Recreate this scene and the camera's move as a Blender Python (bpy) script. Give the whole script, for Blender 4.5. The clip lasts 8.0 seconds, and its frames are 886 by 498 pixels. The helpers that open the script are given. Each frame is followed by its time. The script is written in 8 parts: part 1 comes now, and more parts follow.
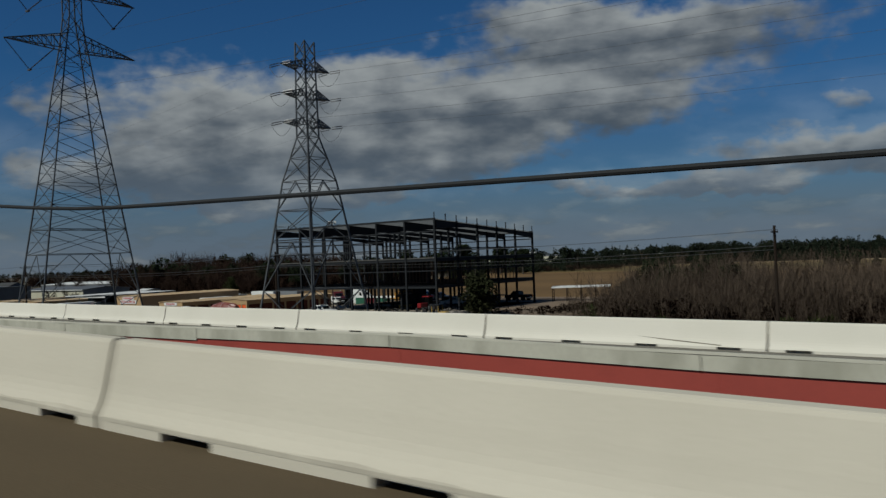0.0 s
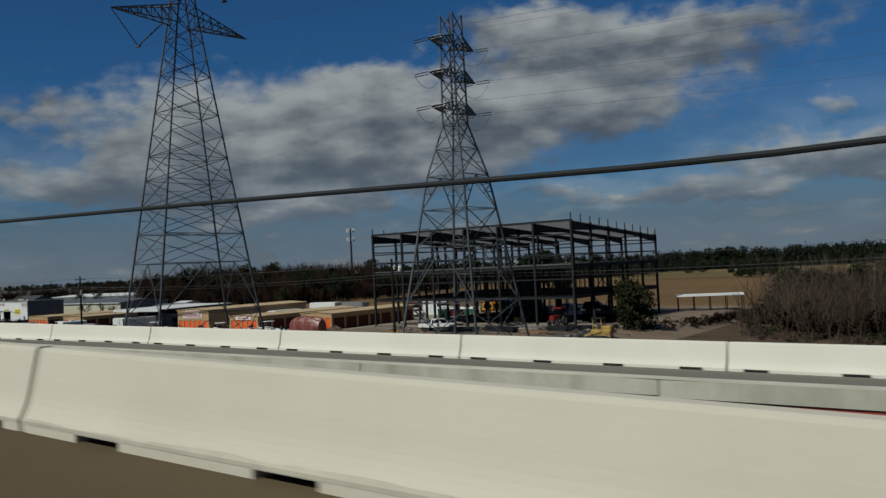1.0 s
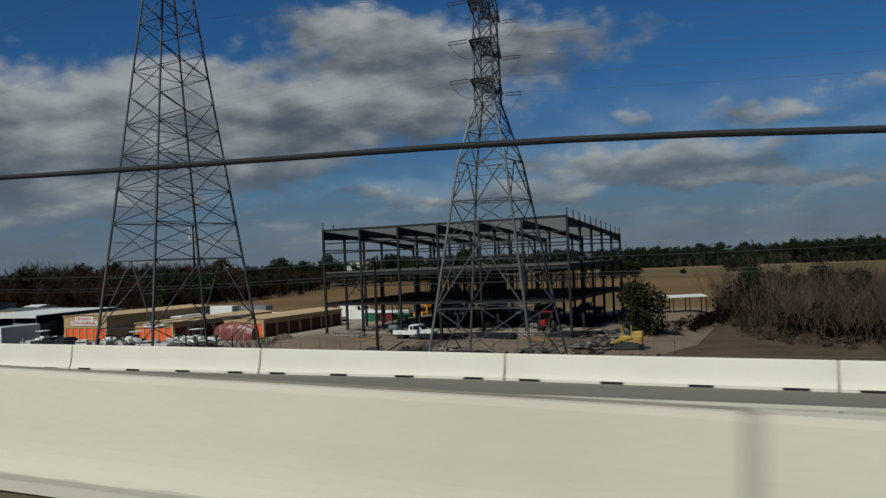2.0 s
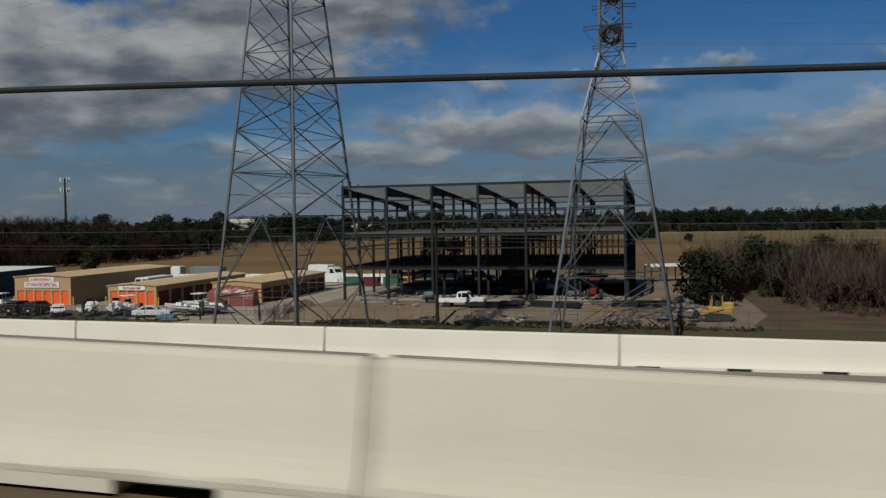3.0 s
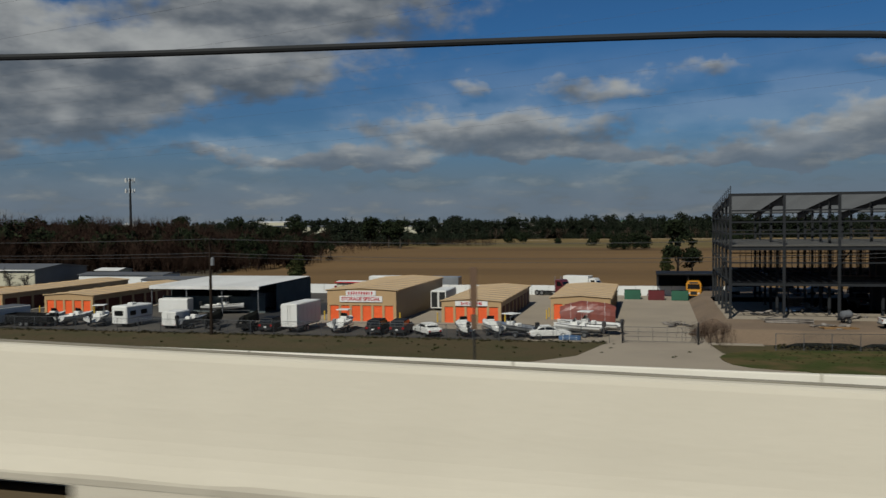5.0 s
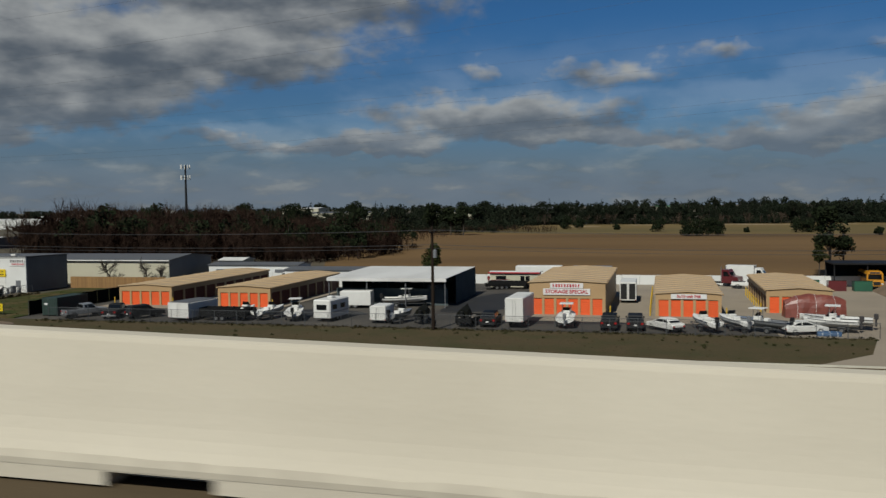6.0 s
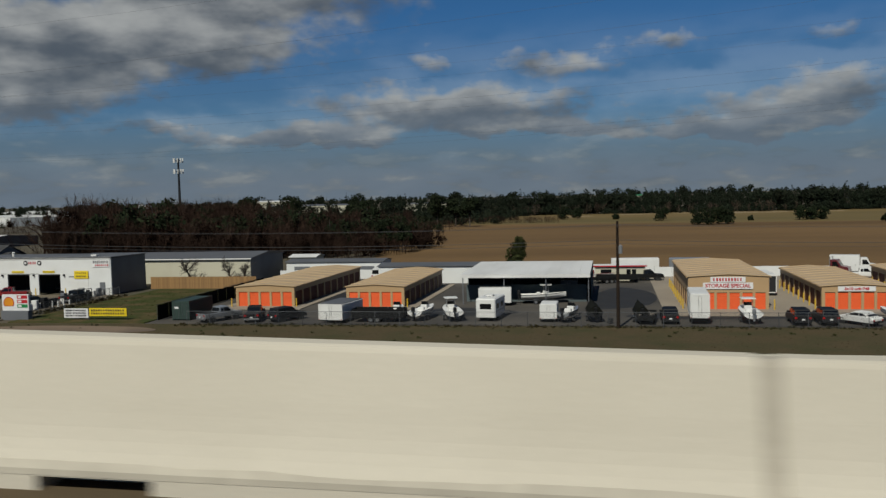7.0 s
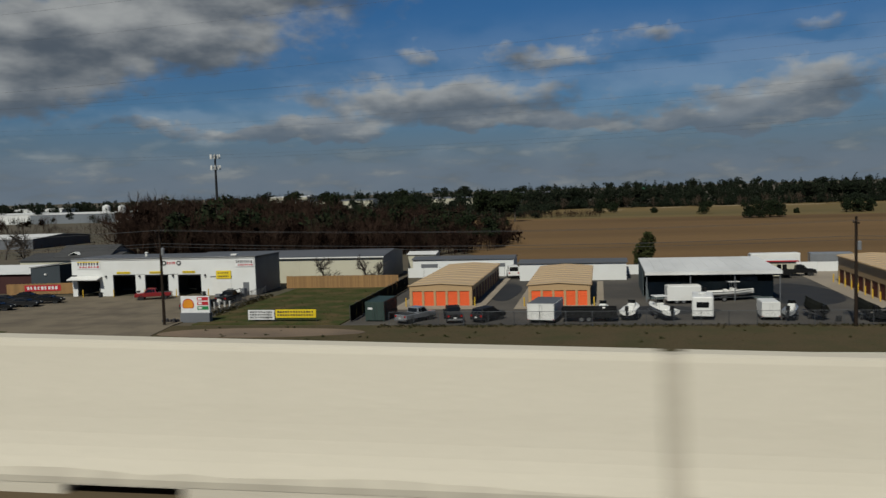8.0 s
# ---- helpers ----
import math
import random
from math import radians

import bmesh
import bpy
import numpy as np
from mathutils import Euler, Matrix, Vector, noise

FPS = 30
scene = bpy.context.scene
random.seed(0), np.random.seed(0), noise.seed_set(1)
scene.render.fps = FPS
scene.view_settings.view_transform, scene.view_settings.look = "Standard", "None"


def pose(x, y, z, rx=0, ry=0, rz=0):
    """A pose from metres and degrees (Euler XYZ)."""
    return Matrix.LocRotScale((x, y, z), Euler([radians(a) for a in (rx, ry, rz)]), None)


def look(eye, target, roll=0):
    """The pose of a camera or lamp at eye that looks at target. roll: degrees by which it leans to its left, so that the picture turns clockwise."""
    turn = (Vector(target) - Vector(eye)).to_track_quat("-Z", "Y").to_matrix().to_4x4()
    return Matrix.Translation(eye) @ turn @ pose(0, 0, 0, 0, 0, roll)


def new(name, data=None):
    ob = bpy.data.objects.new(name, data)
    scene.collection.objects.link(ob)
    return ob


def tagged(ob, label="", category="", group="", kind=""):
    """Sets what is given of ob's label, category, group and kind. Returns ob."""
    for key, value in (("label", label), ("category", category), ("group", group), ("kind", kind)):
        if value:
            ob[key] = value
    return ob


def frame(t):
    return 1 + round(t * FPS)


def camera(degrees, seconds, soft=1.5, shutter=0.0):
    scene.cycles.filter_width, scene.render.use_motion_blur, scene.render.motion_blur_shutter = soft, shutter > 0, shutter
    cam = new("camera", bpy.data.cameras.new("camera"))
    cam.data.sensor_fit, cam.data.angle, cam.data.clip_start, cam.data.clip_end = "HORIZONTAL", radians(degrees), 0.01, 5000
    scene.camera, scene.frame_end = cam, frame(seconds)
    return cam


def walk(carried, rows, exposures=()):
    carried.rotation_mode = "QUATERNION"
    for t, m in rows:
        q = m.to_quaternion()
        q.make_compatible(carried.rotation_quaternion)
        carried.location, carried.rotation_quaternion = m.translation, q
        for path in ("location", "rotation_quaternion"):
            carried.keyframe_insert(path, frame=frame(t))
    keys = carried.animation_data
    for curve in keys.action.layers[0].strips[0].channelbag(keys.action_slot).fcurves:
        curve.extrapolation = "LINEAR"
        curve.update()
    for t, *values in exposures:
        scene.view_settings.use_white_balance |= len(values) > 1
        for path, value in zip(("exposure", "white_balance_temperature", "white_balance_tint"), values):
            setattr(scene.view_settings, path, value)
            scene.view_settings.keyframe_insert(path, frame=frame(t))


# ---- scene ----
cam = camera(54.8, 8.0, soft=1.4, shutter=0.12)
PATH = [
    (0, (-3.217, 4.981, 9.701), (-4.432, 6.57, 9.725), -2.2),
    (0.5, (-16.333, 5.085, 10.064), (-17.544, 6.677, 10.085), -1.8),
    (1, (-29.373, 5.108, 10.426), (-30.568, 6.712, 10.468), -2.7),
    (1.5, (-42.349, 5.05, 10.788), (-43.521, 6.669, 10.864), -2.4),
    (1.7, (-47.524, 5.004, 10.933), (-48.668, 6.643, 11.007), -2.0),
    (1.8, (-50.109, 4.977, 11.005), (-51.125, 6.698, 11.065), -1.6),
    (1.9, (-52.692, 4.946, 11.078), (-53.573, 6.741, 11.118), -2.3),
    (2, (-55.273, 4.911, 11.15), (-56.103, 6.731, 11.176), -2.4),
    (2.2, (-60.431, 4.833, 11.296), (-61.221, 6.67, 11.316), -2.1),
    (3.3, (-88.72, 4.172, 12.111), (-89.156, 6.121, 12.02), -0.7),
    (3.5, (-93.855, 4.009, 12.263), (-94.274, 5.963, 12.187), -0.6),
    (4, (-106.694, 3.547, 12.647), (-107.073, 5.51, 12.613), -0.5),
    (4.5, (-119.541, 3.004, 13.041), (-119.977, 4.955, 13.043), -0.5),
    (4.8, (-127.26, 2.639, 13.283), (-127.714, 4.586, 13.251), -0.7),
    (5, (-132.411, 2.379, 13.447), (-132.884, 4.321, 13.38), -0.6),
    (5.2, (-137.567, 2.107, 13.613), (-138.063, 4.042, 13.524), -0.7),
    (6.3, (-166.06, 0.378, 14.565), (-166.555, 2.312, 14.46), -0.8),
    (6.5, (-171.27, 0.021, 14.747), (-171.719, 1.967, 14.637), -0.9),
    (7, (-184.348, -0.927, 15.214), (-184.735, 1.032, 15.089), -1.4),
    (7.5, (-197.509, -1.956, 15.701), (-197.842, 0.012, 15.571), -1.4),
    (8, (-210.765, -3.065, 16.209), (-211.127, -1.103, 16.07), -1.8),
]
walk(cam, [(t, look(eye, target, roll)) for t, eye, target, roll in PATH],
     exposures=[(0, -.30, 5950, 2), (1, -.20, 5950, 2), (1.7, -.15, 5950, 2), (2.2, -.10, 6000, 3), (3.5, -.10, 6200, 5), (5, -.08, 6230, 5), (6.5, -.06, 6230, 5), (8, -.10, 6230, 5)])

# ---------------------------------------------------------------- world, sun, sky
SUN_ELEVATION, SUN_AZIMUTH = radians(46), radians(192)      # azimuth clockwise from +y


def sky():
    world = bpy.data.worlds.new("sky")
    scene.world = world
    world.use_nodes = True
    nt = world.node_tree
    nt.nodes.clear()
    N, L = nt.nodes.new, nt.links.new

    def math_node(op, a, b=None, c=None, clamp=False):
        n = N("ShaderNodeMath")
        n.operation, n.use_clamp = op, clamp
        for k, v in enumerate((a, b, c)):
            if v is None:
                continue
            if isinstance(v, (int, float)):
                n.inputs[k].default_value = v
            else:
                L(v, n.inputs[k])
        return n.outputs[0]

    tex = N("ShaderNodeTexCoord")
    sep = N("ShaderNodeSeparateXYZ")
    L(tex.outputs["Generated"], sep.inputs[0])
    x, y, z = sep.outputs
    az = math_node("ARCTAN2", x, y)
    el = math_node("ARCSINE", z)

    def smooth(v, lo, hi):
        n = N("ShaderNodeMapRange")
        n.interpolation_type = "SMOOTHSTEP"
        n.inputs["From Min"].default_value, n.inputs["From Max"].default_value = lo, hi
        L(v, n.inputs["Value"])
        return n.outputs[0]

    def noise(a, b, detail, rough, shift=0.0):
        """Noise over the sky with lumps a by b degrees across."""
        comb = N("ShaderNodeCombineXYZ")
        L(math_node("MULTIPLY", az, 57.3 / a), comb.inputs[0])
        L(math_node("MULTIPLY", el, 57.3 / b), comb.inputs[1])
        comb.inputs[2].default_value = shift
        n = N("ShaderNodeTexNoise")
        n.inputs["Scale"].default_value, n.inputs["Detail"].default_value, n.inputs["Roughness"].default_value = 1.0, detail, rough
        L(comb.outputs[0], n.inputs["Vector"])
        return n

    # the outlines are carried about by noise, so that the masses billow
    warp = N("ShaderNodeSeparateColor")
    L(noise(4.6, 2.8, 5, .53).outputs["Color"], warp.inputs[0])
    wide_az = math_node("ADD", az, math_node("MULTIPLY", math_node("SUBTRACT", warp.outputs[0], .5), radians(8.0)))
    wide_el = math_node("ADD", el, math_node("MULTIPLY", math_node("SUBTRACT", warp.outputs[1], .5), radians(3.6)))

    # cloud masses: azimuth, elevation, half width, half height (degrees), weight
    masses = [(-52.5, 8.4, 5.8, 3.8, 1.1), (-43.4, 10.6, 4.2, 1.9, 1.1), (-31.0, 10.2, 11.0, 2.1, 1.2), (-39.5, 6.9, 8.0, 1.7, 1.15), (-22.5, 13.9, 9.5, 1.7, 1.0), (-30.5, 15.6, 4.0, 1.2, .8),
              (-11.0, 6.0, 8.6, 1.35, 1.0), (-12.0, 9.0, 1.5, .65, .44), (-3.2, 8.7, 4.2, 1.0, .64), (4.5, 9.3, 2.4, .8, .52), (12.5, 5.4, 8.0, 1.8, .76), (-28.0, 4.2, 6.5, .7, .62),
              (-18.5, 4.0, 5.0, .8, .85), (7.0, 3.6, 6.0, .9, .85), (-47.0, 4.3, 7.0, 1.1, .85), (-60.5, 5.8, 4.5, 1.5, .75), (-39.5, 13.0, 3.2, .9, .6), (-5.0, 4.2, 6.0, .8, .85), 
              (12.5, 9.6, 2.2, .7, .5), (-61.5, 10.5, 2.6, 1.2, .55)]
    total, height = None, None
    for a, b, wa, wb, weight in masses:
        u = math_node("DIVIDE", math_node("SUBTRACT", wide_az, radians(a)), radians(wa))
        v = math_node("DIVIDE", math_node("SUBTRACT", wide_el, radians(b)), radians(wb))
        r = math_node("ADD", math_node("MULTIPLY", u, u), math_node("MULTIPLY", v, v))
        fall = math_node("MULTIPLY", math_node("POWER", 2.718, math_node("MULTIPLY", r, -.9)), weight)
        lift = math_node("MULTIPLY", fall, v)
        total = fall if total is None else math_node("ADD", total, fall)
        height = lift if height is None else math_node("ADD", height, lift)
    top = math_node("DIVIDE", height, math_node("ADD", total, .05))       # -1 at the flat base, 1 at the crown

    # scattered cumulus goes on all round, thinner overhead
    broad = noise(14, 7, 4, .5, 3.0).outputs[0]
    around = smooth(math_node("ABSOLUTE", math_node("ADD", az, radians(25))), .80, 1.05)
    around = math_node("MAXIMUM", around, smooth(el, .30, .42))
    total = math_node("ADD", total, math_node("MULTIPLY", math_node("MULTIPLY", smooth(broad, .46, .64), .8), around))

    puff = noise(1.9, 1.15, 4, .5, 7.0).outputs[0]
    ragged = math_node("ADD", total, math_node("MULTIPLY", math_node("SUBTRACT", puff, .5), .85))
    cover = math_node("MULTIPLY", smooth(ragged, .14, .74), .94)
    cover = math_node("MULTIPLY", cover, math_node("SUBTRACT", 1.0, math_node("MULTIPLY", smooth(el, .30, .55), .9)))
    haze = smooth(el, .150, .012)
    cover = math_node("MAXIMUM", cover, math_node("MULTIPLY", smooth(el, .22, .10), .30))
    # small flat clouds stacked towards the horizon
    low = noise(3.4, 1.0, 5, .52, 11.0).outputs[0]
    low_cover = math_node("MULTIPLY", smooth(low, .42, .62), smooth(el, .125, .04))
    cover = math_node("MAXIMUM", cover, math_node("MULTIPLY", low_cover, .80))
    cover = math_node("MAXIMUM", cover, math_node("MULTIPLY", haze, .96))
    mottle = math_node("MULTIPLY", math_node("SUBTRACT", noise(4.6, 2.0, 4, .5, 5.0).outputs[0], .5), 3.2)
    lit = smooth(math_node("ADD", top, mottle), -.85, 1.10)
    fine = math_node("MULTIPLY", smooth(low, .48, .70), .42)
    lit = math_node("ADD", lit, math_node("MULTIPLY", fine, smooth(el, .13, .05)))
    lit = math_node("MULTIPLY", lit, math_node("SUBTRACT", 1.0, math_node("MULTIPLY", smooth(el, .11, .010), .50)))
    body = N("ShaderNodeMix")
    body.data_type = "RGBA"
    body.inputs["A"].default_value, body.inputs["B"].default_value = (.096, .108, .126, 1), (.43, .418, .402, 1)
    L(lit, body.inputs["Factor"])
    shade = N("ShaderNodeMix")
    shade.data_type = "RGBA"
    shade.inputs["B"].default_value = (.156, .187, .236, 1)      # grey-blue haze at the horizon
    veil = math_node("SUBTRACT", 1.0, math_node("MULTIPLY", smooth(low, .46, .66), .7))
    L(math_node("MULTIPLY", math_node("MULTIPLY", haze, veil), .85), shade.inputs["Factor"])
    L(body.outputs["Result"], shade.inputs["A"])

    nish = N("ShaderNodeTexSky")
    nish.sky_type, nish.sun_disc = "NISHITA", False
    nish.sun_elevation, nish.sun_rotation = SUN_ELEVATION, SUN_AZIMUTH
    nish.air_density, nish.dust_density, nish.ozone_density = 1.0, .0, 3.0
    deep = N("ShaderNodeMix")
    deep.data_type, deep.blend_type = "RGBA", "MULTIPLY"
    deep.inputs["Factor"].default_value = 1
    tint = N("ShaderNodeMix")
    tint.data_type = "RGBA"
    tint.inputs["A"].default_value, tint.inputs["B"].default_value = (.34, .66, 1, 1), (.52, .66, .78, 1)
    L(smooth(el, .35, .8), tint.inputs["Factor"])
    L(tint.outputs["Result"], deep.inputs["B"])
    L(nish.outputs[0], deep.inputs["A"])
    clear, cloud, out = N("ShaderNodeBackground"), N("ShaderNodeBackground"), N("ShaderNodeOutputWorld")
    L(deep.outputs["Result"], clear.inputs["Color"])
    clear.inputs["Strength"].default_value = SKY_STRENGTH
    L(shade.outputs["Result"], cloud.inputs["Color"])
    cloud.inputs["Strength"].default_value = CLOUD_STRENGTH
    mix = N("ShaderNodeMixShader")
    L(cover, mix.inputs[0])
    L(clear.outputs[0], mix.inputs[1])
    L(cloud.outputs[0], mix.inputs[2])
    L(mix.outputs[0], out.inputs["Surface"])


SKY_STRENGTH, CLOUD_STRENGTH = .045, .92
sky()
sun_data = bpy.data.lights.new("sun", "SUN")
sun_data.energy, sun_data.angle, sun_data.color = 5.0, radians(.53), (1, .94, .84)
sun = new("sun", sun_data)
sun.matrix_world = look((0, 0, 60), (-60 * math.sin(SUN_AZIMUTH), -60 * math.cos(SUN_AZIMUTH), 60 - 60 * math.tan(SUN_ELEVATION)))


# ---------------------------------------------------------------- mesh helpers
class Shape:
    """Collects vertices and faces of one mesh."""

    def __init__(self):
        self.v, self.f = [], []

    def add(self, verts, faces):
        n = len(self.v)
        self.v += [tuple(p) for p in verts]
        self.f += [tuple(i + n for i in face) for face in faces]
        return self

    def box(self, x0, x1, y0, y1, z0, z1):
        v = [(x, y, z) for z in (z0, z1) for x, y in ((x0, y0), (x1, y0), (x1, y1), (x0, y1))]
        return self.add(v, [(3, 2, 1, 0), (4, 5, 6, 7), (0, 1, 5, 4), (1, 2, 6, 5), (2, 3, 7, 6), (3, 0, 4, 7)])

    def rbox(self, x0, x1, y0, y1, z0, z1, b):
        """A box with chamfered upright edges and top."""
        def ring(z, i):
            a0, a1, b0, b1 = x0 + i, x1 - i, y0 + i, y1 - i
            return [(a0 + b, b0, z), (a1 - b, b0, z), (a1, b0 + b, z), (a1, b1 - b, z), (a1 - b, b1, z), (a0 + b, b1, z), (a0, b1 - b, z), (a0, b0 + b, z)]
        rings = [ring(z0, 0), ring(z1 - b, 0), ring(z1, b * .9)]
        faces = [tuple(range(7, -1, -1)), tuple(range(16, 24))]
        for r in (0, 8):
            faces += [(r + k, r + (k + 1) % 8, r + 8 + (k + 1) % 8, r + 8 + k) for k in range(8)]
        return self.add([p for r in rings for p in r], faces)

    def beam(self, p, q, w, h=None):
        p, q = Vector(p), Vector(q)
        h = h or w
        d = (q - p).normalized()
        side = d.cross(Vector((0, 0, 1)))
        side = side.normalized() if side.length > 1e-4 else Vector((1, 0, 0))
        up = side.cross(d)
        c = [a * side * w / 2 + b * up * h / 2 for a, b in ((-1, -1), (1, -1), (1, 1), (-1, 1))]
        v = [p + o for o in c] + [q + o for o in c]
        return self.add(v, [(3, 2, 1, 0), (4, 5, 6, 7), (0, 1, 5, 4), (1, 2, 6, 5), (2, 3, 7, 6), (3, 0, 4, 7)])

    def tube(self, p, q, r0, r1=None, n=8, caps=True):
        p, q = Vector(p), Vector(q)
        r1 = r0 if r1 is None else r1
        d = (q - p).normalized()
        a = d.orthogonal().normalized()
        b = d.cross(a)
        ring = [a * math.cos(2 * math.pi * k / n) + b * math.sin(2 * math.pi * k / n) for k in range(n)]
        v = [p + o * r0 for o in ring] + [q + o * r1 for o in ring]
        f = [(k, (k + 1) % n, n + (k + 1) % n, n + k) for k in range(n)]
        if caps:
            f += [tuple(range(n - 1, -1, -1)), tuple(range(n, 2 * n))]
        return self.add(v, f)

    def prism(self, outline, axis, lo, hi):
        """Extrudes an outline of (a, b) pairs along an axis: x -> (y, z), y -> (x, z), z -> (x, y)."""
        n = len(outline)
        def put(a, b, c):
            return {"x": (c, a, b), "y": (a, c, b), "z": (a, b, c)}[axis]
        v = [put(a, b, lo) for a, b in outline] + [put(a, b, hi) for a, b in outline]
        f = [tuple(range(n - 1, -1, -1)), tuple(range(n, 2 * n))] + [(k, (k + 1) % n, n + (k + 1) % n, n + k) for k in range(n)]
        return self.add(v, f)

    def loft(self, rings, closed=True, caps=True):
        n = len(rings[0])
        v = [p for r in rings for p in r]
        f = []
        for r in range(len(rings) - 1):
            for k in range(n if closed else n - 1):
                f.append((r * n + k, r * n + (k + 1) % n, (r + 1) * n + (k + 1) % n, (r + 1) * n + k))
        if caps and closed:
            f += [tuple(range(n - 1, -1, -1)), tuple(range((len(rings) - 1) * n, len(rings) * n))]
        return self.add(v, f)

    def disc(self, c, axis, r, n=16):
        put = {"x": lambda a, b: (c[0], c[1] + a, c[2] + b), "y": lambda a, b: (c[0] + a, c[1], c[2] + b), "z": lambda a, b: (c[0] + a, c[1] + b, c[2])}[axis]
        return self.add([put(r * math.cos(2 * math.pi * k / n), r * math.sin(2 * math.pi * k / n)) for k in range(n)], [tuple(range(n))])

    def mesh(self, name):
        me = bpy.data.meshes.new(name)
        me.from_pydata(self.v, [], self.f)
        me.update()
        return me


def part(name, shape, material, parent=None, label="", at=None):
    me = shape if isinstance(shape, bpy.types.Mesh) else shape.mesh(name)
    if material and not me.materials:
        me.materials.append(material)
    ob = new(name, me)
    if parent:
        ob.parent = parent
    if at is not None:
        ob.matrix_basis = at if isinstance(at, Matrix) else Matrix.Translation(at)
    if label:
        ob["label"] = label
    return ob


def thing(name, label, category, at=(0, 0, 0), turn=0, group=""):
    ob = new(name)
    ob.empty_display_size = .3
    ob.matrix_basis = pose(*at, 0, 0, turn)
    return tagged(ob, label, category, group)


def triangles(name, verts, faces, material):
    """One mesh from arrays of vertices and triangles."""
    me = bpy.data.meshes.new(name)
    me.vertices.add(len(verts))
    me.vertices.foreach_set("co", np.asarray(verts, np.float32).ravel())
    me.loops.add(3 * len(faces))
    me.loops.foreach_set("vertex_index", np.asarray(faces, np.int32).ravel())
    me.polygons.add(len(faces))
    me.polygons.foreach_set("loop_start", np.arange(0, 3 * len(faces), 3, dtype=np.int32))
    me.update(calc_edges=True)
    me.materials.append(material)
    return me


# ---------------------------------------------------------------- materials
ALBEDO_SCALE = .73                                                  # all base colours scaled down, so shade is deeper under a stronger sun


def material(name, colour, rough=.6, metal=0.0, vary=.25, grain=8.0, broad=.6, bump=.0, second=None, amount=.5, stretch=(1, 1, 1), by_object=0.0,
             clear=0.0, island=0.0, gloss=.5):
    """A surface with broad stains and fine grain; second is the colour of the stains."""
    m = bpy.data.materials.new(name)
    m.use_nodes = True
    colour = tuple(c * ALBEDO_SCALE for c in colour)
    second = second and tuple(c * ALBEDO_SCALE for c in second)
    nt = m.node_tree
    N, L = nt.nodes.new, nt.links.new
    b = nt.nodes["Principled BSDF"]
    b.inputs["Roughness"].default_value, b.inputs["Metallic"].default_value = rough, metal
    b.inputs["Specular IOR Level"].default_value = gloss
    if clear:
        b.inputs["Coat Weight"].default_value = clear
        b.inputs["Coat Roughness"].default_value = .08
    coord, scale = N("ShaderNodeTexCoord"), N("ShaderNodeMapping")
    scale.inputs["Scale"].default_value = stretch
    L(coord.outputs["Object"], scale.inputs["Vector"])
    fine, wide = N("ShaderNodeTexNoise"), N("ShaderNodeTexNoise")
    fine.inputs["Scale"].default_value, fine.inputs["Detail"].default_value = grain, 6
    wide.inputs["Scale"].default_value, wide.inputs["Detail"].default_value = broad, 5
    for t in (fine, wide):
        L(scale.outputs[0], t.inputs["Vector"])
    dark = tuple(c * (1 - vary) for c in colour)
    light = tuple(min(1, c * (1 + vary)) for c in colour)
    ramp = N("ShaderNodeMix")
    ramp.data_type = "RGBA"
    ramp.inputs["A"].default_value, ramp.inputs["B"].default_value = (*dark, 1), (*light, 1)
    L(fine.outputs[0], ramp.inputs["Factor"])
    stain = N("ShaderNodeMapRange")
    stain.inputs["From Min"].default_value, stain.inputs["From Max"].default_value = .42, .72
    stain.inputs["To Max"].default_value = amount
    L(wide.outputs[0], stain.inputs["Value"])
    mix = N("ShaderNodeMix")
    mix.data_type = "RGBA"
    L(stain.outputs[0], mix.inputs["Factor"])
    L(ramp.outputs["Result"], mix.inputs["A"])
    mix.inputs["B"].default_value = (*(second or tuple(c * .6 for c in colour)), 1)
    last = mix.outputs["Result"]
    if by_object or island:
        hsv = N("ShaderNodeHueSaturation")
        rng = N("ShaderNodeMapRange")
        spread = by_object or island
        rng.inputs["To Min"].default_value, rng.inputs["To Max"].default_value = 1 - spread, 1 + spread
        L(N("ShaderNodeObjectInfo").outputs["Random"] if by_object else N("ShaderNodeNewGeometry").outputs["Random Per Island"], rng.inputs["Value"])
        L(rng.outputs[0], hsv.inputs["Value"])
        L(last, hsv.inputs["Color"])
        last = hsv.outputs[0]
    L(last, b.inputs["Base Color"])
    if bump:
        bn = N("ShaderNodeBump")
        bn.inputs["Strength"].default_value, bn.inputs["Distance"].default_value = bump, .02
        L(fine.outputs[0], bn.inputs["Height"])
        L(bn.outputs[0], b.inputs["Normal"])
    return m


CONCRETE = material("barrier_concrete", (.60, .545, .437), .85, grain=30, broad=.45, vary=.07, bump=.15, second=(.49, .44, .345), amount=.55)
RAMP_WHITE = material("white_ramp_concrete", (.72, .675, .575), .85, grain=30, broad=.45, vary=.06, bump=.12, second=(.62, .58, .48), amount=.5)
FASCIA = material("stained_concrete", (.50, .475, .385), .9, grain=18, broad=.9, vary=.15, bump=.15, second=(.24, .23, .17), amount=.75, stretch=(1, 1, .4))
DECK_EDGE = material("deck_edge_concrete", (.60, .565, .46), .85, vary=.10, grain=25)
ROAD = material("highway_pavement", (.122, .090, .052), .9, grain=60, broad=.35, vary=.18, bump=.2, second=(.08, .060, .038), amount=.6, stretch=(.25, 1, 1), gloss=.1)
RAMP_ROAD = material("ramp_pavement", (.205, .185, .145), .9, grain=40, broad=.4, vary=.12, second=(.155, .142, .115), amount=.6, stretch=(.3, 1, 1), gloss=.2)
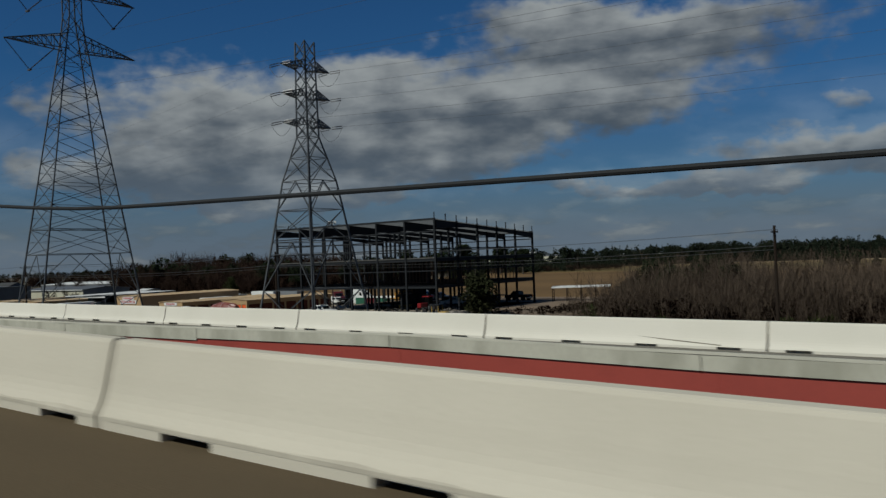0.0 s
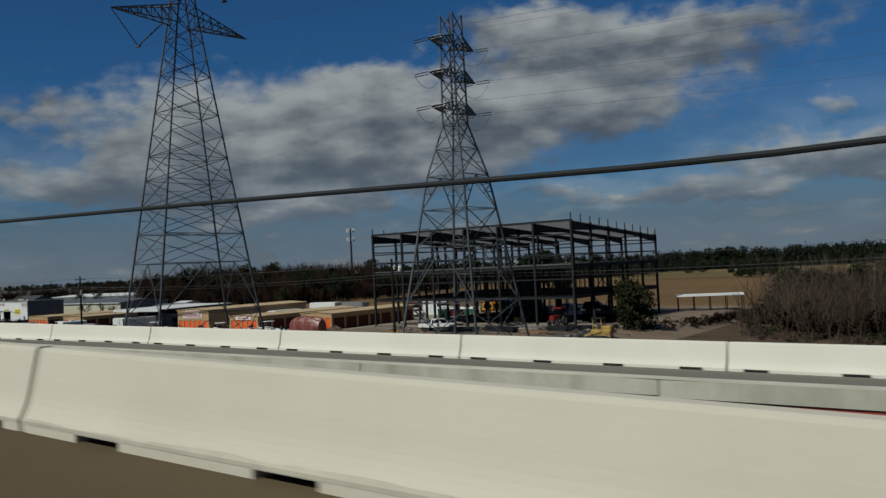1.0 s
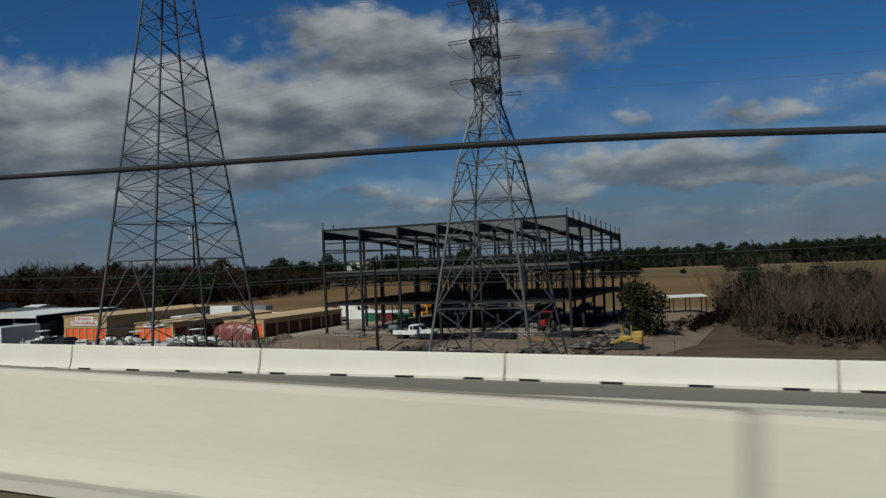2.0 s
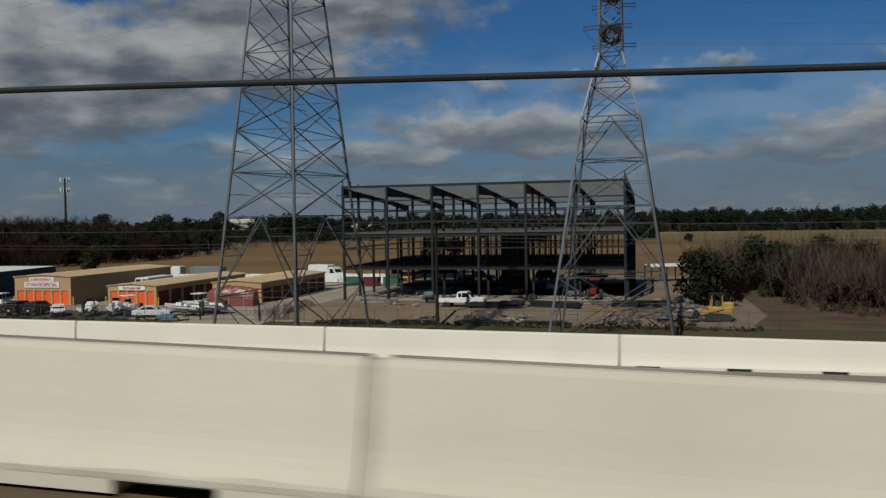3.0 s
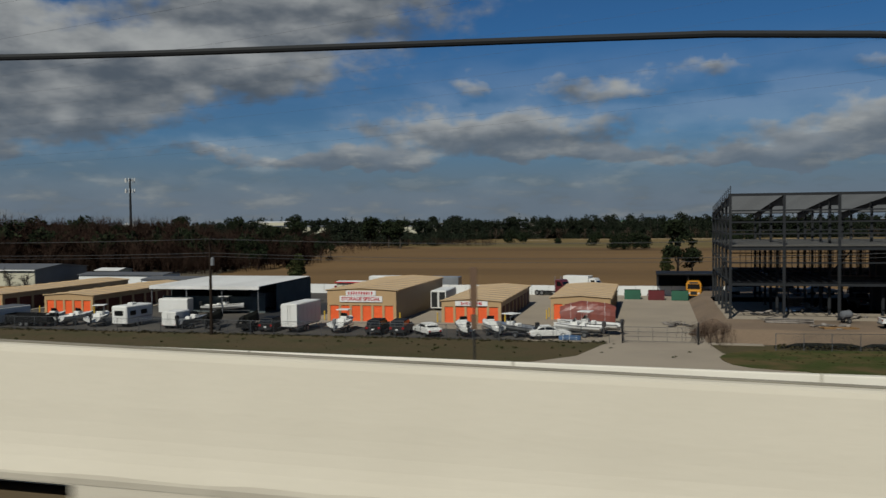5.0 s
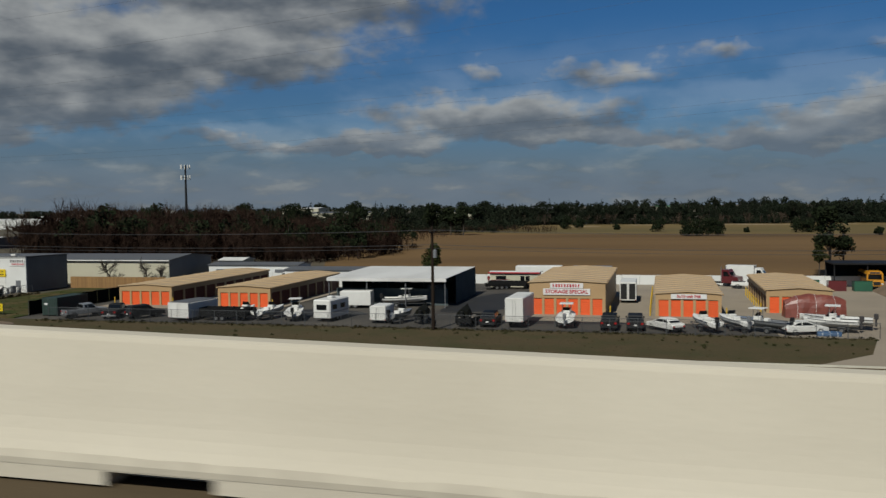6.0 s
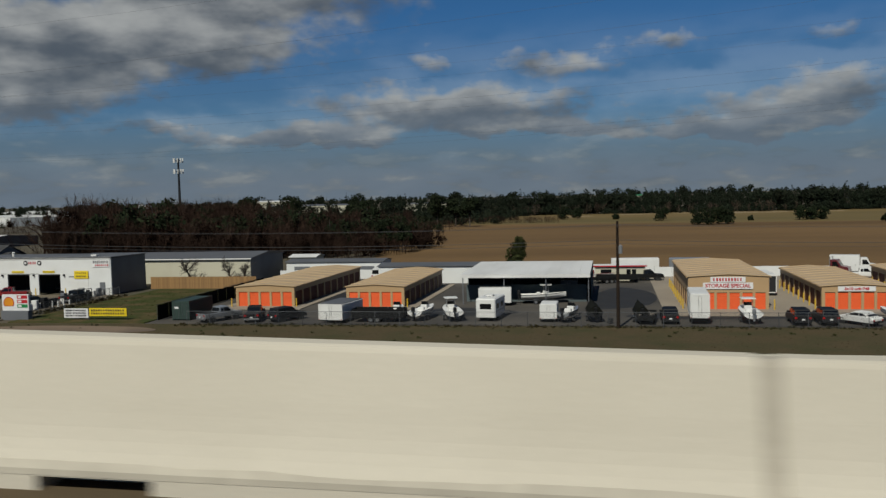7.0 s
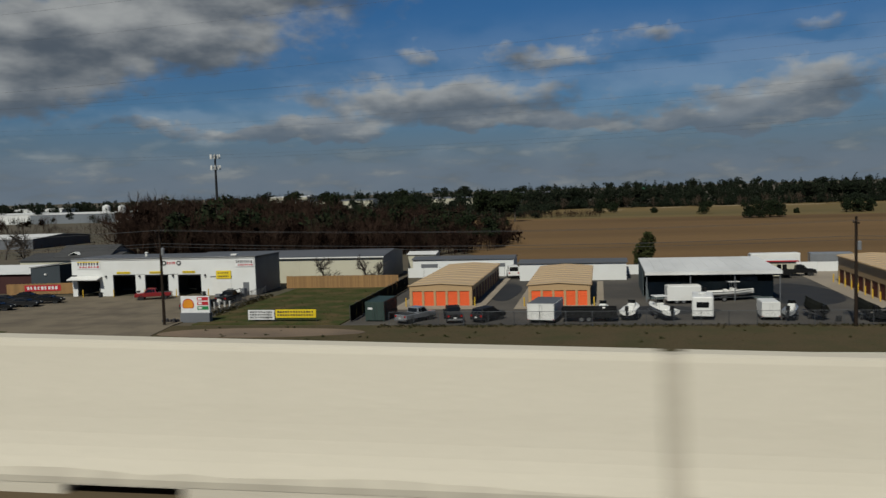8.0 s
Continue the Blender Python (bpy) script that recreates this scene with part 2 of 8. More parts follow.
RED_STEEL = material("red_painted_girder", (.33, .055, .038), .5, grain=12, broad=.7, vary=.10, second=(.25, .04, .03), amount=.5)
GROUND = material("dry_ground", (.085, .065, .035), .95, grain=3, broad=.05, vary=.30, second=(.055, .052, .025), amount=.7, bump=.3)
FIELD = material("dry_field", (.172, .106, .047), .95, grain=1.6, broad=.018, vary=.32, second=(.096, .060, .028), amount=.85, stretch=(.22, 1, 1), bump=.3, gloss=.1)
FIELD_FAR = material("far_meadow", (.165, .118, .050), .95, grain=.8, broad=.015, vary=.25, second=(.105, .088, .036), amount=.8, stretch=(.2, 1, 1), gloss=.1)
SAND = material("sandy_patch", (.42, .32, .21), .95, grain=2, broad=.2, vary=.2)
GRASS = material("verge_grass", (.082, .063, .033), .95, grain=5, broad=.22, vary=.45, second=(.056, .056, .024), amount=.8, bump=.4, gloss=.1)
LAWN = material("green_lawn", (.048, .058, .018), .95, grain=3, broad=.30, vary=.4, second=(.115, .080, .040), amount=.95, bump=.4, gloss=.05)
ASPHALT = material("lot_asphalt", (.066, .060, .053), .9, grain=40, broad=.10, vary=.2, second=(.135, .118, .095), amount=.65, bump=.2, gloss=.2)
DRIVE = material("pale_concrete_drive", (.30, .25, .185), .9, grain=20, broad=.15, vary=.12, second=(.22, .18, .135), amount=.6, bump=.15)
APRON = material("shop_apron_concrete", (.18, .147, .102), .9, grain=12, broad=.22, vary=.16, second=(.098, .080, .058), amount=.9, gloss=.2)
DIRT = material("construction_dirt", (.185, .128, .080), .95, grain=4, broad=.12, vary=.3, second=(.10, .072, .046), amount=.9, bump=.5)
LITTER = material("leaf_litter", (.105, .072, .046), .95, grain=4, broad=.22, vary=.35, second=(.050, .037, .025), amount=.9, bump=.5, gloss=.1)
# bare dirt, coloured extra dark for the shade under the decks
SHADED_DIRT = material("shaded_dirt_floor", (.060, .045, .032), .95, grain=4, broad=.3, vary=.35, second=(.03, .024, .018), amount=.8, bump=.4, gloss=.1)
BANK = material("dirt_bank", (.125, .082, .052), .95, grain=4, broad=.2, vary=.25, second=(.07, .05, .032), amount=.7, bump=.5)
STEEL = material("grey_primed_steel", (.018, .020, .023), .65, .0, grain=10, broad=.7, vary=.15, second=(.013, .0125, .012), amount=.5, gloss=.2)
RED_STEEL_STUD = material("red_oxide_stud", (.075, .040, .032), .6, grain=10, vary=.2)
PURLIN = material("galvanised_purlin", (.13, .135, .14), .55, .2, grain=12, broad=.4, vary=.1)
FLOOR_SLAB = material("floor_slab_concrete", (.11, .105, .095), .9, grain=10, vary=.15, gloss=.15)
GALVANISED = material("galvanised_lattice", (.085, .09, .095), .5, .3, grain=9, broad=.6, vary=.15, second=(.05, .048, .046), amount=.5, by_object=.4)
INSULATOR = material("insulator_glaze", (.06, .05, .048), .3, vary=.1)
PALE_JOINT = material("faint_joint_grime", (.46, .415, .33), .95, vary=.15, grain=12)
JOINT = material("joint_shadow_grime", (.33, .30, .242), .95, vary=.2, grain=12)
WIRE = material("wire", (.09, .09, .09), .5, .4, vary=.1)
WINDOW_LINE = material("black_window_line", (.006, .007, .008), .85, vary=.15, grain=30)
POLE_WOOD = material("creosoted_pole", (.026, .018, .013), .9, grain=20, broad=1, vary=.3, stretch=(1, 1, .1), bump=.3, gloss=.1)
TAN = material("tan_metal_siding", (.43, .285, .140), .55, grain=14, broad=.4, vary=.07, second=(.36, .24, .12), amount=.35)
TAN_ROOF = material("tan_metal_roof", (.51, .365, .200), .5, grain=9, broad=.25, vary=.08, second=(.43, .30, .165), amount=.5)
ORANGE = material("orange_roll_door", (.80, .115, .022), .5, grain=10, broad=.8, vary=.06, second=(.68, .09, .018), amount=.4, by_object=.06)
YELLOW = material("yellow_paint", (.66, .42, .03), .5, vary=.12)
WHITE = material("white_paint", (.74, .73, .69), .45, grain=9, broad=.5, vary=.05, second=(.60, .58, .53), amount=.45)
WHITE_WALL = material("white_metal_wall", (.72, .72, .69), .55, grain=6, broad=.3, vary=.06, second=(.62, .61, .57), amount=.5)
CREAM = material("cream_metal_wall", (.52, .49, .37), .55, grain=6, broad=.3, vary=.06, second=(.44, .41, .31), amount=.5)
GREY_ROOF = material("grey_metal_roof", (.13, .13, .13), .5, .2, grain=8, broad=.25, vary=.12, second=(.09, .09, .09), amount=.5)
DARK_SHINGLE = material("dark_grey_shingles", (.062, .062, .062), .85, grain=6, broad=.3, vary=.2, second=(.045, .044, .043), amount=.6, gloss=.15)
SLATE_DARK = material("slate_blue_grey_wall", (.050, .060, .068), .7, grain=5, broad=.2, vary=.12, gloss=.2)
MAROON_WALL = material("dull_maroon_wall", (.060, .026, .024), .8, grain=5, broad=.3, vary=.2, gloss=.15)
SLATE_WALL = material("slate_metal_wall", (.17, .185, .20), .6, grain=3, broad=.05, vary=.1)
GREY_WALL = material("grey_metal_wall", (.13, .135, .145), .6, grain=8, broad=.3, vary=.1)
PALE_ROOF = material("pale_metal_roof", (.72, .71, .68), .55, .0, grain=8, broad=.2, vary=.06, second=(.50, .49, .46), amount=.6, stretch=(1, .3, 1))
CEDAR = material("cedar_fence_boards", (.27, .150, .052), .8, grain=9, broad=.8, vary=.2, second=(.20, .108, .040), amount=.5, stretch=(1, 1, .2), by_object=.18)
DARK_SCREEN = material("dark_screen_fabric", (.012, .0125, .010), .95, grain=20, vary=.3, gloss=.05)
SHIP_GREEN = material("dark_green_container", (.022, .045, .036), .6, grain=6, broad=.7, vary=.2)
BLACK = material("black_paint", (.005, .005, .005), .6, vary=.2, gloss=.2)
CHARCOAL = material("charcoal_paint", (.011, .011, .012), .6, vary=.15, gloss=.25)
SILVER = material("silver_paint", (.36, .37, .38), .3, .5, vary=.06, clear=.4)
RED = material("red_paint", (.22, .012, .014), .3, vary=.1, clear=.5)
MAROON = material("maroon_paint", (.115, .014, .018), .35, vary=.15, clear=.4)
TARP = material("red_brown_tarpaulin", (.20, .055, .038), .45, grain=6, broad=1.3, vary=.25, second=(.12, .035, .028), amount=.6, bump=.6)
BLUE = material("blue_tarpaulin", (.035, .09, .19), .6, vary=.2, grain=5)
GREEN = material("dumpster_green", (.018, .10, .055), .55, vary=.2)
BUS_YELLOW = material("bus_yellow", (.62, .27, .015), .4, vary=.08, clear=.3)
MACHINE_YELLOW = material("machine_yellow", (.42, .26, .04), .6, vary=.2, broad=1.2, second=(.16, .11, .05), amount=.7)
GLASS = material("dark_vehicle_glass", (.008, .009, .010), .12, vary=.1, gloss=.35)
TYRE = material("tyre_rubber", (.016, .016, .016), .85, vary=.2)
CHROME = material("bright_metal", (.52, .52, .52), .3, .85, vary=.08)
LENS_RED = material("red_lens", (.35, .01, .01), .25, vary=.05)
LENS_CLEAR = material("clear_lens", (.62, .62, .60), .15, vary=.05)
# near-black for shade inside openings, and for a few plain dark parts
SHADE_BLACK = material("shade_black", (.012, .012, .012), .9, vary=.2)
SIGN_WHITE = material("sign_white", (.76, .75, .73), .4, vary=.04)
SIGN_RED = material("sign_red", (.46, .015, .025), .45, vary=.05)
SIGN_YELLOW = material("sign_yellow", (.80, .58, .01), .45, vary=.05)
SIGN_GREEN = material("sign_green", (.02, .22, .06), .45, vary=.05)
SIGN_BROWN = material("weathered_brown_sign", (.12, .065, .033), .75, vary=.25, grain=10)
INK = material("dark_lettering", (.035, .03, .03), .6, vary=.05)
LEAF_PINE = material("pine_foliage", (.0145, .021, .0115), .9, vary=.35, grain=2, broad=.1, second=(.018, .016, .009), amount=.5, island=.35, gloss=.1)
LEAF_DARK = material("evergreen_foliage", (.0150, .0225, .0095), .9, vary=.35, grain=2, broad=.3, second=(.020, .020, .008), amount=.5, island=.4, gloss=.1)
LEAF_MID = material("dull_evergreen_foliage", (.024, .027, .012), .9, vary=.35, grain=2, broad=.3, second=(.034, .030, .015), amount=.6, island=.4, gloss=.05)
LEAF_OLIVE = material("olive_shrub_foliage", (.040, .046, .017), .9, vary=.35, grain=2, broad=.3, island=.4, gloss=.05)
BARK = material("bark", (.060, .046, .034), .9, vary=.3, grain=12, broad=1)
# near-black: shade within woods and brush put into colour; also dark pad-edge brush
THICKET_DARK = material("thicket_dark_fill", (.009, .0056, .0042), .95, vary=.3, grain=.5, broad=.08, second=(.014, .0085, .006), amount=.6, island=.35, gloss=.0)
TWIG = material("bare_twigs", (.036, .0215, .0150), .9, vary=.3, grain=.3, broad=.05, second=(.054, .034, .024), amount=.7, island=.35, gloss=.05)
BRUSH_TWIG = material("brush_twigs", (.098, .072, .052), .9, vary=.3, grain=.4, broad=.06, second=(.048, .036, .027), amount=.75, island=.4, gloss=.05)
SIDE_DOOR = material("maroon_roll_door", (.115, .026, .014), .6, grain=10, broad=.8, vary=.1, second=(.08, .018, .011), amount=.5, by_object=.1, gloss=.2)
DRY_TUFT = material("dry_grass_tufts", (.11, .085, .047), .95, vary=.3, grain=2, broad=.05, second=(.05, .042, .020), amount=.8, island=.25, gloss=.0)
GREEN_TUFT = material("green_grass_tufts", (.045, .050, .018), .95, vary=.3, grain=2, broad=.05, second=(.075, .058, .027), amount=.8, island=.45, gloss=.05)
SCRAP = material("weathered_scrap", (.20, .175, .15), .8, vary=.4, grain=5, broad=.8, second=(.07, .055, .045), amount=.9, by_object=.55)
SMUDGE = material("rubber_smudge", (.44, .405, .325), .9, vary=.12, grain=9, broad=2, second=(.34, .31, .25), amount=.6)
PATCH = material("patched_asphalt", (.022, .022, .023), .8, grain=30, broad=.3, vary=.25, second=(.035, .033, .03), amount=.6, gloss=.3)
WEED = material("dark_weeds", (.046, .042, .021), .95, vary=.3, grain=2, broad=.1, second=(.045, .034, .018), amount=.7, island=.4, gloss=.0)
# dark colour for the shaded gap between parapet and ramp
GAP_SHADE = material("gap_shade_strip", (.25, .225, .175), .95, grain=6, broad=1.2, vary=.3, second=(.36, .33, .26), amount=.8, gloss=.1)
SPLASH = material("splash_grime", (.53, .482, .388), .95, grain=6, broad=1.2, vary=.2, second=(.42, .38, .305), amount=.8, bump=.2, gloss=.1)
SCREEN_GREEN = material("grey_green_screen", (.10, .122, .124), .9, grain=14, broad=.5, vary=.25, gloss=.1)
SIGN_ORANGE = material("sign_orange", (.72, .27, .012), .45, vary=.05)


# ---------------------------------------------------------------- ground
def sheet(name, x0, x1, y0, y1, z, mat, label, category="ground", thick=.3, nx=1):
    s = Shape().box(x0, x1, y0, y1, z - thick, z)
    return tagged(part(name, s, mat), label, category, kind="structure")


def outline_sheet(name, outline, z, mat, label, category="ground", thick=.3):
    return tagged(part(name, Shape().prism(outline, "z", z - thick, z), mat), label, category, kind="structure")


def smooth_outline(points, steps=4):
    """A closed outline through a few corner points, rounded."""
    n, out = len(points), []
    for i in range(n):
        p0, p1, p2, p3 = (Vector((*points[(i + k - 1) % n], 0)) for k in range(4))
        for j in range(steps):
            t = j / steps
            q = .5 * (2 * p1 + (p2 - p0) * t + (2 * p0 - 5 * p1 + 4 * p2 - p3) * t * t + (3 * p1 - p0 - 3 * p2 + p3) * t ** 3)
            out.append((q.x, q.y))
    return out


sheet("ground", -3600, 3000, -900, 4400, -.02, GROUND, "flat dry ground reaching the horizon", thick=2)
outline_sheet("field_ground", smooth_outline([(-236, 190), (-180, 162), (-60, 160), (120, 150), (420, 180), (420, 560), (120, 590), (-120, 560), (-262, 520), (-300, 430), (-262, 300)]),
              .03, FIELD, "wide field of dry brown mown grass")
outline_sheet("meadow_ground", smooth_outline([(-275, 440), (-120, 400), (60, 385), (420, 380), (420, 600), (-120, 600), (-280, 560)]), .06, FIELD_FAR, "pale grassy meadow before the far trees")
for x, y, w, d in ((-168, 565, 14, 3), (-120, 572, 26, 4), (-60, 560, 18, 3), (-205, 540, 10, 3), (10, 410, 26, 3), (-84, 560, 30, 3)):
    outline_sheet("sand_ground", smooth_outline([(x - w, y), (x - w * .4, y - d), (x + w * .6, y - d * .7), (x + w, y + d * .4), (x, y + d)]), .09, SAND, "bare sandy patch in the field")
sheet("verge_ground", -300, 140, 79.9, 96.4, .05, GRASS, "rough brown and green grass verge")
sheet("frontage_road", -420, 260, 60, 79.6, .0, ROAD, "asphalt frontage road below the highway", "road")
tagged(part("kerb", Shape().box(-420, 260, 79.6, 79.85, -.2, .15), DECK_EDGE), "concrete kerb along the frontage road", "kerb", kind="structure")
sheet("storage_lot_ground", -242, -146, 96.4, 158, .06, ASPHALT, "dark asphalt yard of the storage units", "pavement")
sheet("storage_drive_ground", -178, -133, 104.5, 158, .10, DRIVE, "pale concrete drive between storage units", "pavement")
sheet("back_yard_ground", -146.2, -121, 96, 158, .07, DRIVE, "pale dusty concrete yard by the gate", "pavement")
outline_sheet("entry_drive_ground", [(-145, 79.9), (-139.5, 86), (-136.6, 97), (-126.6, 97), (-125.6, 90), (-119, 79.9)], .12, DRIVE, "pale concrete drive entrance", "pavement")
outline_sheet("grass_island_ground", smooth_outline([(-126, 86), (-124, 91), (-118, 93), (-96, 93.4), (-96, 80.4), (-121, 80.8)]), .16, LAWN, "green grass island beside the entrance")
outline_sheet("dirt_strip_ground", smooth_outline([(-262, 89.0), (-261, 92.6), (-252, 94.2), (-241, 93.4), (-238, 90.4), (-250, 87.8)]), .10, DIRT, "bare dirt strip before the lawn")
sheet("lawn_ground", -262, -242.4, 97, 136, .09, LAWN, "green lawn beside the workshop")
outline_sheet("workshop_apron_ground", [(-306, 79.9), (-261.6, 79.9), (-264.4, 97), (-263.4, 127), (-320, 127), (-330, 100)], .11, APRON, "worn concrete forecourt of the workshop", "pavement")
outline_sheet("apron_island_ground", smooth_outline([(-292, 87), (-284, 91.4), (-300, 92)]), .17, LAWN, "small grass island by the forecourt")

for pts in ([(-187, 111), (-179.5, 115), (-178.4, 128), (-183, 136), (-187, 126)], [(-209, 106), (-203, 104), (-196, 107), (-200, 111), (-207, 111)], [(-224, 118), (-223, 132), (-226, 140), (-227, 122)], [(-182, 103), (-170, 102), (-160, 104), (-168, 107), (-180, 107)]):
    outline_sheet("asphalt_patch_ground", smooth_outline(pts), .068, PATCH, "dark patch of newer asphalt in the yard", "pavement", thick=.05)

# storage slabs
for x0, x1 in ((-238.8, -226.4), (-222.2, -210.4)):
    sheet("storage_apron_ground", x0, x1, 109.6, 147 if x0 < -230 else 141, .16, DRIVE, "concrete apron round a storage building", "pavement")


def building_pad():
    """The raised dirt pad under the steel frame, with sloping banks."""
    s = Shape()
    top = [(-124.6, 101), (-77, 100), (-75, 112), (-77, 158), (-124.6, 158)]
    foot = [(-126.8, 97.5), (-73, 95.5), (-70, 108), (-72, 164), (-126.6, 161)]
    v = [(x, y, 1.12) for x, y in top] + [(x, y, 0) for x, y in foot]
    s.add(v, [tuple(range(5))] + [(k, (k + 1) % 5, 5 + (k + 1) % 5, 5 + k)[::-1] for k in range(5)])
    return tagged(part("dirt_pad_ground", s, DIRT), "raised pad of bare construction dirt", "ground", kind="structure")


building_pad()
sheet("brush_floor_ground", -73, 160, 98, 180, .04, LITTER, "leaf litter under the brush")


# ---------------------------------------------------------------- elevated highway
def lane_y(x):
    return -2.396e-4 * x * x - .01231 * x + 4.956


def lane_z(x):
    return -9.7227e-8 * x ** 3 - 3.4423e-6 * x * x - .027711 * x + 9.6124


EYE_ABOVE_ROAD, EYE_ABOVE_TOP, BARRIER_OFFSET = 1.765, .90, 4.78


def near(x):
    """How close the car keeps to the parapet along the way."""
    return float(np.interp(-x, [10, 35, 60, 95, 240], [.895, .905, .94, .955, .955]))


XS = [33 - 3.0 * k for k in range(101)]                       # stations along the highway


def strip(s, stations, section):
    """Sweeps a cross section of (offset, height) along the highway."""
    rings = [[(x, lane_y(x) + a * near(x), lane_z(x) + b * near(x)) for a, b in section] for x in stations]
    return s.loft(rings)


r = EYE_ABOVE_ROAD
tagged(part("highway_road", strip(Shape(), XS, [(-13, -r), (4.9, -r), (4.9, -r - .24), (-13, -r - .24)]), ROAD), "worn grey-brown elevated highway pavement", "road", kind="structure")
tagged(part("highway_slab", strip(Shape(), XS, [(-13.4, -r - .25), (5.3, -r - .25), (5.3, -r - .55), (4.2, -r - .6), (-12.4, -r - .6), (-13.4, -r - .55)]), FASCIA),
       "concrete deck slab of the elevated highway", "bridge deck", kind="structure")
tagged(part("highway_edge_line", strip(Shape(), XS, [(2.10, -r + .004), (2.25, -r + .004), (2.25, -r - .1), (2.10, -r - .1)]), WHITE), "white painted edge line on the shoulder", "road marking", kind="structure")


def profile(notch=False, extra=0.0, slot=.085):
    """Cross section of a parapet: the traffic side is at negative offsets; heights from the road."""
    h = EYE_ABOVE_ROAD - EYE_ABOVE_TOP + extra
    foot = [(-.03, 0.0), (-.03, slot), (-.235, slot)] if notch else [(-.235, 0.0), (-.235, .05), (-.235, slot - .001)]
    return [(.30, 0.0)] + foot + [(-.235, .13), (-.212, .175), (-.185, .225), (-.158, .285), (-.134, .355), (-.112, .44), (-.09, .54), (-.02, h - .04), (-.008, h - .012), (.02, h), (.155, h), (.185, h - .03)]


def barrier_panel(x0, x1, y_of, z_of, slots, parent, extra=0.0, slot=.085, size=lambda x: 1.0, mat=None):
    """One cast length of parapet with drain slots at its foot."""
    rings = []
    cuts = sorted([x0, x1] + [c for k in slots for c in (k - .33, k + .33)], reverse=True)
    for a, b in zip(cuts, cuts[1:]):
        notch = any(abs((a + b) / 2 - k) < .3 for k in slots)
        for x in (a - .002, b + .002):
            rings.append([(x, y_of(x) + o * size(x), z_of(x) + h * size(x)) for o, h in profile(notch, extra(x) if callable(extra) else extra, slot)])
    return part("barrier_panel", Shape().loft(rings), mat or CONCRETE, parent)


def barrier_y(x):
    return lane_y(x) + BARRIER_OFFSET * near(x)


def road_z(x):
    """The road sits a little lower or higher under the car along the way."""
    return lane_z(x) - near(x) * (EYE_ABOVE_ROAD + float(np.interp(-x, [0, 45, 60, 95, 115, 170, 185, 213], [0, .008, -.017, -.035, -.018, -.018, -.003, .03])))


parapet = tagged(new("highway_barrier"), "off-white cast concrete parapet with drain slots", "barrier", kind="structure")
joints = [16.9 - 9.07 * k for k in range(9)] + [-64.75, -73.7, -82.6, -91.4, -100.5, -109.5, -118.5, -127.55, -136.65, -145.8, -155.0, -164.2, -173.3, -183.55, -193.9, -204.15, -210.4, -220.5, -230.7, -241.0, -251.2, -261.4]
DEEP_JOINTS = (-28.45, -173.3, -100.5)                       # badly stained ones
for x, q in zip(joints, joints[1:]):
    barrier_panel(x - .06, q + .06, barrier_y, road_z, [x - c for c in ((.7, 3.0, 5.45, 7.8) if x > -60 else (1.2, 3.6, 6.0, 8.4) if x > -208 else (.75, 2.9, 5.45, 8.05)) if x - c > q + .4], parapet, size=near)
    rings = [[(x + e, barrier_y(x) + near(x) * (o + (.02 if o < .1 else -.02)), road_z(x) + near(x) * h - .012) for o, h in profile()] for e in (.061, -.061)]
    part("joint_filler", Shape().loft(rings), JOINT if min(abs(x - d) for d in DEEP_JOINTS) < .3 else PALE_JOINT, parapet)
    if -150 < x < -50:                                        # dark strip on the back of the top paints the shaded gap behind
        hh = EYE_ABOVE_ROAD - EYE_ABOVE_TOP
        rings = [[(c, barrier_y(c) + near(c) * o, road_z(c) + near(c) * hh + e) for o, e in ((.085, .002), (.085, .006), (.15, .006), (.15, .002))] for c in (x - .06, (x + q) / 2, q + .06)]
        part("gap_shade_strip", Shape().loft(rings), GAP_SHADE, parapet, "dark strip standing for the shaded gap behind the parapet")
    # road grime splashed along the foot, with a ragged upper edge
    rag = random.Random(int(-10 * x))
    n, cols, top = 44, [], .15
    for k in range(n + 1):
        c = x - .06 + (q - x + .12) * k / n
        top = min(.175, max(.135, top + rag.uniform(-.014, .014)))
        cols.append([(c, barrier_y(c) + near(c) * float(np.interp(z, [.1, .13, .175, .225], [-.235, -.235, -.212, -.185])) - o, road_z(c) + near(c) * z) for z, o in ((.092, .003), (.13, .003), (top, .003), (top, -.01), (.092, -.01))])
    part("grime_band", Shape().loft(cols), SPLASH, parapet, "dark splash grime")
for q0, h0, n, rise, w in ((-91.9, .30, 12, .04, .055), (-97.9, .32, 10, .04, .04)):
    rings = []
    for k in range(n + 1):
        u = k / n
        q, h = q0 - 1.0 * u, h0 + rise * u
        ww = w * math.sin(math.pi * min(.97, max(.03, u))) * (.7 + .3 * math.sin(9 * u))
        face = lambda z: float(np.interp(z, [.13, .225, .355, .54, .85], [-.235, -.185, -.134, -.09, -.02]))
        rings.append([(q, barrier_y(q) + near(q) * face(z) + o, road_z(q) + near(q) * z) for z, o in ((h - ww, -.003), (h + ww, -.003), (h + ww, .02), (h - ww, .02))])
    part("rubber_smudge", Shape().loft(rings), SMUDGE, parapet, "faint rubber smudge")
rear = tagged(new("median_barrier"), "concrete barrier on the far side of the carriageway", "barrier", kind="structure")
for x in range(20, -250, -18):
    rings = [[(q, lane_y(q) - 12.6 * near(q) - o, road_z(q) + h) for o, h in profile()] for q in (x, x - 17.97)]
    part("barrier_panel", Shape().loft(rings), CONCRETE, rear)
